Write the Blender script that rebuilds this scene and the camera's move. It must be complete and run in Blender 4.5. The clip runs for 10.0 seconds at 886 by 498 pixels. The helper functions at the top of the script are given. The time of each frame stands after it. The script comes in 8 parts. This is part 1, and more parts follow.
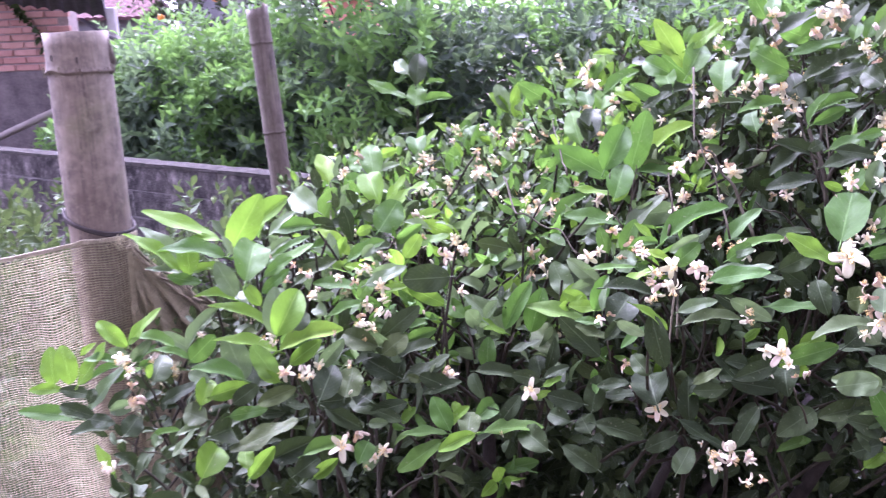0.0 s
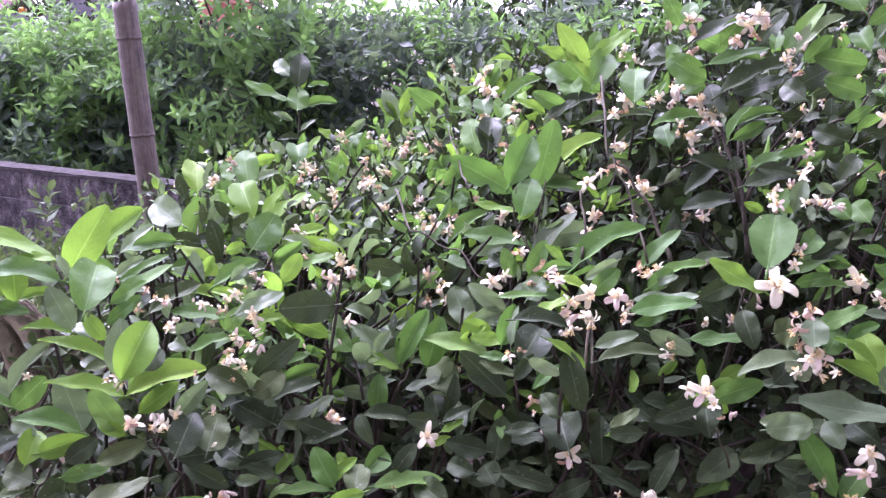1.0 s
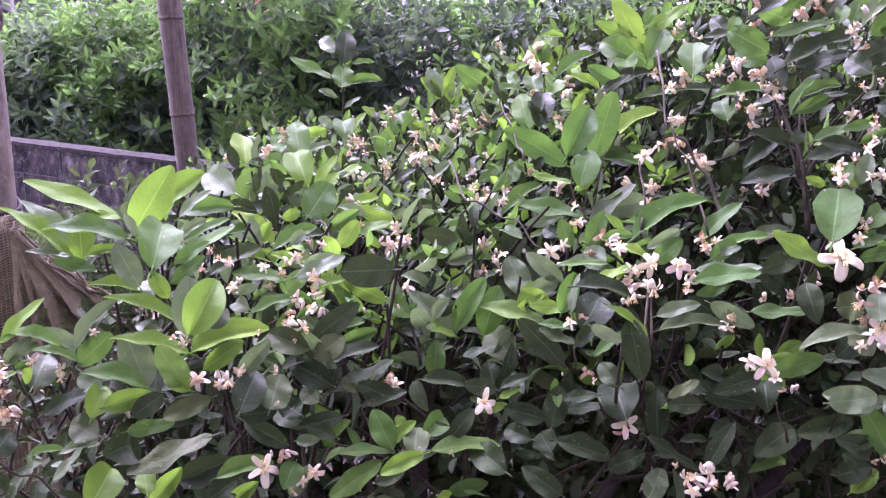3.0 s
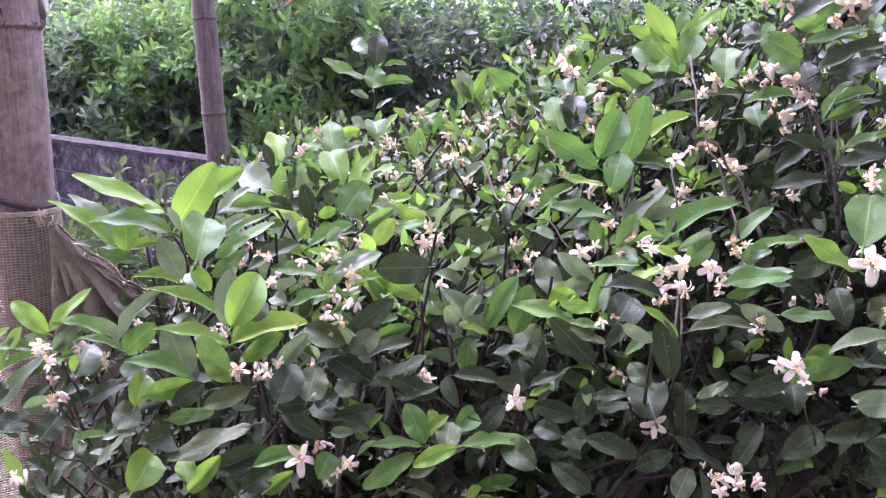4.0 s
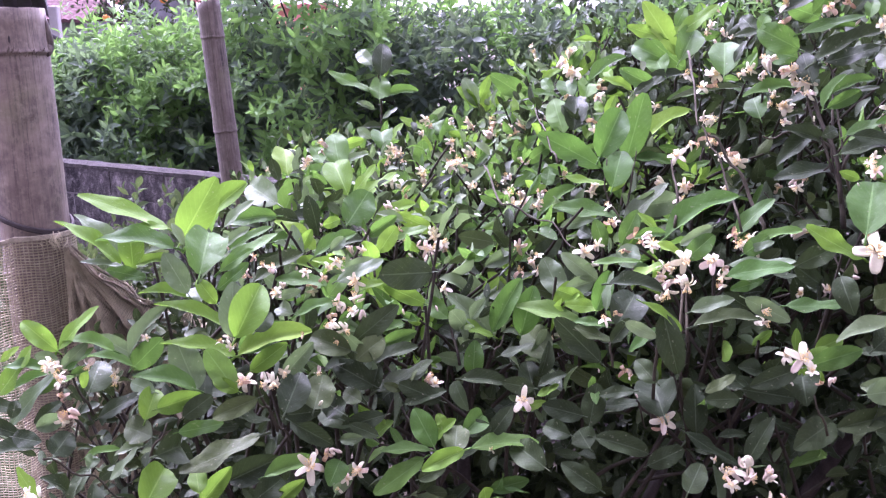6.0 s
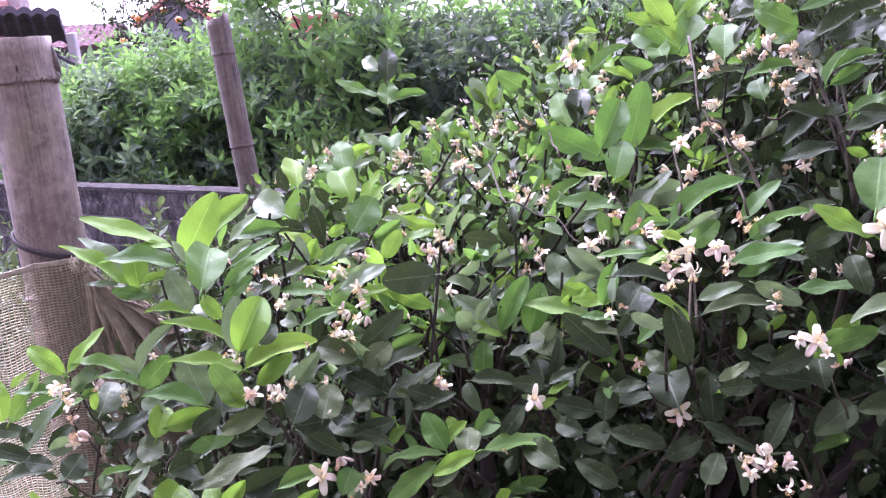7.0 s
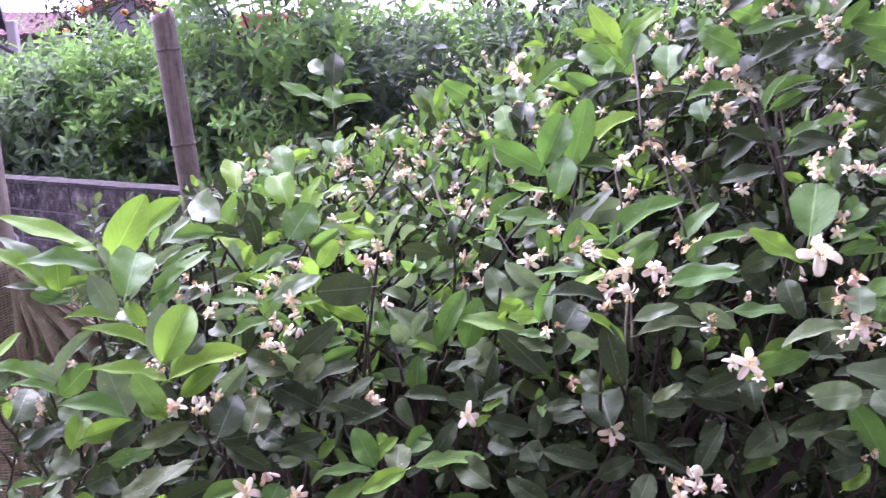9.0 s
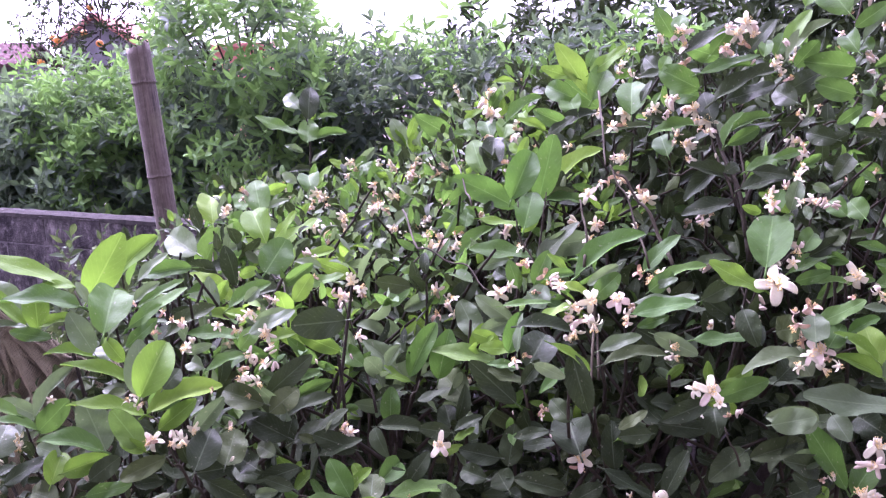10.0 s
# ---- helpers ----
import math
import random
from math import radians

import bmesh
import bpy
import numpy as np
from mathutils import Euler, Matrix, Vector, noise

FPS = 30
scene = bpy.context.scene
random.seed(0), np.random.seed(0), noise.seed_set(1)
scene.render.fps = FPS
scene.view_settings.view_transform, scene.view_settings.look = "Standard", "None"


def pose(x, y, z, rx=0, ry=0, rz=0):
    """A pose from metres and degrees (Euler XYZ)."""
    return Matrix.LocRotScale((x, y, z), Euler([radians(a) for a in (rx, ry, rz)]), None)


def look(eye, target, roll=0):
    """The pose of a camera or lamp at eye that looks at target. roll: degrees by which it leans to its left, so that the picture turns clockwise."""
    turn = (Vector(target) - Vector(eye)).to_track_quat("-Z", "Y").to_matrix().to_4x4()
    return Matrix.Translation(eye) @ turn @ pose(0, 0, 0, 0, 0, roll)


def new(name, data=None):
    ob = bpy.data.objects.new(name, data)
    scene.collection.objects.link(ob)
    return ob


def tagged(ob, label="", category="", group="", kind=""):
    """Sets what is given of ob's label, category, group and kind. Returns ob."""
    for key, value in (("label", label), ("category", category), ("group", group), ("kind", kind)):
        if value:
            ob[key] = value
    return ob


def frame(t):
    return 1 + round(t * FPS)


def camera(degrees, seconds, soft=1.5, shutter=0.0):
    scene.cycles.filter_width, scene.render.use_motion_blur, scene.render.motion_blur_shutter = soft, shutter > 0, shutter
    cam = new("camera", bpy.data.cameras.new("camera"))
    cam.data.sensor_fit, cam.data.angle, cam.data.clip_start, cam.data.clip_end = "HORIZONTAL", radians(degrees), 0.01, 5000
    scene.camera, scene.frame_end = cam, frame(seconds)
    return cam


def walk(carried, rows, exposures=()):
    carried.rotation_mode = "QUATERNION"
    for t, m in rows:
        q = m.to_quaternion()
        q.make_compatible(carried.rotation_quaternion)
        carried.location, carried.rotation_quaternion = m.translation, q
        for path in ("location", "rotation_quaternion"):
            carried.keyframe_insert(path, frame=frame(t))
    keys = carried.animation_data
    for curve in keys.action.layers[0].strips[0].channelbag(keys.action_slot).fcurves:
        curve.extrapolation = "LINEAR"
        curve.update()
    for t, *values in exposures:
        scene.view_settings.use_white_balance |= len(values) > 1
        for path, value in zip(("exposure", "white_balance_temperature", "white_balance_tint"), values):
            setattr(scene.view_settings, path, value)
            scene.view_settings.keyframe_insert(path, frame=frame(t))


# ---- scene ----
cam = camera(53.2, 10.0, soft=1.25, shutter=0.3)
METRES, EYE, TILT, LEAN, TURN = 0.4, 1.5, 0.0, 0.0, 0.0
ROWS = [
    (0.0, 0.0, 0.0, 0.0, -0.52, -13.92, 2.09),
    (0.5, -0.0471, 0.2614, -0.0413, -5.82, -14.51, 2.0),
    (1.0, -0.0095, 0.3235, -0.0476, -7.88, -13.34, -0.29),
    (1.5, 0.011, 0.299, -0.0251, -10.19, -12.68, 0.16),
    (2.0, -0.0439, 0.2765, -0.0604, -9.94, -13.61, -1.34),
    (2.5, -0.0835, 0.2964, -0.0776, -6.79, -13.27, -1.16),
    (3.0, -0.0907, 0.3213, -0.1034, -5.99, -14.0, -0.91),
    (4.5, -0.1311, 0.259, -0.1023, -3.78, -13.62, -1.59),
    (5.0, -0.1097, 0.253, -0.0907, -4.27, -13.17, -1.09),
    (5.5, -0.1071, 0.2576, -0.1011, -4.18, -13.33, -0.74),
    (7.0, -0.0144, 0.2729, -0.1158, -2.55, -13.14, 4.72),
    (7.5, -0.0217, 0.2836, -0.1211, -1.65, -13.62, 4.1),
    (8.0, -0.0377, 0.3136, -0.129, -1.34, -14.28, 3.42),
    (8.5, -0.043, 0.3216, -0.1294, -2.39, -14.05, 2.69),
    (9.0, 0.0069, 0.3111, -0.1093, -5.61, -12.94, 2.14),
    (9.5, 0.0216, 0.2817, -0.0955, -7.19, -12.04, 2.23),
    (10.0, 0.0171, 0.2487, -0.0791, -7.15, -11.26, 2.37),
]
walk(cam, [(t, pose(0, 0, EYE, TILT, LEAN, TURN) @ pose(METRES * x, METRES * y, METRES * z, 90 + pitch, roll, yaw)) for t, x, y, z, yaw, pitch, roll in ROWS],
     exposures=[(0.0, 3.20, 5330, 53), (0.5, 2.88, 5430, 50), (1.0, 2.88, 5430, 58), (2.0, 2.78, 5480, 67), (3.0, 2.80, 5500, 68),
                (4.5, 2.93, 5400, 58), (5.5, 2.91, 5400, 58), (7.0, 2.94, 5430, 56), (8.5, 2.98, 5430, 55), (9.5, 2.86, 5420, 63), (10.0, 2.82, 5420, 65)])

# ---- world and light: a bright overcast day ----
world = bpy.data.worlds.new("overcast_sky")
scene.world = world
world.use_nodes = True
wn = world.node_tree
wn.nodes.clear()
sky = wn.nodes.new("ShaderNodeTexSky")
sky.sky_type = "NISHITA"
sky.sun_disc = False
sky.sun_elevation = radians(51)
sky.sun_rotation = radians(-27)
sky.air_density, sky.dust_density, sky.ozone_density = 1.0, 5.0, 1.0
pale = wn.nodes.new("ShaderNodeHueSaturation")
pale.inputs["Saturation"].default_value = 0.12
back = wn.nodes.new("ShaderNodeBackground")
back.inputs["Strength"].default_value = 0.15
wout = wn.nodes.new("ShaderNodeOutputWorld")
wn.links.new(sky.outputs[0], pale.inputs["Color"])
wn.links.new(pale.outputs[0], back.inputs["Color"])
wn.links.new(back.outputs[0], wout.inputs["Surface"])

sun_data = bpy.data.lights.new("sun", "SUN")
sun_data.energy, sun_data.angle, sun_data.color = 1.85, radians(65), (1.0, 0.97, 0.92)
sun = new("sun", sun_data)
sun.matrix_world = look((-2.5, 6.0, 8.0), (0, 0, 0))


# ---- materials ----
def node(tree, kind, **sockets):
    n = tree.nodes.new(kind)
    for key, value in sockets.items():
        n.inputs[key].default_value = value
    return n


def material(name):
    m = bpy.data.materials.new(name)
    m.use_nodes = True
    tree = m.node_tree
    return m, tree, tree.nodes["Principled BSDF"]


def ramp(tree, stops):
    n = tree.nodes.new("ShaderNodeValToRGB")
    while len(n.color_ramp.elements) < len(stops):
        n.color_ramp.elements.new(0.5)
    for e, (at, col) in zip(n.color_ramp.elements, stops):
        e.position, e.color = at, (*col, 1)
    return n


def math_node(tree, op, a, b=None):
    n = tree.nodes.new("ShaderNodeMath")
    n.operation = op
    for i, v in enumerate((a, b)):
        if v is None:
            continue
        if isinstance(v, (int, float)):
            n.inputs[i].default_value = v
        else:
            tree.links.new(v, n.inputs[i])
    return n.outputs[0]


def mix_rgb(tree, fac, a, b, blend="MIX"):
    n = tree.nodes.new("ShaderNodeMix")
    n.data_type, n.blend_type = "RGBA", blend
    for sock, v in ((n.inputs[0], fac), (n.inputs[6], a), (n.inputs[7], b)):
        if isinstance(v, (int, float)):
            sock.default_value = v
        elif isinstance(v, tuple):
            sock.default_value = (*v, 1)
        else:
            tree.links.new(v, sock)
    return n.outputs[2]


def noise_tex(tree, scale, detail=4.0, coords=None, rough=0.55):
    n = node(tree, "ShaderNodeTexNoise", Scale=scale, Detail=detail, Roughness=rough)
    if coords is not None:
        tree.links.new(coords, n.inputs["Vector"])
    return n


def bump(tree, bsdf, height, strength, distance):
    n = node(tree, "ShaderNodeBump", Strength=strength, Distance=distance)
    tree.links.new(height, n.inputs["Height"])
    tree.links.new(n.outputs[0], bsdf.inputs["Normal"])


def leaf_material(name, dark, light, yellow, rough, through_light, vein, gloss=0.45):
    """Leathery citrus leaf: pale midrib and side veins on its own coordinates, blotches, each leaf its own shade."""
    m, tree, bsdf = material(name)
    geo, info = tree.nodes.new("ShaderNodeNewGeometry"), tree.nodes.new("ShaderNodeObjectInfo")
    uv = tree.nodes.new("ShaderNodeUVMap")
    own = math_node(tree, "FRACT", math_node(tree, "ADD", geo.outputs["Random Per Island"], info.outputs["Random"]))
    shade = ramp(tree, [(0.0, dark), (0.55, tuple((a + b) / 2 for a, b in zip(dark, light))), (0.85, light), (1.0, yellow)])
    tree.links.new(own, shade.inputs[0])
    blot = noise_tex(tree, 38.0, 3.0, geo.outputs["Position"])
    col = mix_rgb(tree, math_node(tree, "MULTIPLY", blot.outputs["Fac"], 0.55), shade.outputs[0], tuple(c * 0.55 for c in dark))
    sep = tree.nodes.new("ShaderNodeSeparateXYZ")
    tree.links.new(uv.outputs[0], sep.inputs[0])
    across = math_node(tree, "ABSOLUTE", math_node(tree, "SUBTRACT", sep.outputs[0], 0.5))
    rib = math_node(tree, "LESS_THAN", across, 0.022)
    slant = math_node(tree, "ADD", math_node(tree, "MULTIPLY", sep.outputs[1], 9.0), math_node(tree, "MULTIPLY", across, -6.0))
    side = math_node(tree, "LESS_THAN", math_node(tree, "FRACT", slant), 0.05)
    veins = math_node(tree, "MAXIMUM", rib, math_node(tree, "MULTIPLY", side, 0.45))
    col = mix_rgb(tree, math_node(tree, "MULTIPLY", veins, vein), col, tuple(min(1, c * 1.6 + 0.05) for c in light))
    spots = noise_tex(tree, 260.0, 1.0, geo.outputs["Position"])
    fleck = ramp(tree, [(0.70, (0, 0, 0)), (0.76, (1, 1, 1))])
    tree.links.new(spots.outputs["Fac"], fleck.inputs[0])
    col = mix_rgb(tree, math_node(tree, "MULTIPLY", fleck.outputs[0], 0.35), col, (0.30, 0.30, 0.20))
    fine = noise_tex(tree, 150.0, 5.0, geo.outputs["Position"], 0.7)
    col = mix_rgb(tree, math_node(tree, "MULTIPLY", math_node(tree, "SUBTRACT", fine.outputs["Fac"], 0.35), 0.8), col, tuple(c * 0.35 for c in dark))
    tree.links.new(col, bsdf.inputs["Base Color"])
    bsdf.inputs["Specular IOR Level"].default_value = gloss
    rr = math_node(tree, "ADD", math_node(tree, "MULTIPLY", blot.outputs["Fac"], 0.22), rough - 0.03)
    tree.links.new(rr, bsdf.inputs["Roughness"])
    soft_bump = noise_tex(tree, 75.0, 4.0, geo.outputs["Position"])
    height = math_node(tree, "ADD", soft_bump.outputs["Fac"], math_node(tree, "MULTIPLY", veins, -0.7))
    bump(tree, bsdf, height, 0.55, 0.004)
    trans = tree.nodes.new("ShaderNodeBsdfTranslucent")
    warm = mix_rgb(tree, 0.6, col, tuple(c * k for c, k in zip(yellow, (1.2, 1.4, 0.95))))
    tree.links.new(warm, trans.inputs["Color"])
    mixer = tree.nodes.new("ShaderNodeMixShader")
    mixer.inputs[0].default_value = through_light
    tree.links.new(bsdf.outputs[0], mixer.inputs[1])
    tree.links.new(trans.outputs[0], mixer.inputs[2])
    tree.links.new(mixer.outputs[0], tree.nodes["Material Output"].inputs["Surface"])
    return m


# mature leaf; its dark tone also paints shade low in and inside the bush
LEAF_OLD_SHADE = leaf_material("leaf_mature_shade", (0.022, 0.035, 0.0145), (0.046, 0.071, 0.026), (0.084, 0.117, 0.038), 0.50, 0.06, 0.40, 0.11)
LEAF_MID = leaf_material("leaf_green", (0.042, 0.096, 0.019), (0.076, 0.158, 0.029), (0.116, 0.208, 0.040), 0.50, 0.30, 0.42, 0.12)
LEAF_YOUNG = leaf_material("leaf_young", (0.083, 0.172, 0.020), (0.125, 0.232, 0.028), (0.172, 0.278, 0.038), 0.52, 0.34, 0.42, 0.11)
# pale leaf undersides, and sky sheen on green leaves put into the colour
LEAF_PALE_SHEEN = leaf_material("leaf_pale_sheen", (0.078, 0.123, 0.053), (0.118, 0.172, 0.075), (0.149, 0.205, 0.089), 0.46, 0.24, 0.3, 0.20)
# hedge leaf: bluer and paler than the plant, haze put into its colour
LEAF_FAR = leaf_material("leaf_hedge", (0.046, 0.074, 0.054), (0.108, 0.160, 0.099), (0.168, 0.228, 0.118), 0.50, 0.34, 0.25, 0.13)
# the hedge leaf scaled a fifth darker: shade put into colour for two trees
LEAF_FAR_SHADED = leaf_material("leaf_hedge_shaded", (0.035, 0.058, 0.042), (0.086, 0.127, 0.078), (0.136, 0.184, 0.095), 0.50, 0.28, 0.25, 0.12)
LEAF_FAR_YOUNG = leaf_material("leaf_hedge_young", (0.096, 0.196, 0.058), (0.145, 0.268, 0.074), (0.190, 0.310, 0.086), 0.48, 0.32, 0.25, 0.16)


def plain_material(name, low, high, rough, scale, strength=0.2, distance=0.002, metal=0.0, through_light=0.0, shine=0.5):
    m, tree, bsdf = material(name)
    geo = tree.nodes.new("ShaderNodeNewGeometry")
    info = tree.nodes.new("ShaderNodeObjectInfo")
    big, fine = noise_tex(tree, scale, 5.0, geo.outputs["Position"]), noise_tex(tree, scale * 9, 4.0, geo.outputs["Position"])
    f = math_node(tree, "ADD", math_node(tree, "MULTIPLY", big.outputs["Fac"], 0.7), math_node(tree, "MULTIPLY", fine.outputs["Fac"], 0.3))
    f = math_node(tree, "ADD", f, math_node(tree, "MULTIPLY", math_node(tree, "SUBTRACT", info.outputs["Random"], 0.5), 0.25))
    r = ramp(tree, [(0.3, low), (0.7, high)])
    tree.links.new(f, r.inputs[0])
    tree.links.new(r.outputs[0], bsdf.inputs["Base Color"])
    bsdf.inputs["Roughness"].default_value, bsdf.inputs["Metallic"].default_value = rough, metal
    bsdf.inputs["Specular IOR Level"].default_value = shine
    bump(tree, bsdf, fine.outputs["Fac"], strength, distance)
    if through_light:
        trans = tree.nodes.new("ShaderNodeBsdfTranslucent")
        tree.links.new(r.outputs[0], trans.inputs["Color"])
        mixer = tree.nodes.new("ShaderNodeMixShader")
        mixer.inputs[0].default_value = through_light
        tree.links.new(bsdf.outputs[0], mixer.inputs[1])
        tree.links.new(trans.outputs[0], mixer.inputs[2])
        tree.links.new(mixer.outputs[0], tree.nodes["Material Output"].inputs["Surface"])
    return m


PETAL = plain_material("petal_white", (0.48, 0.465, 0.325), (0.66, 0.650, 0.460), 0.55, 60.0, 0.1, 0.001, 0, 0.3)
PETAL_PINK = plain_material("petal_pink", (0.52, 0.430, 0.335), (0.66, 0.590, 0.465), 0.55, 60.0, 0.1, 0.001, 0, 0.25)
PETAL_OLD = plain_material("petal_withered", (0.36, 0.22, 0.13), (0.62, 0.50, 0.36), 0.8, 80.0, 0.3, 0.001, 0, 0.2)
STAMEN = plain_material("stamen_cream", (0.62, 0.52, 0.32), (0.78, 0.70, 0.48), 0.7, 90.0)
ANTHER = plain_material("anther_yellow", (0.60, 0.44, 0.14), (0.76, 0.60, 0.24), 0.75, 90.0)
TWIG = plain_material("twig_green", (0.022, 0.019, 0.014), (0.056, 0.050, 0.032), 0.9, 70.0, 0.3, 0.001, shine=0.1)
BARK = plain_material("bark_grey", (0.020, 0.017, 0.015), (0.055, 0.047, 0.040), 0.9, 40.0, 0.6, 0.004, shine=0.1)
SOIL = plain_material("soil", (0.017, 0.015, 0.010), (0.060, 0.052, 0.036), 0.95, 6.0, 0.8, 0.02, shine=0.1)
FRUIT = plain_material("orange_peel", (0.70, 0.22, 0.02), (0.85, 0.36, 0.06), 0.45, 30.0, 0.3, 0.002)
PLASTER = plain_material("plaster_white", (0.30, 0.265, 0.275), (0.48, 0.43, 0.44), 0.85, 3.0, 0.3, 0.004)
ROOF_TILE = plain_material("roof_tile_red", (0.27, 0.095, 0.075), (0.42, 0.17, 0.13), 0.8, 5.0, 0.4, 0.01)
# lean-to roof tiles: shade of the underside put into this dark colour
ROOF_SHADED = plain_material("roof_tile_shaded", (0.034, 0.029, 0.038), (0.09, 0.078, 0.092), 0.85, 5.0, 0.5, 0.01)
ROOF_DULL = plain_material("roof_tile_faded", (0.060, 0.034, 0.037), (0.100, 0.058, 0.060), 0.9, 5.0, 0.4, 0.01, shine=0.05)
GREY_RENDER = plain_material("grey_render", (0.10, 0.097, 0.105), (0.19, 0.18, 0.19), 0.9, 2.0, 0.3, 0.004)
# brick red made lighter and pinker: haze put into the colour
BRICK = plain_material("brick_red", (0.40, 0.195, 0.17), (0.55, 0.32, 0.28), 0.85, 9.0, 0.4, 0.004)
MORTAR_PALE = plain_material("mortar_pale", (0.26, 0.20, 0.195), (0.42, 0.33, 0.32), 0.95, 20.0, 0.4, 0.004)
CAP = plain_material("top_strip_dark", (0.012, 0.011, 0.010), (0.056, 0.050, 0.045), 0.95, 26.0, 0.6, 0.006, shine=0.08)
MORTAR = plain_material("mortar", (0.060, 0.053, 0.055), (0.20, 0.18, 0.18), 0.95, 20.0, 0.4, 0.004)
OLD_WALL = plain_material("stained_render", (0.030, 0.026, 0.030), (0.200, 0.165, 0.165), 0.95, 5.5, 0.8, 0.02)
WOOD = plain_material("weathered_timber", (0.12, 0.10, 0.09), (0.27, 0.23, 0.21), 0.85, 12.0, 0.4, 0.004)
THREAD = plain_material("jute_thread", (0.250, 0.222, 0.138), (0.450, 0.405, 0.268), 0.95, 90.0, 0.4, 0.001)
SELVEDGE = plain_material("jute_selvedge", (0.150, 0.132, 0.086), (0.360, 0.322, 0.225), 0.95, 160.0, 0.9, 0.002)
CLOTH = plain_material("jute_cloth", (0.085, 0.074, 0.047), (0.310, 0.270, 0.172), 0.95, 55.0, 1.0, 0.004)
# dark grey of the added wall, so little light bounces onto the bush
LIGHT_BLOCK_GREY = plain_material("light_block_grey", (0.100, 0.095, 0.088), (0.155, 0.147, 0.138), 0.9, 2.0, 0.3, 0.004)
SALMON = plain_material("salmon_render", (0.52, 0.20, 0.17), (0.68, 0.30, 0.26), 0.85, 2.0, 0.3, 0.004)
WEED = leaf_material("weed_leaf", (0.034, 0.058, 0.022), (0.068, 0.105, 0.040), (0.120, 0.150, 0.058), 0.6, 0.2, 0.2, 0.12)
CORD = plain_material("tie_cord", (0.018, 0.015, 0.015), (0.055, 0.047, 0.045), 0.9, 60.0, 0.4, 0.001, shine=0.15)


def bamboo_material(name="bamboo_weathered", tone=1.0, grain=0.40, low=0.39, high=0.60):
    """Weathered grey-brown culm: long streaks along the grain, pale worn patches, green algae and black specks."""
    m, tree, bsdf = material(name)
    co = tree.nodes.new("ShaderNodeTexCoord")
    stretch = tree.nodes.new("ShaderNodeMapping")
    stretch.inputs["Scale"].default_value = (1.0, 1.0, 0.05)
    tree.links.new(co.outputs["Object"], stretch.inputs["Vector"])
    streak = noise_tex(tree, 150.0, 8.0, stretch.outputs[0], 0.65)
    broad = noise_tex(tree, 30.0, 5.0, co.outputs["Object"])
    patch = noise_tex(tree, 14.0, 5.0, co.outputs["Object"])
    f = math_node(tree, "ADD", math_node(tree, "MULTIPLY", streak.outputs["Fac"], grain), math_node(tree, "MULTIPLY", broad.outputs["Fac"], 1 - grain))
    r = ramp(tree, [(low, (0.055, 0.042, 0.038)), ((low + high) / 2 - 0.015, (0.140, 0.112, 0.102)), (high, (0.235, 0.195, 0.175))])
    tree.links.new(f, r.inputs[0])
    pr = ramp(tree, [(0.45, (0, 0, 0)), (0.70, (1, 1, 1))])
    tree.links.new(patch.outputs["Fac"], pr.inputs[0])
    col = mix_rgb(tree, math_node(tree, "MULTIPLY", pr.outputs[0], 0.5), r.outputs[0], (0.225, 0.188, 0.165))
    pink = noise_tex(tree, 5.0, 5.0, co.outputs["Object"], 0.7)
    kr = ramp(tree, [(0.42, (0, 0, 0)), (0.62, (1, 1, 1))])
    tree.links.new(pink.outputs["Fac"], kr.inputs[0])
    col = mix_rgb(tree, math_node(tree, "MULTIPLY", kr.outputs[0], 0.8), col, (0.125, 0.094, 0.086))
    moss = noise_tex(tree, 9.0, 4.0, co.outputs["Object"])
    mr = ramp(tree, [(0.50, (0, 0, 0)), (0.66, (1, 1, 1))])
    tree.links.new(moss.outputs["Fac"], mr.inputs[0])
    col = mix_rgb(tree, math_node(tree, "MULTIPLY", mr.outputs[0], 0.5), col, (0.205, 0.195, 0.125))
    thin = tree.nodes.new("ShaderNodeMapping")
    thin.inputs["Scale"].default_value = (1.0, 1.0, 0.02)
    tree.links.new(co.outputs["Object"], thin.inputs["Vector"])
    crack = noise_tex(tree, 260.0, 4.0, thin.outputs[0], 0.6)
    cr = ramp(tree, [(0.57, (0, 0, 0)), (0.64, (1, 1, 1))])
    tree.links.new(crack.outputs["Fac"], cr.inputs[0])
    col = mix_rgb(tree, math_node(tree, "MULTIPLY", cr.outputs[0], 0.6), col, (0.060, 0.046, 0.042))
    scuff = noise_tex(tree, 70.0, 7.0, co.outputs["Object"], 0.75)
    sc = ramp(tree, [(0.50, (0, 0, 0)), (0.66, (1, 1, 1))])
    tree.links.new(scuff.outputs["Fac"], sc.inputs[0])
    col = mix_rgb(tree, math_node(tree, "MULTIPLY", sc.outputs[0], 0.35), col, (0.340, 0.300, 0.260))
    speck = noise_tex(tree, 190.0, 2.0, co.outputs["Object"])
    sr = ramp(tree, [(0.68, (0, 0, 0)), (0.74, (1, 1, 1))])
    tree.links.new(speck.outputs["Fac"], sr.inputs[0])
    col = mix_rgb(tree, math_node(tree, "MULTIPLY", sr.outputs[0], 0.6), col, (0.06, 0.05, 0.05))
    col = mix_rgb(tree, 1.0, col, (tone, tone * 0.975, tone * 0.86), "MULTIPLY")
    tree.links.new(col, bsdf.inputs["Base Color"])
    bsdf.inputs["Roughness"].default_value = 0.72
    bump(tree, bsdf, f, 0.5, 0.004)
    return m


BAMBOO = bamboo_material(tone=0.97)
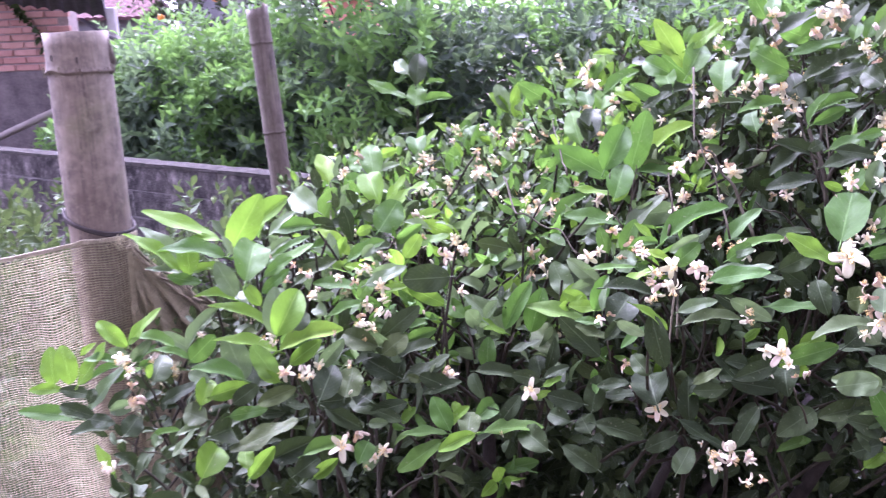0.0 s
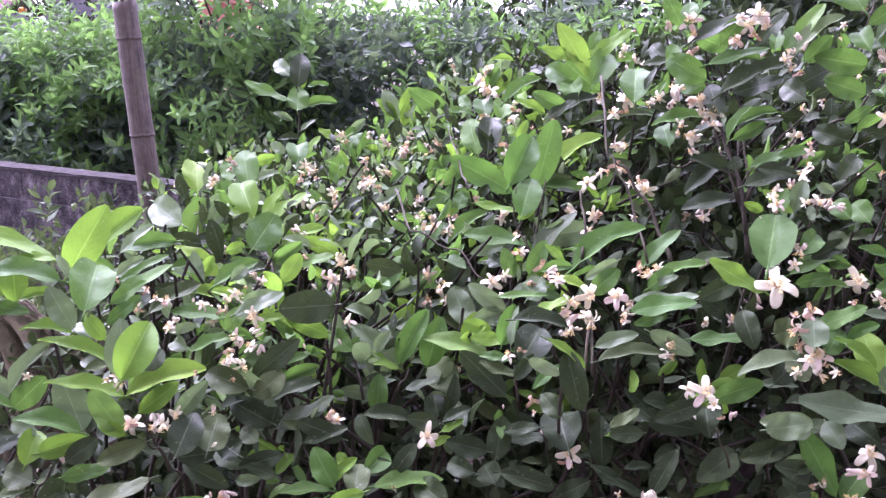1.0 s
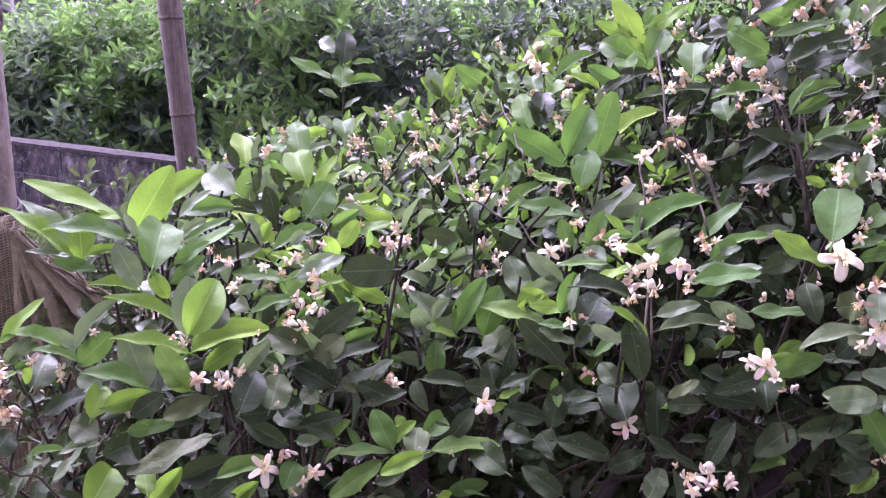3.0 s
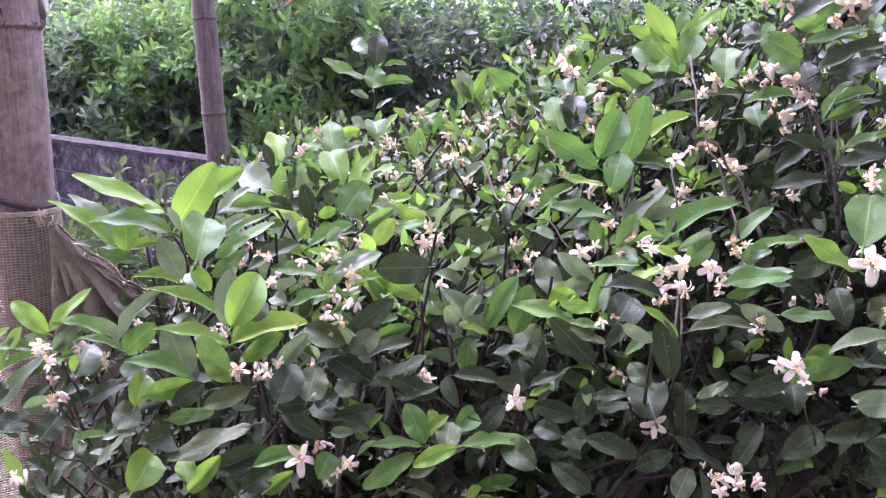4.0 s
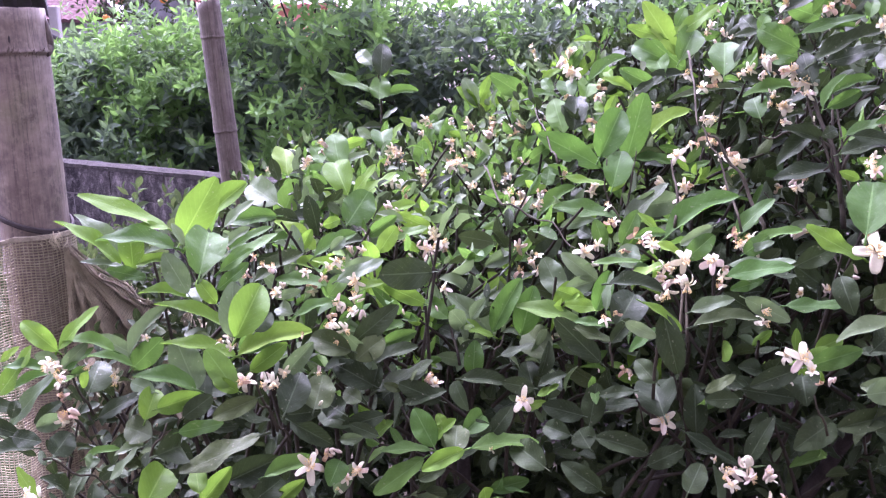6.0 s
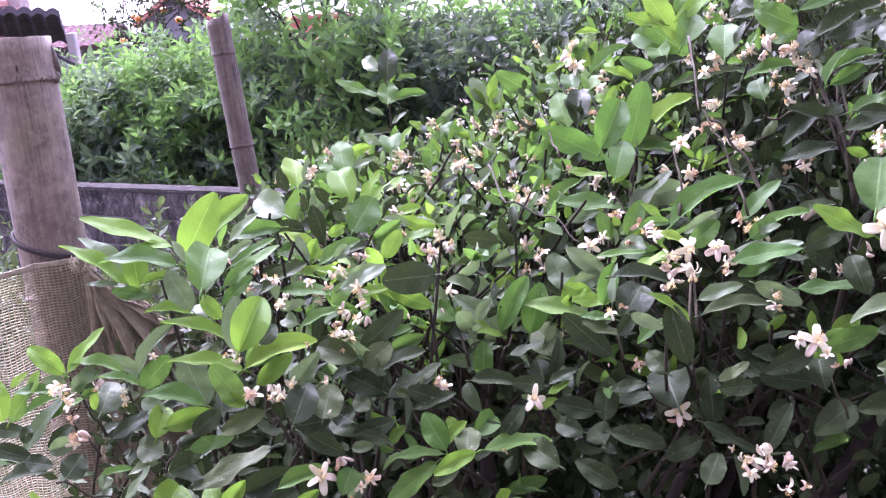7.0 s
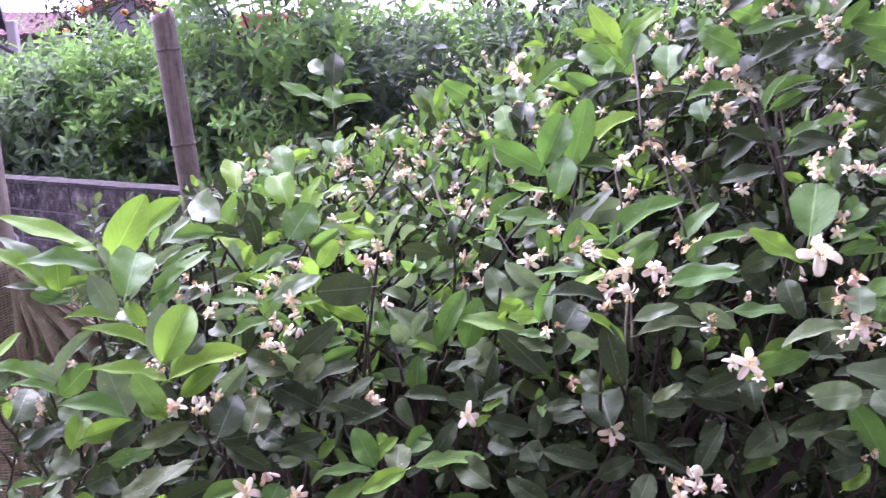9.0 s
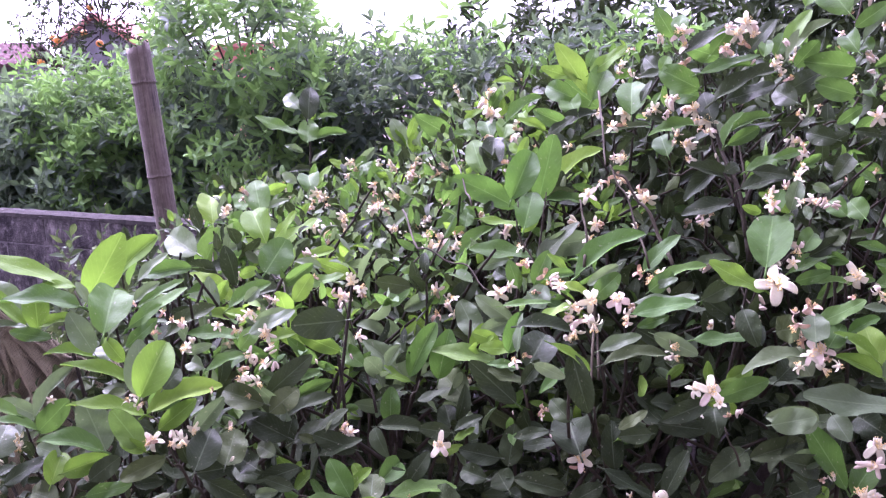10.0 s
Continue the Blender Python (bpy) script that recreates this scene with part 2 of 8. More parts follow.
# the same bamboo, darker and more streaked, for the pole and the scars
BAMBOO_DARK = bamboo_material("bamboo_dark", 0.60, 0.80, 0.41, 0.59)


def block_material():
    """Old concrete block: pitted grey with black mould runs and pale lime patches."""
    m, tree, bsdf = material("concrete_block")
    geo, info = tree.nodes.new("ShaderNodeNewGeometry"), tree.nodes.new("ShaderNodeObjectInfo")
    pit = noise_tex(tree, 95.0, 5.0, geo.outputs["Position"])
    run = tree.nodes.new("ShaderNodeMapping")
    run.inputs["Scale"].default_value = (1.0, 1.0, 0.6)
    tree.links.new(geo.outputs["Position"], run.inputs["Vector"])
    mould = noise_tex(tree, 11.0, 9.0, run.outputs[0], 0.75)
    f = math_node(tree, "ADD", mould.outputs["Fac"], math_node(tree, "MULTIPLY", math_node(tree, "SUBTRACT", info.outputs["Random"], 0.5), 0.06))
    r = ramp(tree, [(0.38, (0.018, 0.015, 0.017)), (0.52, (0.074, 0.064, 0.065)), (0.66, (0.235, 0.206, 0.202))])
    tree.links.new(f, r.inputs[0])
    pr = ramp(tree, [(0.52, (1, 1, 1)), (0.66, (0, 0, 0))])
    tree.links.new(pit.outputs["Fac"], pr.inputs[0])
    col = mix_rgb(tree, 0.45, r.outputs[0], pr.outputs[0], "MULTIPLY")
    lime = noise_tex(tree, 22.0, 6.0, geo.outputs["Position"], 0.7)
    lr = ramp(tree, [(0.55, (0, 0, 0)), (0.68, (1, 1, 1))])
    tree.links.new(lime.outputs["Fac"], lr.inputs[0])
    col = mix_rgb(tree, math_node(tree, "MULTIPLY", lr.outputs[0], 0.55), col, (0.235, 0.212, 0.208))
    tree.links.new(col, bsdf.inputs["Base Color"])
    bsdf.inputs["Roughness"].default_value = 0.95
    bump(tree, bsdf, pit.outputs["Fac"], 1.0, 0.010)
    bsdf.inputs["Specular IOR Level"].default_value = 0.2
    return m


BLOCK = block_material()


# ---- mesh helpers ----
def mesh_from(name, verts, faces, mat, smooth=True, uvs=None):
    me = bpy.data.meshes.new(name)
    me.from_pydata([tuple(v) for v in verts], [], faces)
    me.materials.append(mat)
    if smooth:
        me.polygons.foreach_set("use_smooth", [True] * len(me.polygons))
    if uvs is not None:
        layer = me.uv_layers.new(name="UVMap")
        idx = np.empty(len(me.loops), dtype=np.int32)
        me.loops.foreach_get("vertex_index", idx)
        layer.data.foreach_set("uv", np.asarray(uvs, dtype=np.float32)[idx].ravel())
    me.update()
    return me


def mesh_of(name, bm, mat, smooth=True):
    me = bpy.data.meshes.new(name)
    bm.to_mesh(me)
    bm.free()
    me.materials.append(mat)
    if smooth:
        me.polygons.foreach_set("use_smooth", [True] * len(me.polygons))
    return me


def child(name, me, parent, m=None, label=""):
    """A mesh as one part under a thing or a part; m is its pose in the world."""
    ob = new(name, me)
    ob.parent = parent
    if m is not None:
        ob.matrix_basis = parent_world(parent).inverted() @ m
    else:
        ob.matrix_basis = parent_world(parent).inverted()
    if label:
        tagged(ob, label)
    return ob


def parent_world(ob):
    m = ob.matrix_basis.copy()
    while ob.parent:
        ob = ob.parent
        m = ob.matrix_basis @ m
    return m


def thing(name, place, label, category, group=""):
    ob = new(name)
    ob.empty_display_size = 0.05
    ob.matrix_basis = Matrix.Translation(place)
    return tagged(ob, label, category, group)


def tube(path, radii, sides=7, cap=True):
    """Vertices and faces of a tapered round tube along a path."""
    path = [Vector(p) for p in path]
    verts, faces = [], []
    side = None
    for i, p in enumerate(path):
        d = (path[min(i + 1, len(path) - 1)] - path[max(i - 1, 0)]).normalized()
        if side is None:
            side = d.orthogonal().normalized()
        side = (side - d * side.dot(d)).normalized()
        up = d.cross(side)
        r = radii[i] if not isinstance(radii, float) else radii
        for k in range(sides):
            a = 2 * math.pi * k / sides
            verts.append(p + (side * math.cos(a) + up * math.sin(a)) * r)
    for i in range(len(path) - 1):
        for k in range(sides):
            a, b = i * sides + k, i * sides + (k + 1) % sides
            faces.append((a, b, b + sides, a + sides))
    if cap:
        faces.append(tuple(range(sides))[::-1])
        faces.append(tuple(range((len(path) - 1) * sides, len(path) * sides)))
    return verts, faces


def joined(pieces):
    verts, faces = [], []
    for v, f in pieces:
        n = len(verts)
        verts += v
        faces += [tuple(i + n for i in q) for q in f]
    return verts, faces


def box(a, b, bevel=0.0):
    bm = bmesh.new()
    bmesh.ops.create_cube(bm, size=1)
    a, b = Vector(a), Vector(b)
    for v in bm.verts:
        v.co = Vector([(a[i] + b[i]) / 2 + v.co[i] * (b[i] - a[i]) for i in range(3)])
    if bevel:
        bmesh.ops.bevel(bm, geom=bm.edges[:], offset=bevel, segments=1, affect="EDGES")
    return bm


# ---- leaves ----
def leaf_grid(ns, nt, fold, curl, wave=0.0, turn=0.0, blunt=0.8):
    """A citrus blade, 1 long on y and 1 wide on x, folded at the midrib, bent along its length; with its coordinates."""
    verts, uvs, faces = [], [], []
    for i in range(ns + 1):
        s = i / ns
        w = 0.5 * max(0.03, math.sin(math.pi * s ** 0.92)) ** blunt
        for j in range(nt + 1):
            t = 2 * j / nt - 1
            z = fold * abs(t) * w + curl * (0.25 - (s - 0.5) ** 2) - curl * s * 0.35
            z += wave * math.sin(s * 11 + t * 2.0) * abs(t) * w + turn * t * w * (s - 0.4)
            verts.append((t * w, s, z))
            uvs.append((0.5 + 0.5 * t, s))
    for i in range(ns):
        for j in range(nt):
            a = i * (nt + 1) + j
            faces.append((a, a + 1, a + nt + 2, a + nt + 1))
    return np.array(verts), np.array(uvs), faces


def leaf_pose(base, tip, side, width):
    """The pose that lays the unit blade from base to tip, with its width along side."""
    base, tip = Vector(base), Vector(tip)
    y = tip - base
    size = y.length
    yn = y.normalized()
    x = Vector(side)
    x = (x - yn * x.dot(yn)).normalized()
    z = x.cross(yn)
    m = Matrix.Identity(4)
    for i in range(3):
        m[i][0], m[i][1], m[i][2], m[i][3] = x[i] * width, yn[i] * size, z[i] * width * 2.1, base[i]
    return m


class Foliage:
    """Gathers many small leaves and joins them into one mesh."""

    def __init__(self, ns=4, seed=1, ratio=0.47):
        self.ratio = ratio
        self.rng = random.Random(seed)
        self.kinds = [leaf_grid(ns, 2, f, c, 0.05, t, 0.55 if ns > 4 else 0.70) for f, c, t in ((0.22, 0.25, 0.2), (0.35, 0.5, -0.3), (0.12, -0.2, 0.3), (0.30, 0.1, -0.1))]
        self.poses = []

    def leaf(self, base, direction, length, up=(0, 0, 1)):
        d = Vector(direction).normalized()
        side = d.cross(Vector(up))
        if side.length < 0.05:
            side = d.orthogonal()
        side = Matrix.Rotation(self.rng.gauss(0, 0.5), 3, d) @ side.normalized()
        self.poses.append((self.rng.randrange(len(self.kinds)), leaf_pose(base, Vector(base) + d * length, side, length * self.ratio * self.rng.uniform(0.85, 1.15))))

    def shoot(self, base, axis, n, length, spread=0.9, reach=0.06):
        """Leaves set spirally round the end of a twig."""
        axis = Vector(axis).normalized()
        a, b = axis.orthogonal().normalized(), None
        b = axis.cross(a)
        turn = self.rng.uniform(0, 6.28)
        for i in range(n):
            f = i / max(1, n - 1)
            ang = turn + i * 2.4
            out = a * math.cos(ang) + b * math.sin(ang)
            tilt = spread * (1.15 - 0.75 * f) * self.rng.uniform(0.8, 1.2)
            d = axis * math.cos(tilt) + out * math.sin(tilt)
            self.leaf(Vector(base) + axis * reach * f, d, length * self.rng.uniform(0.7, 1.1) * (1 - 0.25 * f), axis)

    def mesh(self, name, mat):
        allv, allu, allf, n = [], [], [], 0
        for k, (v, u, f) in enumerate(self.kinds):
            ms = [np.array(m) for kk, m in self.poses if kk == k]
            if not ms:
                continue
            ms = np.stack(ms)
            hv = np.concatenate([v, np.ones((len(v), 1))], 1)
            w = np.einsum("nij,vj->nvi", ms, hv)[..., :3].reshape(-1, 3)
            fa = np.array(f)[None] + (np.arange(len(ms)) * len(v))[:, None, None] + n
            allv.append(w)
            allu.append(np.tile(u, (len(ms), 1)))
            allf.append(fa.reshape(-1, 4))
            n += len(w)
        v, u, f = np.concatenate(allv), np.concatenate(allu), np.concatenate(allf)
        me = bpy.data.meshes.new(name)
        me.vertices.add(len(v))
        me.vertices.foreach_set("co", v.ravel())
        me.loops.add(f.size)
        me.loops.foreach_set("vertex_index", f.ravel().astype(np.int32))
        me.polygons.add(len(f))
        me.polygons.foreach_set("loop_start", np.arange(0, f.size, 4, dtype=np.int32))
        me.update(calc_edges=True)
        me.materials.append(mat)
        me.polygons.foreach_set("use_smooth", [True] * len(f))
        layer = me.uv_layers.new(name="UVMap")
        layer.data.foreach_set("uv", u[f.ravel()].astype(np.float32).ravel())
        me.validate()
        return me


# ---- ground ----
def ground_height(x, y):
    return 0.03 * noise.noise(Vector((x * 0.6, y * 0.6, 0.0))) + 0.012 * noise.noise(Vector((x * 4, y * 4, 3.0)))


def build_ground():
    n, verts, faces = 60, [], []
    for i in range(n + 1):
        for j in range(n + 1):
            a, b = 2 * i / n - 1, 2 * j / n - 1
            x, y = 300 * a * abs(a) ** 2.2, 4 + 300 * b * abs(b) ** 2.2
            verts.append((x, y, ground_height(x, y)))
    for i in range(n):
        for j in range(n):
            a = i * (n + 1) + j
            faces.append((a, a + n + 1, a + n + 2, a + 1))
    ob = new("ground", mesh_from("ground", verts, faces, SOIL))
    tagged(ob, "bare brown garden soil under the bushes", "ground", kind="structure")


build_ground()


def build_light_block():
    """Unseen plain wall, added behind to keep sky light off the bush front; it also closes the place."""
    ob = new("wall_south", mesh_of("wall_south", box((-7.0, -1.15, -0.1), (7.0, -0.9, 11.0)), LIGHT_BLOCK_GREY, False))
    tagged(ob, "plain grey wall, added unseen to block light", "wall", kind="structure")


build_light_block()


# ---- garden wall of concrete blocks ----
WALL_FROM, WALL_TO, WALL_TOP = Vector((-6.0, 7.9)), Vector((2.6, 1.561 + 0.0)), 0.87


def build_garden_wall():
    way = (WALL_TO - WALL_FROM).normalized()
    yaw = math.degrees(math.atan2(way.y, way.x))
    length = (WALL_TO - WALL_FROM).length
    base = pose(WALL_FROM.x, WALL_FROM.y, 0, 0, 0, yaw)
    wall = new("garden_wall", mesh_of("garden_wall", box((0, 0.004, -0.1), (length, 0.116, WALL_TOP - 0.006)), MORTAR, False))
    wall.matrix_basis = base
    tagged(wall, "low weathered concrete block wall stained black", "wall", kind="structure")
    rng = random.Random(5)
    shapes = []
    for k in range(5):
        bm = box((0, 0, 0), (0.393, 0.12, 0.1415), 0.003)
        for v in bm.verts:
            v.co += Vector([rng.uniform(-0.002, 0.002) for _ in range(3)])
        shapes.append(mesh_of("block", bm, BLOCK, False))
    courses = 6
    for c in range(courses):
        x = -0.2 * (c % 2) + (0.11 if c == 0 else 0)
        while x < length - 0.2:
            z = WALL_TOP - 0.148 * (c + 1) + 0.008
            m = base @ pose(x + 0.001, rng.uniform(-0.002, 0.002), z, 0, rng.uniform(-0.2, 0.2), rng.uniform(-0.3, 0.3))
            child("block", rng.choice(shapes), wall, m)
            x += 0.4
    # uneven dark strip added along the top to darken it
    verts, faces, n = [], [], 220
    for i in range(n + 1):
        x = length * i / n
        high = WALL_TOP + 0.011 + 0.004 * noise.noise(Vector((x * 6, 0, 4))) + 0.003 * noise.noise(Vector((x * 19, 2, 0)))
        edge = 0.004 * noise.noise(Vector((x * 11, 5, 0)))
        for y, z in ((-0.003 + edge, WALL_TOP - 0.010), (0.002 + edge, high - 0.003), (0.06, high + 0.002), (0.119, high - 0.003), (0.123, WALL_TOP - 0.010)):
            verts.append((x, y, z))
    for i in range(n):
        for k in range(4):
            a = 5 * i + k
            faces.append((a, a + 5, a + 6, a + 1))
    child("mortar_cap", mesh_from("mortar_cap", verts, faces, CAP, False), wall, base, "thin dark uneven strip along the wall top")


# ---- bamboo ----
def culm(radius, height, nodes, hollow=0.012, sides=40, jag=0.0):
    """A cut bamboo culm: swollen nodes with a scar below each, a hollow open top, a wandering outline."""
    zs = sorted(set([0.0, height] + [height * i / 60 for i in range(61)]
                    + [n + d for n in nodes for d in (-0.016, -0.008, -0.004, -0.0015, 0.0, 0.003, 0.007, 0.013) if 0 < n + d < height]))
    verts, faces = [], []

    def ring(z, r):
        for k in range(sides):
            a = 2 * math.pi * k / sides
            w = 1 + 0.025 * noise.noise(Vector((math.cos(a) * 1.3, math.sin(a) * 1.3, z * 3))) + 0.008 * noise.noise(Vector((math.cos(a) * 6, math.sin(a) * 6, z * 9)))
            top = jag * (0.5 * math.cos(a + 0.6) + 0.8 * noise.noise(Vector((math.cos(a) * 2.2, math.sin(a) * 2.2, 7)))) if z > height - 0.004 else 0
            near = sum(math.exp(-((z - n) / 0.03) ** 2) for n in nodes)
            warp = near * radius * 0.16 * noise.noise(Vector((math.cos(a) * 1.6, math.sin(a) * 1.6, 11)))
            verts.append((math.cos(a) * r * w, math.sin(a) * r * w, z + top + warp))

    for z in zs:
        r = radius * (1 - 0.035 * z / height)
        for n in nodes:
            d = z - n
            r += radius * (0.065 * math.exp(-(d / 0.0030) ** 2) - 0.035 * math.exp(-((d + 0.007) / 0.003) ** 2) + 0.030 * math.exp(-((d - 0.008) / 0.012) ** 2))
        ring(z, r)
    top_r = radius * 0.965
    ring(height - 0.001, top_r - hollow * 0.35)
    ring(height - 0.004, top_r - hollow)
    ring(height - 0.035, top_r - hollow)
    rows = len(zs) + 3
    for i in range(rows - 1):
        for k in range(sides):
            a, b = i * sides + k, i * sides + (k + 1) % sides
            faces.append((a, b, b + sides, a + sides))
    faces.append(tuple(range((rows - 1) * sides, rows * sides)))
    faces.append(tuple(range(sides))[::-1])
    return verts, faces


POST = Vector((-0.681, 1.731, 0.0))
POST_R, POST_TOP = 0.0610, 1.521


def build_post():
    post = thing("bamboo_post", POST, "thick weathered grey-brown bamboo fence post, cut top", "post")
    v, f = culm(POST_R, POST_TOP, (0.24, 0.65, 1.06, 1.450), jag=0.002)
    child("culm", mesh_from("culm", v, f, BAMBOO), post, Matrix.Translation(POST))
    # two small bored holes with dark plugs, near the top
    for a, z in ((-2.05, 1.475), (-1.25, 1.470)):
        p = POST + Vector((math.cos(a) * (POST_R + 0.0005), math.sin(a) * (POST_R + 0.0005), z))
        bm = bmesh.new()
        bmesh.ops.create_uvsphere(bm, u_segments=8, v_segments=6, radius=0.004)
        child("nail_hole", mesh_of("nail_hole", bm, CORD), post, Matrix.Translation(p) @ Matrix.Diagonal((0.5, 0.5, 1.6, 1)), "dark rusted nail head")
    # the bud scar at the top node
    bm = bmesh.new()
    bmesh.ops.create_icosphere(bm, subdivisions=2, radius=0.008)
    for v in bm.verts:
        v.co += v.co.normalized() * 0.003 * noise.noise(v.co * 260)
        v.co.z *= 1.5
    child("bud_scar", mesh_of("bud_scar", bm, BAMBOO_DARK), post, Matrix.Translation(POST + Vector((POST_R * 0.98, POST_R * 0.02, 1.452))), "dark knobby bud scar")
    # torn fibre left round the top node, and the stump of the branch above the scar
    fibres = random.Random(17)
    shreds = []
    for k in range(26):
        a = fibres.uniform(-2.9, 0.1)
        z0 = 1.450 + fibres.uniform(-0.010, 0.004)
        path = [POST + Vector((math.cos(a + 0.03 * i) * (POST_R * 1.035 + 0.001 * i), math.sin(a + 0.03 * i) * (POST_R * 1.035 + 0.001 * i), z0 + fibres.uniform(-0.002, 0.005) * i)) for i in range(4)]
        shreds.append(tube(path, [0.0010, 0.0013, 0.0009, 0.0004], 4))
    child("fibre", mesh_from("fibre", *joined(shreds), BAMBOO), post, None, "torn dry fibre round the node")
    edge = POST + Vector((POST_R * 0.97, POST_R * 0.10, 0))
    stump = tube([edge + Vector((-0.002, 0.002, 1.452)), edge + Vector((0.004, -0.002, 1.468)), edge + Vector((0.002, -0.001, 1.486)), edge + Vector((-0.002, 0.001, 1.512))], [0.009, 0.007, 0.005, 0.002], 9)
    child("branch_stump", mesh_from("branch_stump", *stump, BAMBOO_DARK), post, None, "dark rotten branch stump")
    # cord wound round below the middle
    coils = []
    for k in range(3):
        path = []
        for i in range(33):
            a = 2 * math.pi * i / 32
            path.append(POST + Vector((math.cos(a) * (POST_R + 0.003), math.sin(a) * (POST_R + 0.003), 1.150 + 0.005 * k + 0.024 * math.cos(a + 3.2 + 0.15 * k))))
        coils.append(tube(path, 0.0034, 6, False))
    v, f = joined(coils)
    child("cord", mesh_from("cord", v, f, CORD), post, None, "dark twisted cord bound round the post")


def build_pole():
    pole = thing("bamboo_pole", (-0.545, 3.25, 0), "slim weathered purple-grey bamboo pole, split at its top", "pole")
    v, f = culm(0.040, 1.60, (0.42, 0.80, 1.163, 1.482), 0.010, 48, 0.02)
    lean = Matrix.Translation((-0.527, 3.25, 0)) @ Matrix.Rotation(radians(-3.6), 4, "Y") @ Matrix.Rotation(radians(40), 4, "Z")
    child("culm", mesh_from("culm", v, f, BAMBOO_DARK), pole, lean)


# ---- jute netting tied to the post ----
def smooth(a, b, v):
    k = max(0.0, min(1.0, (v - a) / (b - a)))
    return k * k * (3 - 2 * k)


def net_point(u, v):
    """u 0..1 from the far left end to round the side of the post; v 0..1 downwards."""
    reach = POST_R + 0.007
    if u < 0.88:
        k = u / 0.88
        x = -1.75 + (POST.x - 0.015 + 1.75) * k
        y = 1.42 + (POST.y - reach - 1.42) * k
        sag = 0.040 * math.sin(math.pi * k) ** 0.7
    else:
        a = -math.pi / 2 - 0.25 + (u - 0.88) / 0.12 * 2.0
        x, y = POST.x + math.cos(a) * reach, POST.y + math.sin(a) * reach
        sag = 0.0
    z = 1.130 - sag - v * 1.0
    fold = 0.010 * math.sin(u * 40 + v * 3) + 0.016 * noise.noise(Vector((u * 8, v * 6, 1.0)))
    return Vector((x, y - abs(fold) * (0.3 if u > 0.88 else 1), z + 0.009 * min(1.0, v * 9) * noise.noise(Vector((u * 30, v * 9, 4.0)))))


def build_net():
    net = thing("jute_net", (-1.1, 1.6, 0.13), "loose grey-brown jute netting hung from the bamboo post", "net")
    pieces = []
    nu, nv = 160, 195
    for i in range(nu + 1):
        u = i / nu
        jit = 0.002 * math.sin(i * 12.9898)
        pieces.append(tube([net_point(min(1, max(0, u + jit + 0.0012 * noise.noise(Vector((u * 50, j * 0.5, 0))))), j / 46) for j in range(47)], 0.0005 + 0.0004 * smooth(0.72, 0.87, u), 4, False))
    v, f = joined(pieces)
    tagged(child("warp_thread", mesh_from("warp_thread", v, f, THREAD), net), kind="stuff")
    pieces = []
    for j in range(nv + 1):
        w = j / nv
        thick = 0.0014
        pieces.append(tube([net_point(i / 110, w + 0.0016 * noise.noise(Vector((i * 0.45, w * 60, 2)))) for i in range(111)], [thick * (0.36 + 0.64 * smooth(0.72, 0.87, i / 110)) for i in range(111)], 3, False))
    # the woven selvedge along the top
    verts, faces = [], []
    for i in range(141):
        p = net_point(i / 140, 0.0)
        thin = 0.6 + 0.4 * smooth(0.7, 0.87, i / 140) + 0.4 * noise.noise(Vector((i * 0.21, 3, 0)))
        for dy, dz in ((-0.0022, 0.0030), (0.0014, 0.0036), (0.0014, -0.0036), (-0.0026, -0.0042)):
            verts.append(p + Vector((0, dy, dz * thin)))
    for i in range(140):
        for k in range(4):
            a, b = 4 * i + k, 4 * i + (k + 1) % 4
            faces.append((a, b, b + 4, a + 4))
    child("selvedge", mesh_from("selvedge", verts, faces, SELVEDGE, False), net, None, "flat pale woven edge band")
    v, f = joined(pieces)
    tagged(child("weft_thread", mesh_from("weft_thread", v, f, THREAD), net), kind="stuff")


KNOT = POST + Vector((0.066, -0.052, 1.122))
HEM_END, FOOT_END = Vector((-0.22, 1.86, 0.860)), Vector((-0.63, 1.66, 0.30))


def cloth_point(a, s):
    """a 0..1 from the upper hem round to the edge beside the post; s 0..1 away from the knot."""
    end = HEM_END.lerp(FOOT_END, a)
    p = KNOT.lerp(end, s)
    p.z -= 0.064 * math.sin(math.pi * s ** 0.8) * (1 - a) ** 1.5
    spread = min(1, s * 3.0)
    wander = 1.8 * noise.noise(Vector((a * 5, s * 2.2, 0)))
    crease = math.exp(-(a / 0.28) ** 2)
    fold = (0.004 + 0.008 * crease) * math.sin(a * 34 + wander * 5 + s * 4) + (0.002 + 0.002 * crease) * math.sin(a * 71 + wander * 7)
    fold += 0.042 * noise.noise(Vector((a * 7, s * 6, 5))) + 0.016 * noise.noise(Vector((a * 22, s * 20, 8))) + 0.008 * noise.noise(Vector((a * 60, s * 45, 2)))
    p.y += fold * spread - 0.02 * a * s
    p.z += 0.35 * fold * spread
    return p


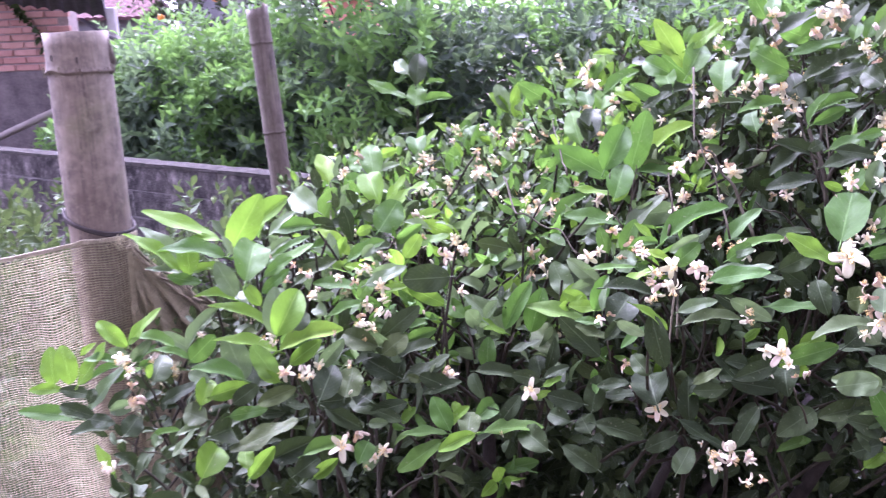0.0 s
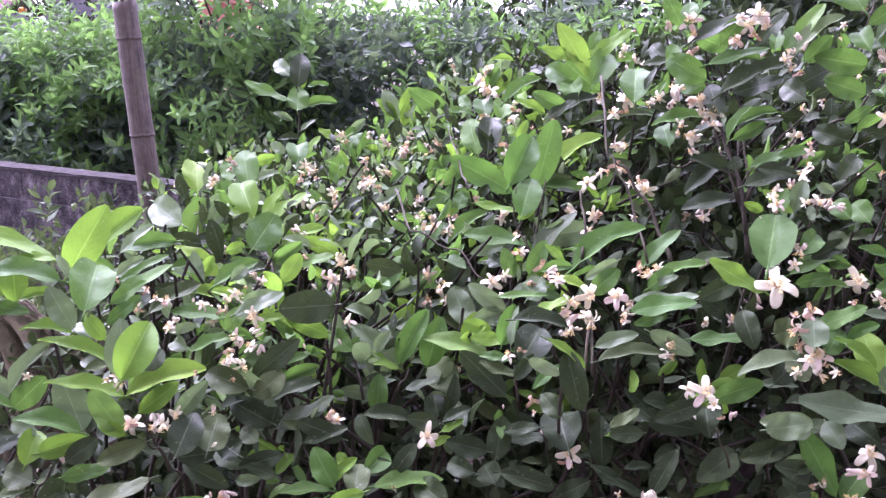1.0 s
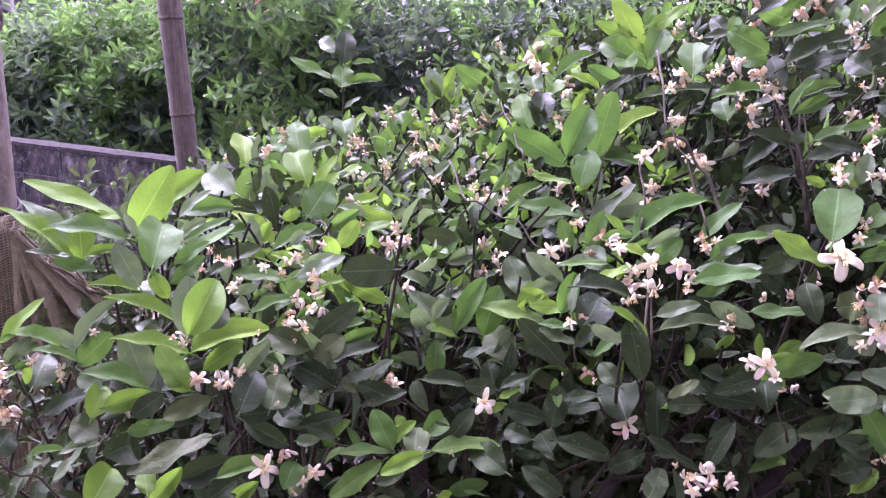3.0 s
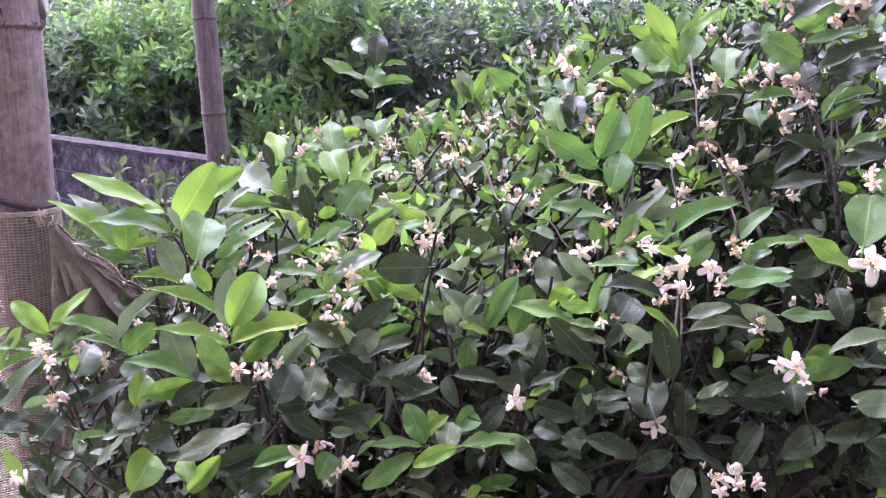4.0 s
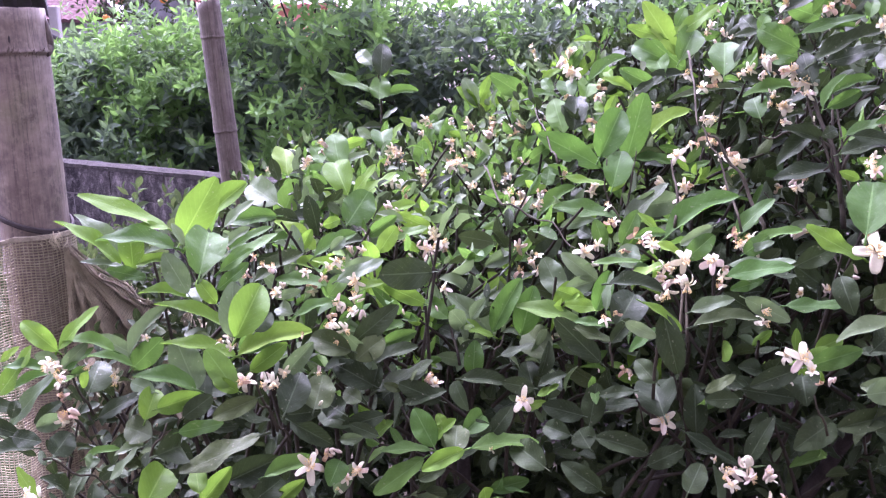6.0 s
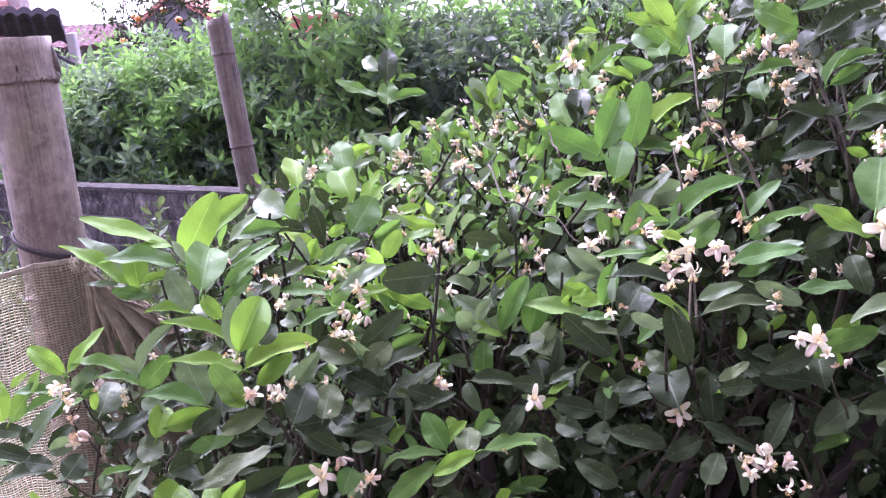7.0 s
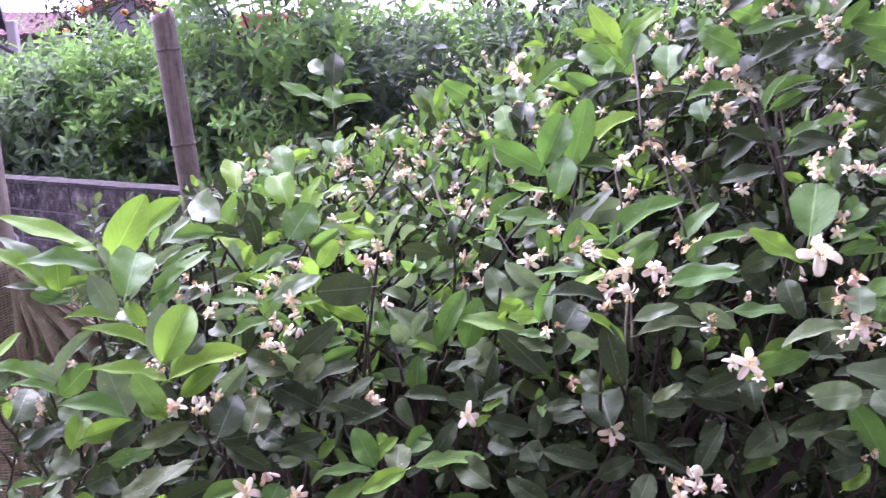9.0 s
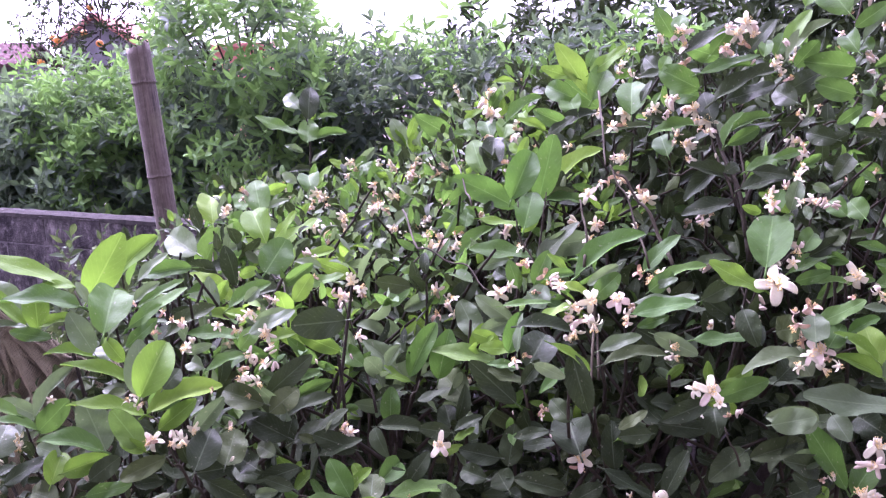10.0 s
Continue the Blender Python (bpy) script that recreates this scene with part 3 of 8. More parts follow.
def build_drape():
    """Gathered cloth that fans out in creases from the knot on the post and hangs down behind the bush."""
    cloth = thing("jute_drape", (-0.45, 1.75, 0.35), "crumpled old jute cloth knotted to the post, hanging in folds", "cloth")
    verts, faces = [], []
    nu, nv = 150, 70
    for i in range(nu + 1):
        for j in range(nv + 1):
            verts.append(cloth_point(i / nu, 0.02 + 0.98 * j / nv))
    for i in range(nu):
        for j in range(nv):
            a = i * (nv + 1) + j
            faces.append((a, a + 1, a + nv + 2, a + nv + 1))
    child("cloth", mesh_from("cloth", verts, faces, CLOTH), cloth)
    # rolled hem and the pulled threads along the creases
    for s in range(6):
        path, rad = [], []
        for i in range(41):
            u = 0.03 + 0.97 * i / 40
            a = s * 0.97 + u * (5 + s % 3)
            path.append(cloth_point(0.004 + 0.012 * s, u) + Vector((0, math.cos(a) * 0.006 - 0.004, math.sin(a) * 0.007 + 0.002)))
            rad.append(0.0019 + 0.0012 * noise.noise(Vector((u * 14, s * 3.3, 0))))
        child("hem_strand", mesh_from("hem_strand", *tube(path, rad, 7), CLOTH), cloth)
    # the coarse weave: threads both ways over the folds
    weave = []
    lift = Vector((0, -0.0022, 0.0010))
    for k in range(150):
        a = k / 149
        weave.append(tube([cloth_point(min(1, max(0, a + 0.002 * noise.noise(Vector((k * 0.7, j * 0.5, 0))))), 0.03 + 0.97 * j / 44) + lift for j in range(45)], [0.0003 + 0.0006 * min(1, j / 25) for j in range(45)], 3, False))
    for k in range(120):
        s = 0.05 + 0.95 * k / 119
        weave.append(tube([cloth_point(j / 70, min(1, s + 0.003 * noise.noise(Vector((k * 0.6, j * 0.4, 3))))) + lift * 1.2 for j in range(71)], 0.0009, 3, False))
    tagged(child("weave", mesh_from("weave", *joined(weave), THREAD), cloth), kind="stuff")
    # loose ends that stick out of the torn upper hem
    fray = random.Random(23)
    ends = []
    for k in range(90):
        u = fray.uniform(0.05, 0.95)
        foot = cloth_point(fray.uniform(0.0, 0.03), u)
        way = Vector((fray.gauss(0.004, 0.006), fray.gauss(-0.003, 0.004), fray.uniform(0.003, 0.016)))
        ends.append(tube([foot, foot + way * 0.6 + Vector((0.002, 0, 0)), foot + way], [0.0008, 0.0007, 0.0003], 4))
    tagged(child("frayed_end", mesh_from("frayed_end", *joined(ends), THREAD), cloth), kind="stuff")
    # the knot: threads pulled tight round the post's edge and a frayed bunch beside it
    rng, pieces = random.Random(8), []
    for k in range(34):
        c = KNOT + Vector((rng.gauss(-0.012, 0.009), rng.gauss(-0.003, 0.003), rng.gauss(0.0, 0.006)))
        way = Vector((rng.gauss(0.8, 0.5), rng.gauss(0, 0.3), rng.gauss(-0.5, 0.7))).normalized() * rng.uniform(0.006, 0.014)
        pieces.append(tube([c - way * 0.5, c + Vector((0, -0.006, rng.gauss(0, 0.004))), c + way * 0.5 + Vector((0, 0, rng.gauss(-0.004, 0.005)))], [0.0006, 0.0009, 0.0003], 5))
    tagged(child("knot", mesh_from("knot", *joined(pieces), THREAD), cloth), "frayed knot of jute threads", kind="stuff")


build_post()
build_pole()
build_net()
build_drape()


# ---- citrus trees behind the wall ----
def branch_path(a, b, rng, bend=0.06, n=6):
    a, b = Vector(a), Vector(b)
    off = Vector((rng.uniform(-1, 1), rng.uniform(-1, 1), rng.uniform(0, 1))) * bend * (b - a).length
    return [a.lerp(b, i / n) + off * math.sin(math.pi * i / n) for i in range(n + 1)]


def citrus_tree(x, y, height, rx, ry, seed, label, shoots=420, leaf=0.096, young_share=0.25, group="citrus trees behind the wall", sparse=False, fruit=0, mat=None):
    rng = random.Random(seed)
    tree = thing("citrus_tree", (x, y, 0), label, "tree", group)
    trunk = tube(branch_path((x, y, -0.1), (x + rng.uniform(-0.1, 0.1), y, height * 0.5), rng), [0.05 - 0.004 * i for i in range(7)], 9)
    child("trunk", mesh_from("trunk", *trunk, BARK), tree)
    old, fresh, limbs = Foliage(3, seed, 0.37), Foliage(4, seed + 1, 0.33), []
    mid = height * (0.72 if fruit else 0.62 if sparse else 0.5)
    rz = height - mid
    for k in range(shoots):
        while True:
            p = Vector((rng.uniform(-1, 1), rng.uniform(-1, 1), rng.uniform(-1, 1)))
            if p.y > 0.3 and rng.random() < 0.6:
                p.y = -p.y
            if 0.25 < p.length < 1:
                break
        d = p.normalized()
        lump = 0.86 + 0.32 * noise.noise(d * 2.1 + Vector((seed, 0, 0))) + 0.26 * noise.noise(d * 5.0 + Vector((0, seed, 0)))
        r = (p.length ** 0.38) * lump
        place = Vector((x + d.x * rx * r, y + d.y * ry * r, mid + d.z * rz * r))
        out = (d + Vector((0, 0, 0.30)) + Vector((rng.gauss(0, 0.35), rng.gauss(0, 0.35), rng.gauss(0, 0.25)))).normalized()
        patch = noise.noise(place * 2.3 + Vector((seed, 5, 0)))
        bright = patch > 0.36 - young_share - 0.30 * max(0.0, d.z) and r > 0.66 and d.z > -0.6 and rng.random() < 0.8
        (fresh if bright else old).shoot(place, out, rng.randint(6, 10), leaf * rng.uniform(0.75, 1.35), 1.5, 0.10)
        if k % (13 if fruit else 45 if sparse else 12) == 0:
            heart = Vector((x, y, mid - 0.1))
            limbs.append(tube(branch_path(heart.lerp(place, 0.25 if sparse else 0.5), heart.lerp(place, 0.95 if sparse else 0.86), rng, 0.12), [0.008 - 0.001 * i for i in range(7)], 5, False))
    tagged(child("limb", mesh_from("limb", *joined(limbs), BARK), tree), kind="stuff")
    tagged(child("crown", old.mesh("crown", mat or LEAF_FAR), tree), kind="stuff")
    if fresh.poses:
        tagged(child("young_leaves", fresh.mesh("young_leaves", LEAF_FAR_YOUNG), tree, None, "bright green fresh shoots"), kind="stuff")
    for k in range(fruit):
        at = (Vector((-2.32, 9.6, 2.25)), Vector((-2.26, 9.55, 1.90)), Vector((-2.71, 9.6, 1.97)), Vector((-2.41, 9.6, 2.01)), Vector((-2.62, 9.4, 1.94)), Vector((-2.80, 9.4, 1.73)))[k]
        stalk = tube(branch_path(at, at + Vector((0.08, 0.05, 0.5)), rng, 0.08), 0.007, 5, False)
        child("stalk", mesh_from("stalk", *stalk, BARK), tree)
        bm = bmesh.new()
        bmesh.ops.create_uvsphere(bm, u_segments=14, v_segments=10, radius=0.038)
        for v in bm.verts:
            v.co.z *= 0.92
        child("orange", mesh_of("orange", bm, FRUIT), tree, Matrix.Translation(at), "ripe orange fruit")
    return tree


DENSE = "dense dark-green citrus tree with bright young shoots behind the wall"
citrus_tree(-3.0, 7.3, 0.92, 0.40, 0.4, 28, "low young citrus bush beyond the wall", 110, 0.09, 0.4)
citrus_tree(-2.0, 6.85, 1.58, 0.90, 1.0, 21, DENSE, 1500)
citrus_tree(-1.45, 6.3, 1.62, 1.1, 1.0, 22, DENSE, 1900, young_share=0.3)
# many young leaves here: brightness put into colour where the tree stands shaded
citrus_tree(-0.52, 6.05, 2.36, 0.84, 1.25, 23, "taller dark citrus tree with twiggy gaps behind the wall", 1250, young_share=0.95)
# next two trees: shade comes from the darkened leaf and few young ones
citrus_tree(0.50, 5.75, 1.74, 1.15, 1.0, 24, DENSE, 1700, young_share=0.08, mat=LEAF_FAR_SHADED)
citrus_tree(1.6, 5.2, 1.74, 1.15, 1.0, 25, DENSE, 1400, young_share=-0.08, mat=LEAF_FAR_SHADED)
citrus_tree(2.95, 5.0, 2.45, 0.95, 0.9, 26, "dense dark tree beyond the end of the hedge", 1000, 0.12, -0.6, mat=LEAF_OLD_SHADE)
citrus_tree(-3.05, 8.75, 1.86, 0.34, 0.35, 29, "low dark citrus sapling beyond the wall", 90, 0.085, 0.15)
# the dark leaf colour here paints the crown's dark look against the sky
citrus_tree(-2.2, 9.6, 3.0, 0.95, 0.6, 41, "sparse orange tree hung with ripe fruit", 520, 0.060, 0.0, "orange trees", True, 6, LEAF_OLD_SHADE)
citrus_tree(1.03, 6.7, 2.12, 0.20, 0.22, 45, "narrow dark upright shoot rising above the citrus trees", 70, 0.12, 0.0, "distant trees", True, mat=LEAF_OLD_SHADE)
citrus_tree(1.42, 6.6, 1.88, 0.22, 0.22, 46, "narrow dark upright shoot rising above the citrus trees", 60, 0.11, 0.1, "distant trees", True, mat=LEAF_OLD_SHADE)
citrus_tree(2.02, 6.9, 2.22, 0.30, 0.28, 47, "narrow dark upright shoot rising above the citrus trees", 110, 0.12, 0.0, "distant trees", True, mat=LEAF_OLD_SHADE)
citrus_tree(3.4, 12.0, 2.2, 0.9, 0.8, 42, "distant grey-green garden tree", 240, 0.10, 0.0, "distant trees", True)
citrus_tree(2.7, 8.7, 2.75, 1.1, 0.9, 43, "distant dark garden tree", 420, 0.13, 0.0, "distant trees", True, mat=LEAF_OLD_SHADE)
citrus_tree(4.9, 8.2, 2.7, 1.2, 0.9, 44, "distant dark garden tree", 420, 0.13, 0.0, "distant trees", True, mat=LEAF_OLD_SHADE)


def build_weeds():
    rng = random.Random(91)
    f = Foliage(3, 92)
    for k in range(4000):
        x, y = rng.uniform(-3.2, -0.78), 1.85 + 2.6 * rng.random() ** 1.5
        edge = ((x + 1.65) / 1.55) ** 2 + ((y - 2.9) / 1.35) ** 2 + 0.5 * noise.noise(Vector((x * 1.7, y * 1.7, 2)))
        if y > 3.3 - 0.738 * x or edge > 1:
            continue
        h = rng.uniform(0.05, 0.85) * (0.6 + 0.8 * abs(noise.noise(Vector((x * 2, y * 2, 0)))))
        f.shoot((x, y, h), (rng.gauss(0, 0.5), rng.gauss(0, 0.5), 1), rng.randint(5, 8), rng.uniform(0.04, 0.09), 1.1, 0.12)
    ob = new("weed_growth", f.mesh("weed_growth", WEED))
    tagged(ob, "tangled grey-green weeds on the ground behind the netting", "weeds", kind="stuff")


build_weeds()


# ---- the lemon bush ----
def bush_top(x, y):
    """Height of the bush's leaf surface over a spot of the plan."""
    h = 1.285 + 0.23 * smooth(0.02, 0.48, x) - 0.26 * smooth(-0.20, -0.52, x)
    k = 0.085 + 0.17 * smooth(0.05, 0.45, x)
    front = 0.80 + 0.03 * math.sin(x * 9)
    if y < front:
        return 0.0
    return h - (h - 1.04) * math.exp(-(y - front) / k) - 0.10 * smooth(1.9, 2.6, y)


def in_bush(x, y):
    """Whether a spot of the plan lies under the bush's rounded, uneven crown."""
    return ((x - 0.45) / 1.0) ** 4 + ((y - 1.62) / 0.88) ** 4 + 0.35 * noise.noise(Vector((x * 3, y * 3, 6))) < 1


def build_bush():
    rng = random.Random(77)
    bush = thing("lemon_bush", (0.25, 1.45, 0), "flowering lemon bush with glossy green leaves and pinkish-white blossom", "bush")
    stems = []
    for k in range(9):
        a = rng.uniform(0, 6.28)
        foot = Vector((0.25 + 0.06 * math.cos(a), 1.45 + 0.06 * math.sin(a), -0.05))
        tip = Vector((rng.uniform(-0.35, 0.95), rng.uniform(0.98, 2.1), rng.uniform(0.85, 1.1)))
        stems.append(tube(branch_path(foot, tip, rng, 0.1, 9), [0.022 - 0.0017 * i for i in range(10)], 8))
    child("stem", mesh_from("stem", *joined(stems), BARK), bush)
    old, green, young = Foliage(7, 31), Foliage(7, 32), Foliage(7, 33)
    narrow, pale = Foliage(6, 34, 0.36), Foliage(7, 35, 0.44)
    twigs = []
    for k in range(2700):
        x, y = rng.uniform(-0.50, 1.35), 0.90 + 1.65 * rng.random() ** 1.4
        if not in_bush(x, y):
            continue
        top = bush_top(x, y - 0.09 - 0.05 * smooth(0.0, 0.4, x))
        depth = 0.085 + 0.06 * smooth(0.0, 0.4, x) * smooth(1.5, 1.2, y) + 0.30 * rng.random() ** 1.4
        z = top - depth
        if z < 0.55 or (z < 1.0 and rng.random() < 0.5) or (z < 1.20 and y < 1.28 and rng.random() < 0.80 + 0.19 * smooth(-0.15, 0.10, x)) or (x < -0.19 - 0.25 * (y - 0.9) and z > 0.98):
            continue
        place = Vector((x, y, z))
        out = Vector((rng.gauss(0, 0.40), rng.gauss(-0.12, 0.38), 0.9)).normalized()
        # dark kinds low and deep paint shade, pale ones paint sheen
        pick = rng.random()
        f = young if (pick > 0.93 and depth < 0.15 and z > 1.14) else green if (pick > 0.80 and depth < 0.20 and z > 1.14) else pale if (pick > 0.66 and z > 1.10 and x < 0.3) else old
        f.shoot(place, out, rng.randint(5, 8), rng.uniform(0.024, 0.044), rng.uniform(1.0, 1.4), 0.09)
        if k % 2 == 0:
            low = place - out * rng.uniform(0.10, 0.2) + Vector((rng.gauss(0, 0.02), rng.gauss(0, 0.02) + 0.02, -0.05))
            twigs.append(tube(branch_path(low, place + out * 0.05, rng, 0.08, 4), [0.0030, 0.0028, 0.0024, 0.002, 0.0015], 5, False))
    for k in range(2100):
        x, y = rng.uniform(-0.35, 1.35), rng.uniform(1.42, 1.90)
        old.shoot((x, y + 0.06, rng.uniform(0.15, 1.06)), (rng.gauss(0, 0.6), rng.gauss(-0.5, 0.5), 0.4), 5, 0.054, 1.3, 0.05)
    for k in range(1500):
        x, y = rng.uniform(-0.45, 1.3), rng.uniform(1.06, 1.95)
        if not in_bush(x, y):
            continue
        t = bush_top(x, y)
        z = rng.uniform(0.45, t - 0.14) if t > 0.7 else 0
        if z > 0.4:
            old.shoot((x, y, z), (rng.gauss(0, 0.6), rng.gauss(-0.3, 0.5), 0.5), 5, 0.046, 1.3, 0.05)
    for k in range(2400):
        x, y = rng.uniform(-0.15, 1.35), 0.92 + 1.1 * rng.random()
        top = bush_top(x, y - 0.06)
        if top < 1.15 or not in_bush(x, y):
            continue
        place = Vector((x, y, top - 0.035 - 0.16 * rng.random() ** 1.3))
        out = Vector((rng.gauss(0, 0.7), rng.gauss(-0.2, 0.6), 0.45)).normalized()
        (narrow if rng.random() < 0.34 - 0.2 * smooth(0.15, 0.4, x) else young if rng.random() < 0.13 and x < 0.40 else pale if rng.random() < 0.38 and x < 0.35 else old).shoot(place, out, rng.randint(2, 4), rng.uniform(0.026, 0.050), 1.0, 0.03)
        if k % 2:
            twigs.append(tube(branch_path(place - out * 0.10 - Vector((0, -0.02, 0.05)), place + out * 0.03, rng, 0.08, 4), [0.0026, 0.0023, 0.002, 0.0017, 0.0012], 5, False))
    for k in range(110):
        x, y = rng.uniform(-0.30, 0.95), 0.90 + 0.7 * rng.random() ** 1.3
        top = bush_top(x, y)
        if top < 1.02 or not in_bush(x, y):
            continue
        foot = Vector((x + rng.gauss(0, 0.05), y + rng.uniform(0.03, 0.12), top - rng.uniform(0.18, 0.34)))
        twigs.append(tube(branch_path(foot, (x, y, top - rng.uniform(-0.01, 0.05)), rng, 0.12, 7), [0.0030 - 0.00022 * i for i in range(8)], 6, False))
    tagged(child("fine_twig", mesh_from("fine_twig", *joined(twigs), TWIG), bush), kind="stuff")
    for name, f, mat, label in (("mature_leaves", old, LEAF_OLD_SHADE, ""), ("green_leaves", green, LEAF_MID, ""), ("young_leaves", young, LEAF_YOUNG, "pale green fresh leaves"), ("narrow_leaves", narrow, LEAF_MID, ""), ("pale_leaves", pale, LEAF_PALE_SHEEN, "pale leaves, sky sheen painted into their colour")):
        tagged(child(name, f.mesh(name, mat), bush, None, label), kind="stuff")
    return bush


BUSH = build_bush()


# ---- the near leaves, twigs and blossom, one by one ----
LEAF_FRESH = leaf_material("leaf_fresh", (0.044, 0.108, 0.018), (0.068, 0.150, 0.026), (0.098, 0.190, 0.034), 0.50, 0.32, 0.42, 0.12)
LEAF_KINDS = {"g": LEAF_FRESH, "y": LEAF_YOUNG, "m": LEAF_MID, "o": LEAF_OLD_SHADE, "p": LEAF_PALE_SHEEN}
BLADES = {}
for kind_key, kind_mat in LEAF_KINDS.items():
    BLADES[kind_key] = []
    for fold_, curl_, wave_, turn_, blunt_ in ((0.17, 0.22, 0.08, 0.12, 0.56), (0.27, 0.34, 0.10, -0.20, 0.50), (0.11, 0.16, 0.08, 0.25, 0.58),
                                               (0.34, 0.42, 0.07, -0.15, 0.54), (0.08, -0.12, 0.12, 0.20, 0.48)):
        v_, u_, f_ = leaf_grid(12, 6, fold_, curl_, wave_, turn_, blunt_)
        stalk_v, stalk_f = tube([Vector((0, -0.13, -0.035)), Vector((0, -0.05, -0.008)), Vector((0, 0.05, -0.004))], [0.030, 0.026, 0.018], 5)
        f_ = f_ + [tuple(i + len(v_) for i in q) for q in stalk_f]
        u_ = np.concatenate([u_, np.tile([[0.5, 0.0]], (len(stalk_v), 1))])
        v_ = [tuple(p) for p in v_] + [tuple(p) for p in stalk_v]
        BLADES[kind_key].append(mesh_from("leaf", v_, f_, kind_mat, True, u_))
pick_leaf = random.Random(13)


def leaf(kind, foot, tip, facing, width):
    foot, tip, facing = Vector(foot), Vector(tip), Vector(facing)
    side = (tip - foot).normalized().cross(facing)
    child("leaf", pick_leaf.choice(BLADES[kind]), BUSH, leaf_pose(foot, tip, side, width))


def twig(radius, *points):
    pts = [Vector(p) for p in points]
    fine = []
    for a, b in zip(pts, pts[1:]):
        fine += [a.lerp(b, i / 5) + Vector((0, 0, 0.004 * math.sin(i * 1.3))) for i in range(5)]
    fine.append(pts[-1])
    n = len(fine)
    child("twig", mesh_from("twig", *tube(fine, [radius * (1.25 - 0.6 * i / n) for i in range(n)], 7), TWIG), BUSH)


def petal_mesh(name, mat, back_curl, length=0.5):
    """A strap-like fleshy petal with rounded tip and two faces; foot at the origin, out along y, curling back."""
    verts, faces, ns, nt = [], [], 7, 4
    for layer in (0, 1):
        for i in range(ns + 1):
            s = i / ns
            w = 0.108 * (0.42 + 0.58 * math.sin(math.pi * min(1, s * 0.82 + 0.10)) ** 0.8) * (1 if s < 0.9 else 0.66)
            a = back_curl * s
            y = length * (math.sin(a) / back_curl if back_curl else s)
            z = length * ((math.cos(a) - 1) / back_curl if back_curl else 0)
            for j in range(nt + 1):
                t = 2 * j / nt - 1
                verts.append((t * w, y, z + 0.28 * w * t * t - 0.012 * layer))
    row, block = nt + 1, (ns + 1) * (nt + 1)
    for i in range(ns):
        for j in range(nt):
            a = i * row + j
            faces.append((a, a + 1, a + row + 1, a + row))
            b = a + block
            faces.append((b, b + row, b + row + 1, b + 1))
    rim = [i * row for i in range(ns + 1)] + [ns * row + j for j in range(1, nt + 1)] + [i * row + nt for i in range(ns - 1, -1, -1)]
    for a, b in zip(rim, rim[1:]):
        faces.append((a, b, b + block, a + block))
    return mesh_from(name, verts, faces, mat)


CURLS = {"star": (0.45, 0.9, 1.4, 2.0), "side": (1.0, 1.7, 2.4, 3.0), "withered": (1.4, 2.2, 2.9, -1.2), "buds": (-0.5, -0.9, 0.3)}
PETALS = {(state, tone): [petal_mesh("petal", mat, c) for c in curls]
          for state, curls in CURLS.items() for tone, mat in (("white", PETAL), ("pink", PETAL_PINK), ("old", PETAL_OLD))}


def stamen_meshes(seed, mat_low, mat_top):
    rng = random.Random(seed)
    rods, tops = [], []
    for k in range(26):
        a, lean = rng.uniform(0, 6.28), rng.uniform(0.05, 0.50)
        h = rng.uniform(0.26, 0.40)
        foot = Vector((0.035 * math.cos(a), 0.035 * math.sin(a), 0.0))
        end = Vector((math.cos(a) * (0.03 + lean * h), math.sin(a) * (0.03 + lean * h), h))
        rods.append(tube([foot, foot.lerp(end, 0.5) + Vector((0, 0, 0.02)), end], [0.011, 0.009, 0.006], 5))
        tops.append(tube([end - Vector((0, 0, 0.018)), end + Vector((0, 0, 0.012)), end + Vector((0, 0, 0.035))], [0.011, 0.020, 0.008], 5))
    rods.append(tube([Vector((0, 0, -0.06)), Vector((0, 0, 0.0)), Vector((0, 0, 0.09))], [0.04, 0.06, 0.045], 8))
    return mesh_from("stamen_tuft", *joined(rods), mat_low), mesh_from("anther_tuft", *joined(tops), mat_top)


STAMENS = [stamen_meshes(k, STAMEN, ANTHER) for k in (1, 2, 3)]
STAMENS_OLD = [stamen_meshes(k, PETAL_OLD, ANTHER) for k in (4, 5)]


def bud_mesh(mat):
    rings = [(0.0, 0.025), (0.06, 0.055), (0.2, 0.085), (0.38, 0.105), (0.52, 0.08), (0.60, 0.03)]
    path = [Vector((0.012 * math.sin(z * 9), 0, z)) for z, _ in rings]
    return mesh_from("bud", *tube(path, [r for _, r in rings], 10), mat)


BUDS = [bud_mesh(PETAL_PINK), bud_mesh(PETAL)]
pick_flower = random.Random(29)


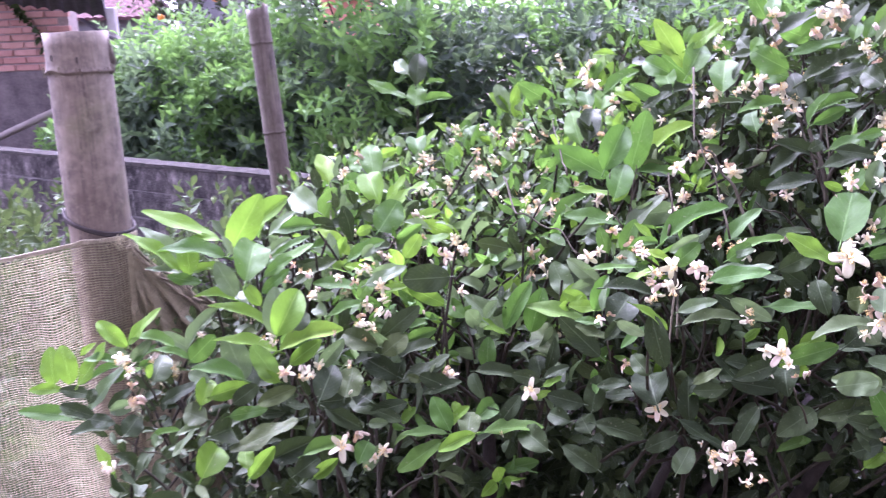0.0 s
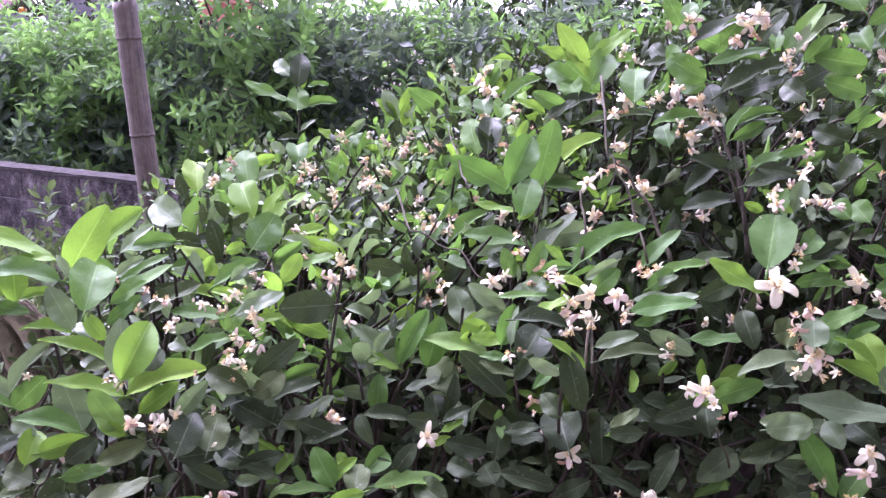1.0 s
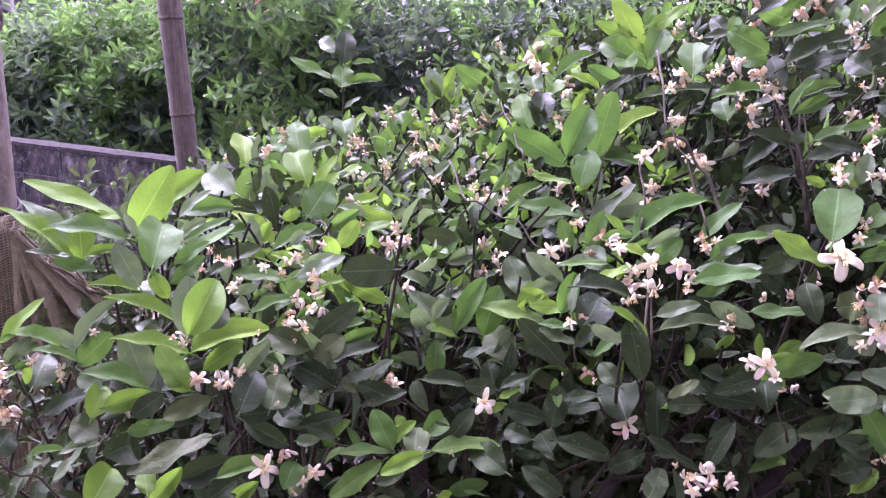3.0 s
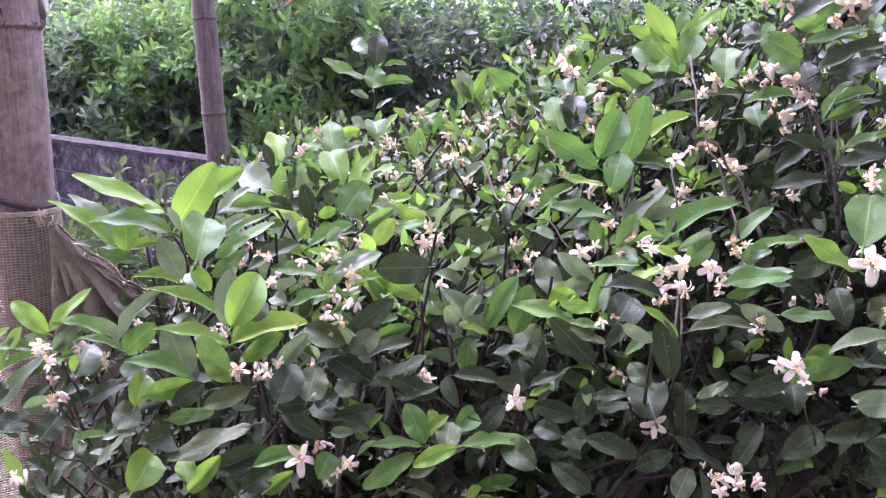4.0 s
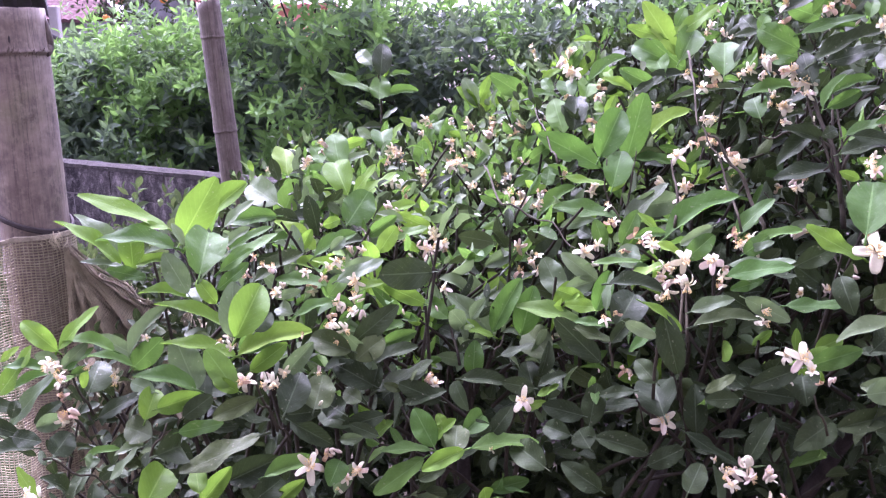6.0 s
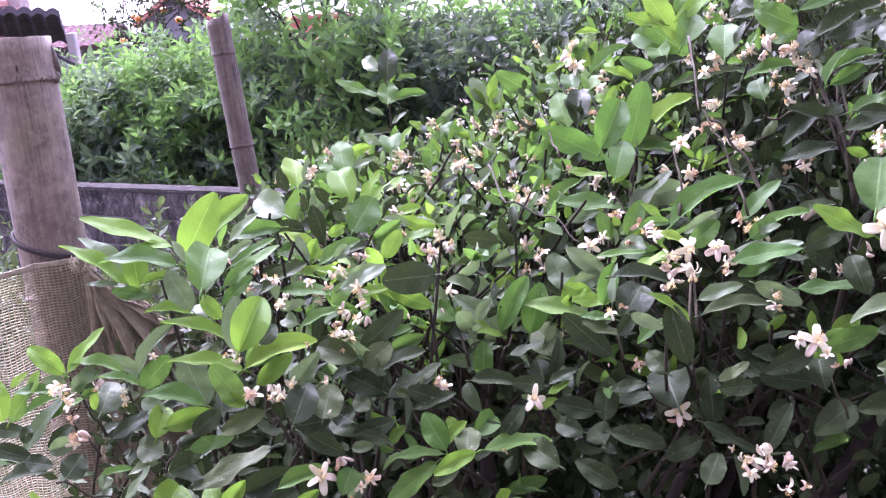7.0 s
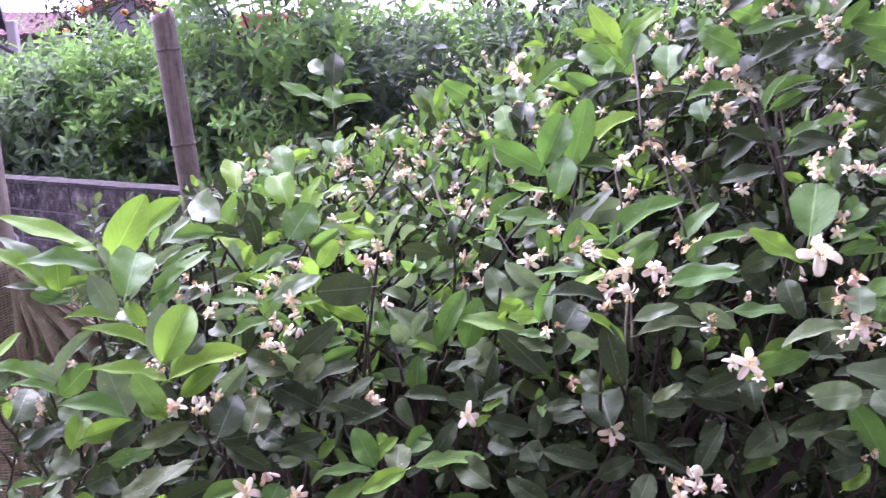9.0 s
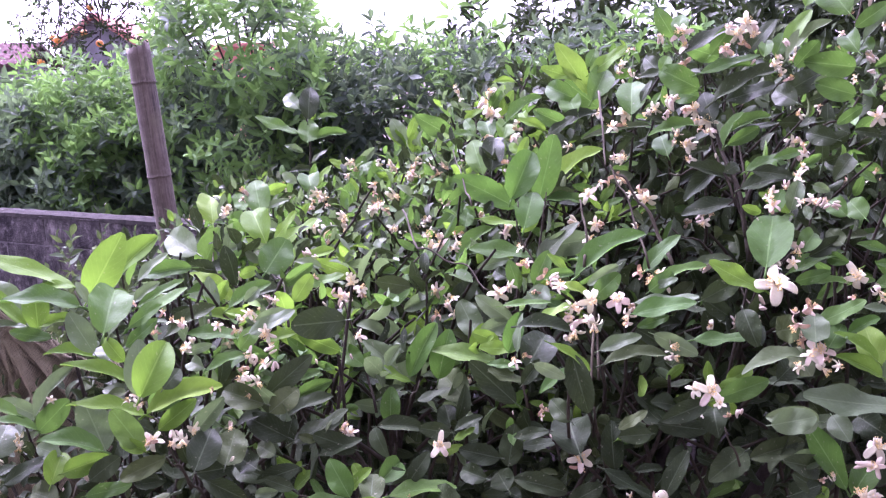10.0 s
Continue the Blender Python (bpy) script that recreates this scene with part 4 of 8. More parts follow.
def blossom(state, place, facing, breadth, mates=True):
    """One flower of the bush: stamens and anthers at its heart, five petals round it, or a knot of buds, and its smaller mates in the cluster."""
    rng = pick_flower
    if mates and 0.012 < breadth < 0.032:
        for k in range(rng.choice((0, 1, 1, 2, 2))):
            step = Vector((rng.gauss(0, 0.45), rng.gauss(0.1, 0.3), rng.gauss(-0.15, 0.45))) * breadth
            turned = (facing[0] + rng.gauss(0, 0.7), facing[1] + rng.gauss(0, 0.4), facing[2] + rng.gauss(0, 0.6))
            blossom(rng.choice(("star", "side", "withered", "buds")), tuple(Vector(place) + step), turned, max(0.014, breadth * rng.uniform(0.6, 0.85)), False)
    up = Vector(facing).normalized()
    x = up.orthogonal().normalized()
    basis = Matrix((x, up.cross(x), up)).transposed().to_4x4()
    at = Matrix.Translation(place) @ basis @ Matrix.Rotation(rng.uniform(0, 6.28), 4, "Z") @ Matrix.Scale(breadth, 4)
    if state == "buds":
        for k in range(rng.randint(2, 4) if breadth > 0.013 else 1):
            m = at @ pose(rng.uniform(-0.25, 0.25) * (k > 0), rng.uniform(-0.25, 0.25) * (k > 0), -0.25, rng.uniform(-35, 35) * (k > 0), rng.uniform(-35, 35) * (k > 0), 0)
            m = m @ Matrix.Scale(rng.uniform(0.9, 1.25), 4)
            child("bud", BUDS[0] if rng.random() < 0.7 else BUDS[1], BUSH, m, "pink unopened flower bud" if k == 0 else "")
        if breadth < 0.016:
            return
    heart, tops = rng.choice(STAMENS_OLD if state == "withered" else STAMENS)
    flower = child("flower", heart, BUSH, at)
    child("anther_tuft", tops, flower, at)
    tone = "old" if state == "withered" and rng.random() < 0.6 else "pink" if rng.random() < (0.75 if state == "buds" else 0.12) else "white"
    count = 5 if state in ("star", "side") else 3
    rise = {"star": 16, "side": 4, "withered": 30, "buds": 62}[state]
    for k in range(count):
        if state != "star" and rng.random() < 0.12:
            continue
        m = at @ pose(0, 0, 0, 0, 0, 360 / count * k + rng.uniform(-11, 11)) @ pose(0, 0.03, 0.02, rise + rng.uniform(-22, 30), rng.uniform(-22, 22), 0)
        m = m @ Matrix.Diagonal((rng.uniform(0.85, 1.2), rng.uniform(0.85, 1.12), 1, 1))
        shade = "pink" if tone == "white" and rng.random() < 0.15 else tone
        child("petal", rng.choice(PETALS[state, shade]), flower, m)


# twigs of the near shoots, from the wood outwards
twig(0.0012, (-0.176, 0.879, 1.178), (-0.201, 0.911, 1.219), (-0.226, 0.944, 1.243), (-0.249, 0.962, 1.278))
twig(0.0012, (-0.144, 0.879, 1.103), (-0.160, 0.867, 1.161), (-0.177, 0.885, 1.189))
twig(0.0011, (-0.312, 0.884, 1.124), (-0.324, 0.879, 1.162), (-0.327, 0.864, 1.193))
twig(0.0011, (-0.050, 0.963, 1.227), (-0.059, 1.079, 1.242), (-0.081, 1.173, 1.242))
twig(0.0012, (0.031, 0.929, 1.142), (0.023, 0.969, 1.183), (0.006, 0.966, 1.249))
twig(0.0012, (-0.016, 0.877, 1.089), (-0.031, 0.915, 1.120), (-0.047, 0.935, 1.165), (-0.056, 0.948, 1.190))
twig(0.0011, (0.206, 0.940, 1.226), (0.216, 1.021, 1.254), (0.200, 1.042, 1.297), (0.203, 1.046, 1.327))
twig(0.0009, (0.216, 1.021, 1.254), (0.227, 1.032, 1.308), (0.233, 1.039, 1.336))
twig(0.0012, (0.245, 0.888, 1.172), (0.256, 0.930, 1.216), (0.250, 0.935, 1.227))
twig(0.0011, (0.439, 1.014, 1.248), (0.417, 1.038, 1.262), (0.372, 1.029, 1.289))
twig(0.0012, (0.448, 1.032, 1.308), (0.447, 1.100, 1.382), (0.424, 1.118, 1.458), (0.413, 1.141, 1.497))
twig(0.0014, (0.470, 1.013, 1.255), (0.462, 1.039, 1.326), (0.476, 1.090, 1.383))
twig(0.0011, (0.159, 1.097, 1.317), (0.161, 1.166, 1.334), (0.171, 1.330, 1.362))
twig(0.0009, (0.064, 0.929, 1.148), (0.076, 0.937, 1.169))
twig(0.0011, (0.175, 0.893, 1.148), (0.172, 0.895, 1.174))
twig(0.0011, (0.246, 0.911, 1.104), (0.239, 0.882, 1.147))
twig(0.0009, (0.200, 0.894, 1.112), (0.217, 0.915, 1.072))
twig(0.0011, (0.384, 0.875, 1.075), (0.368, 0.876, 1.117))
twig(0.0011, (-0.133, 0.885, 1.088), (-0.147, 0.875, 1.121), (-0.160, 0.863, 1.144))
twig(0.0011, (-0.266, 0.889, 1.078), (-0.249, 0.894, 1.109))
twig(0.0009, (-0.143, 1.088, 1.234), (-0.175, 1.377, 1.234), (-0.209, 1.667, 1.231))
twig(0.0011, (-0.070, 0.957, 1.240), (-0.054, 1.030, 1.240))
twig(0.0011, (0.088, 1.216, 1.299), (0.093, 1.081, 1.274), (0.138, 1.042, 1.262), (0.158, 0.988, 1.243))
twig(0.0011, (0.319, 0.954, 1.263), (0.324, 1.025, 1.315), (0.314, 1.059, 1.354))
twig(0.0012, (0.507, 1.026, 1.328), (0.479, 1.051, 1.349), (0.439, 1.038, 1.307))
twig(0.0011, (-0.312, 0.863, 1.114), (-0.337, 0.874, 1.148), (-0.326, 0.875, 1.166))
twig(0.0009, (-0.328, 0.802, 1.122), (-0.300, 0.822, 1.096), (-0.286, 0.861, 1.052))
twig(0.0014, (0.593, 1.064, 1.455), (0.605, 1.074, 1.493), (0.617, 1.082, 1.531))
twig(0.0014, (0.512, 1.033, 1.346), (0.544, 1.044, 1.382), (0.589, 1.043, 1.411), (0.624, 1.048, 1.447))
twig(0.0014, (0.452, 1.015, 1.276), (0.453, 1.047, 1.329), (0.477, 1.103, 1.408), (0.446, 1.115, 1.462))
twig(0.0011, (0.441, 0.961, 1.195), (0.436, 0.993, 1.231))
twig(0.0011, (0.527, 1.018, 1.277), (0.537, 1.016, 1.322))
twig(0.0025, (0.453, 1.007, 1.250), (0.455, 1.033, 1.314), (0.454, 1.099, 1.383), (0.436, 1.110, 1.434))
twig(0.0018, (0.456, 1.028, 1.308), (0.484, 1.048, 1.348), (0.521, 1.053, 1.377))
twig(0.0014, (0.454, 1.049, 1.331), (0.430, 1.085, 1.344), (0.395, 1.095, 1.342))
twig(0.0018, (0.357, 0.980, 1.250), (0.350, 1.024, 1.297), (0.331, 1.050, 1.336), (0.313, 1.065, 1.359))
twig(0.0014, (0.252, 0.959, 1.268), (0.263, 0.986, 1.291), (0.268, 1.028, 1.327))
twig(0.0014, (0.362, 1.267, 1.435), (0.330, 1.149, 1.404), (0.308, 1.065, 1.359))
twig(0.0018, (0.226, 0.925, 1.074), (0.213, 0.884, 1.134), (0.210, 0.868, 1.180))
twig(0.0014, (0.257, 0.941, 1.243), (0.251, 0.924, 1.207), (0.233, 0.877, 1.165), (0.251, 0.909, 1.105))

# the large leaves: kind, foot, tip, facing, width; o and p also paint shade and sheen
twig(0.0022, (-0.043, 2.007, 1.223), (-0.047, 2.018, 1.277), (-0.045, 2.027, 1.322), (-0.049, 2.038, 1.379), (-0.051, 2.045, 1.409))
leaf('y', (-0.245, 0.948, 1.285), (-0.331, 0.963, 1.320), (0.30, -0.37, 0.88), 0.023)
leaf('y', (-0.235, 0.952, 1.271), (-0.199, 0.963, 1.331), (0.14, -0.98, 0.10), 0.034)
leaf('y', (-0.247, 1.028, 1.251), (-0.187, 1.038, 1.317), (-0.44, -0.73, 0.52), 0.034)
leaf('p', (-0.298, 0.964, 1.249), (-0.340, 0.979, 1.299), (0.62, -0.44, 0.65), 0.025)
leaf('y', (-0.293, 0.945, 1.252), (-0.353, 0.960, 1.297), (0.52, -0.29, 0.80), 0.022)
leaf('m', (-0.233, 0.914, 1.274), (-0.306, 0.922, 1.286), (0.10, -0.39, 0.92), 0.027)
leaf('y', (-0.278, 0.936, 1.249), (-0.284, 0.957, 1.287), (0.24, -0.84, 0.48), 0.024)
leaf('y', (-0.267, 0.909, 1.259), (-0.237, 0.909, 1.268), (-0.22, -0.63, 0.75), 0.012)
leaf('p', (-0.289, 0.937, 1.252), (-0.329, 0.942, 1.258), (0.10, -0.36, 0.93), 0.010)
leaf('m', (-0.260, 0.912, 1.247), (-0.296, 0.916, 1.254), (0.04, -0.73, 0.68), 0.014)
leaf('m', (-0.199, 0.858, 1.262), (-0.198, 0.914, 1.294), (0.28, -0.48, 0.83), 0.037)
leaf('p', (-0.219, 0.893, 1.236), (-0.240, 0.903, 1.272), (0.16, -0.92, 0.35), 0.022)
leaf('p', (-0.207, 0.905, 1.248), (-0.184, 0.912, 1.285), (-0.57, -0.67, 0.48), 0.017)
leaf('y', (-0.222, 0.898, 1.231), (-0.266, 0.903, 1.238), (0.10, -0.34, 0.93), 0.016)
leaf('y', (-0.195, 0.897, 1.224), (-0.212, 0.904, 1.246), (0.12, -0.92, 0.36), 0.015)
leaf('m', (-0.198, 0.923, 1.230), (-0.167, 0.926, 1.254), (-0.28, -0.84, 0.46), 0.015)
leaf('p', (-0.213, 0.919, 1.220), (-0.225, 0.942, 1.230), (-0.20, -0.49, 0.85), 0.022)
leaf('m', (-0.197, 0.937, 1.245), (-0.165, 0.939, 1.265), (-0.28, -0.79, 0.55), 0.014)
leaf('p', (-0.198, 0.970, 1.260), (-0.173, 0.972, 1.280), (-0.37, -0.75, 0.55), 0.012)
leaf('p', (-0.223, 0.910, 1.277), (-0.233, 0.916, 1.297), (0.53, -0.70, 0.47), 0.009)
leaf('y', (-0.243, 0.938, 1.287), (-0.278, 0.942, 1.290), (0.04, -0.42, 0.91), 0.013)
leaf('y', (-0.163, 0.808, 1.220), (-0.143, 0.838, 1.259), (0.25, -0.83, 0.50), 0.031)
leaf('p', (-0.174, 0.852, 1.206), (-0.172, 0.863, 1.253), (0.16, -0.96, 0.22), 0.024)
leaf('y', (-0.318, 0.834, 1.206), (-0.348, 0.842, 1.231), (0.16, -0.87, 0.48), 0.017)
leaf('y', (-0.328, 0.864, 1.197), (-0.293, 0.870, 1.234), (-0.51, -0.64, 0.57), 0.018)
leaf('y', (-0.367, 0.838, 1.197), (-0.351, 0.839, 1.209), (-0.28, -0.82, 0.50), 0.008)
leaf('m', (-0.330, 0.835, 1.190), (-0.367, 0.838, 1.193), (0.04, -0.37, 0.93), 0.014)
leaf('m', (-0.280, 0.862, 1.194), (-0.327, 0.869, 1.206), (0.21, -0.25, 0.94), 0.018)
leaf('p', (-0.324, 0.854, 1.183), (-0.300, 0.857, 1.204), (-0.00, -0.99, 0.14), 0.012)
leaf('m', (-0.323, 0.853, 1.181), (-0.294, 0.855, 1.199), (-0.44, -0.53, 0.72), 0.012)
leaf('m', (-0.269, 0.871, 1.176), (-0.309, 0.877, 1.188), (0.23, -0.24, 0.94), 0.014)
leaf('p', (-0.316, 0.828, 1.200), (-0.333, 0.824, 1.206), (0.31, -0.89, 0.33), 0.011)
leaf('m', (-0.323, 0.842, 1.185), (-0.371, 0.841, 1.167), (-0.32, -0.44, 0.84), 0.013)
leaf('p', (-0.325, 0.843, 1.182), (-0.369, 0.836, 1.137), (-0.51, -0.62, 0.60), 0.019)
leaf('m', (-0.308, 0.839, 1.180), (-0.343, 0.838, 1.165), (-0.35, -0.45, 0.82), 0.012)
leaf('m', (-0.317, 0.856, 1.177), (-0.299, 0.856, 1.182), (-0.17, -0.82, 0.55), 0.007)
leaf('y', (-0.308, 0.864, 1.179), (-0.309, 0.860, 1.161), (0.30, -0.94, 0.19), 0.008)
leaf('p', (-0.276, 0.904, 1.175), (-0.310, 0.911, 1.193), (0.06, -0.89, 0.45), 0.016)
leaf('p', (-0.279, 0.900, 1.175), (-0.246, 0.908, 1.222), (-0.57, -0.64, 0.52), 0.019)
leaf('m', (-0.274, 0.889, 1.167), (-0.245, 0.893, 1.194), (0.02, -0.99, 0.12), 0.022)
leaf('p', (-0.213, 0.871, 1.151), (-0.236, 0.902, 1.189), (0.06, -0.76, 0.65), 0.030)
leaf('y', (-0.176, 0.867, 1.183), (-0.243, 0.876, 1.198), (0.18, -0.28, 0.94), 0.020)
leaf('y', (-0.186, 0.898, 1.200), (-0.254, 0.910, 1.226), (0.29, -0.30, 0.91), 0.019)
leaf('m', (-0.207, 0.841, 1.163), (-0.262, 0.849, 1.178), (0.18, -0.37, 0.91), 0.022)
leaf('m', (-0.171, 0.829, 1.167), (-0.195, 0.839, 1.200), (0.16, -0.91, 0.38), 0.022)
leaf('y', (-0.168, 0.828, 1.165), (-0.190, 0.832, 1.175), (0.03, -0.90, 0.44), 0.012)
leaf('p', (-0.249, 0.864, 1.153), (-0.276, 0.883, 1.156), (-0.43, -0.69, 0.58), 0.016)
leaf('y', (-0.253, 0.842, 1.136), (-0.249, 0.873, 1.155), (0.36, -0.53, 0.77), 0.023)
leaf('y', (-0.243, 0.847, 1.144), (-0.205, 0.846, 1.156), (-0.10, -0.95, 0.30), 0.019)
leaf('o', (-0.217, 0.831, 1.142), (-0.193, 0.840, 1.157), (0.13, -0.93, 0.35), 0.018)
leaf('o', (-0.300, 0.866, 1.130), (-0.261, 0.868, 1.151), (-0.33, -0.67, 0.67), 0.017)
leaf('o', (-0.315, 0.886, 1.146), (-0.313, 0.927, 1.164), (0.43, -0.37, 0.82), 0.032)
leaf('o', (-0.328, 0.858, 1.150), (-0.355, 0.856, 1.131), (-0.26, -0.84, 0.48), 0.013)
leaf('p', (-0.321, 0.840, 1.142), (-0.344, 0.833, 1.137), (0.20, -0.91, 0.36), 0.016)
leaf('o', (-0.351, 0.805, 1.142), (-0.323, 0.789, 1.144), (-0.47, -0.71, 0.53), 0.015)
leaf('o', (-0.313, 0.788, 1.132), (-0.308, 0.813, 1.139), (0.58, -0.32, 0.75), 0.022)
leaf('o', (-0.248, 0.840, 1.121), (-0.283, 0.873, 1.118), (-0.57, -0.55, 0.61), 0.026)
leaf('m', (-0.302, 0.822, 1.111), (-0.272, 0.822, 1.121), (-0.29, -0.32, 0.90), 0.010)
leaf('p', (-0.258, 0.849, 1.109), (-0.287, 0.850, 1.101), (-0.24, -0.46, 0.85), 0.011)
leaf('p', (-0.286, 0.833, 1.085), (-0.260, 0.838, 1.112), (-0.58, -0.53, 0.62), 0.012)
leaf('o', (-0.244, 0.833, 1.106), (-0.224, 0.862, 1.103), (0.76, -0.46, 0.47), 0.033)
leaf('o', (-0.154, 0.836, 1.119), (-0.225, 0.834, 1.087), (-0.38, -0.31, 0.87), 0.028)
leaf('p', (-0.293, 0.807, 1.109), (-0.293, 0.823, 1.115), (0.40, -0.31, 0.86), 0.012)
leaf('m', (-0.224, 0.838, 1.125), (-0.184, 0.836, 1.132), (-0.16, -0.71, 0.69), 0.015)
leaf('o', (-0.151, 0.820, 1.161), (-0.191, 0.820, 1.145), (-0.11, -0.95, 0.30), 0.017)
leaf('y', (-0.250, 0.807, 1.073), (-0.240, 0.850, 1.090), (0.44, -0.41, 0.80), 0.032)
leaf('y', (-0.210, 0.833, 1.068), (-0.218, 0.860, 1.079), (0.03, -0.37, 0.93), 0.018)
leaf('y', (-0.212, 0.846, 1.051), (-0.185, 0.851, 1.082), (-0.06, -0.98, 0.21), 0.018)
leaf('o', (-0.162, 0.836, 1.057), (-0.139, 0.863, 1.064), (0.50, -0.59, 0.64), 0.024)
leaf('y', (-0.145, 0.851, 1.046), (-0.120, 0.853, 1.065), (-0.14, -0.94, 0.31), 0.015)
leaf('m', (-0.154, 0.849, 1.073), (-0.106, 0.849, 1.089), (-0.28, -0.50, 0.82), 0.019)
leaf('o', (-0.190, 0.869, 1.060), (-0.144, 0.870, 1.080), (-0.13, -0.93, 0.35), 0.026)
leaf('o', (-0.131, 0.844, 1.134), (-0.100, 0.843, 1.137), (-0.09, -0.92, 0.39), 0.016)
leaf('o', (-0.129, 0.859, 1.121), (-0.091, 0.851, 1.100), (0.06, -0.90, 0.44), 0.018)
leaf('m', (-0.085, 0.842, 1.089), (-0.093, 0.816, 1.080), (0.33, -0.39, 0.86), 0.021)
leaf('p', (-0.091, 0.852, 1.051), (-0.074, 0.857, 1.077), (-0.11, -0.96, 0.25), 0.015)
leaf('o', (-0.104, 0.896, 1.114), (-0.076, 0.866, 1.114), (-0.61, -0.55, 0.57), 0.022)
leaf('y', (-0.173, 0.868, 1.183), (-0.109, 0.869, 1.208), (-0.31, -0.50, 0.81), 0.026)
leaf('m', (-0.174, 0.881, 1.184), (-0.133, 0.883, 1.207), (-0.07, -0.97, 0.21), 0.022)
leaf('y', (-0.160, 0.848, 1.175), (-0.127, 0.851, 1.199), (-0.07, -0.97, 0.21), 0.017)
leaf('p', (-0.133, 0.862, 1.164), (-0.106, 0.866, 1.193), (-0.05, -0.98, 0.20), 0.016)
leaf('o', (-0.073, 0.886, 1.177), (-0.113, 0.903, 1.188), (-0.23, -0.87, 0.43), 0.024)
leaf('o', (-0.069, 0.894, 1.165), (-0.042, 0.916, 1.179), (0.34, -0.77, 0.54), 0.023)
leaf('o', (-0.072, 0.918, 1.174), (-0.028, 0.923, 1.208), (-0.09, -0.97, 0.24), 0.022)
leaf('o', (-0.054, 0.889, 1.141), (-0.091, 0.897, 1.162), (0.02, -0.93, 0.38), 0.025)
leaf('o', (-0.129, 0.824, 1.145), (-0.117, 0.863, 1.168), (0.28, -0.56, 0.78), 0.029)
leaf('o', (-0.105, 0.836, 1.142), (-0.099, 0.872, 1.158), (0.23, -0.43, 0.88), 0.029)
leaf('o', (-0.067, 0.909, 1.147), (-0.012, 0.911, 1.173), (-0.39, -0.33, 0.86), 0.020)
leaf('o', (-0.051, 0.899, 1.131), (0.004, 0.901, 1.157), (-0.40, -0.31, 0.86), 0.023)
leaf('o', (-0.056, 0.892, 1.134), (-0.048, 0.897, 1.159), (-0.04, -0.98, 0.22), 0.015)
leaf('m', (-0.046, 0.932, 1.165), (-0.011, 0.932, 1.178), (-0.10, -0.95, 0.30), 0.016)
leaf('o', (-0.028, 0.891, 1.134), (-0.044, 0.893, 1.140), (-0.01, -0.92, 0.38), 0.009)
leaf('o', (0.009, 0.878, 1.127), (-0.030, 0.885, 1.143), (-0.01, -0.93, 0.37), 0.020)
leaf('m', (-0.097, 0.952, 1.223), (-0.148, 0.958, 1.231), (0.09, -0.47, 0.88), 0.020)
leaf('p', (-0.146, 0.928, 1.219), (-0.120, 0.927, 1.225), (-0.08, -0.97, 0.25), 0.010)
leaf('p', (-0.085, 0.925, 1.234), (-0.040, 0.925, 1.252), (-0.28, -0.63, 0.72), 0.018)
leaf('y', (-0.072, 0.925, 1.225), (-0.041, 0.924, 1.232), (-0.20, -0.59, 0.78), 0.012)
leaf('m', (-0.094, 0.920, 1.221), (-0.078, 0.939, 1.237), (0.31, -0.77, 0.55), 0.017)
leaf('o', (0.006, 0.941, 1.235), (-0.046, 0.922, 1.239), (0.36, -0.90, 0.26), 0.032)
leaf('y', (-0.001, 0.967, 1.196), (-0.042, 0.975, 1.215), (-0.04, -0.95, 0.29), 0.018)
leaf('m', (0.001, 0.980, 1.195), (0.021, 0.954, 1.184), (-0.50, -0.63, 0.60), 0.020)
leaf('m', (-0.090, 0.912, 1.217), (-0.131, 0.912, 1.203), (-0.28, -0.39, 0.88), 0.016)
leaf('o', (-0.155, 0.859, 1.208), (-0.142, 0.877, 1.220), (0.43, -0.69, 0.59), 0.016)
leaf('p', (-0.127, 0.909, 1.208), (-0.145, 0.931, 1.210), (-0.59, -0.56, 0.59), 0.016)
leaf('y', (-0.208, 1.632, 1.231), (-0.218, 1.706, 1.279), (0.02, -0.54, 0.84), 0.048)
leaf('p', (-0.195, 1.631, 1.240), (-0.185, 1.640, 1.281), (-0.31, -0.91, 0.27), 0.016)
leaf('p', (-0.185, 1.293, 1.245), (-0.235, 1.358, 1.265), (-0.54, -0.60, 0.58), 0.042)
leaf('m', (-0.191, 1.352, 1.206), (-0.163, 1.373, 1.266), (0.15, -0.95, 0.27), 0.039)
leaf('m', (-0.164, 1.115, 1.262), (-0.224, 1.118, 1.257), (-0.09, -0.77, 0.63), 0.023)
leaf('p', (-0.220, 1.096, 1.255), (-0.186, 1.100, 1.285), (-0.48, -0.59, 0.64), 0.017)
leaf('y', (-0.085, 1.199, 1.270), (-0.106, 1.252, 1.311), (-0.21, -0.64, 0.73), 0.037)
leaf('y', (-0.081, 1.295, 1.258), (-0.050, 1.301, 1.293), (-0.50, -0.66, 0.56), 0.018)
leaf('y', (-0.078, 1.304, 1.249), (-0.022, 1.307, 1.279), (-0.39, -0.50, 0.77), 0.024)
leaf('m', (-0.083, 1.129, 1.248), (-0.060, 1.180, 1.275), (0.42, -0.56, 0.71), 0.040)
leaf('p', (-0.054, 1.217, 1.248), (-0.030, 1.239, 1.265), (0.39, -0.79, 0.47), 0.020)
leaf('y', (-0.055, 1.168, 1.245), (-0.061, 1.200, 1.263), (-0.16, -0.52, 0.84), 0.021)
leaf('m', (-0.103, 1.369, 1.282), (-0.114, 1.424, 1.327), (-0.07, -0.64, 0.77), 0.038)
leaf('y', (-0.101, 1.465, 1.302), (-0.070, 1.464, 1.310), (-0.04, -0.99, 0.10), 0.017)
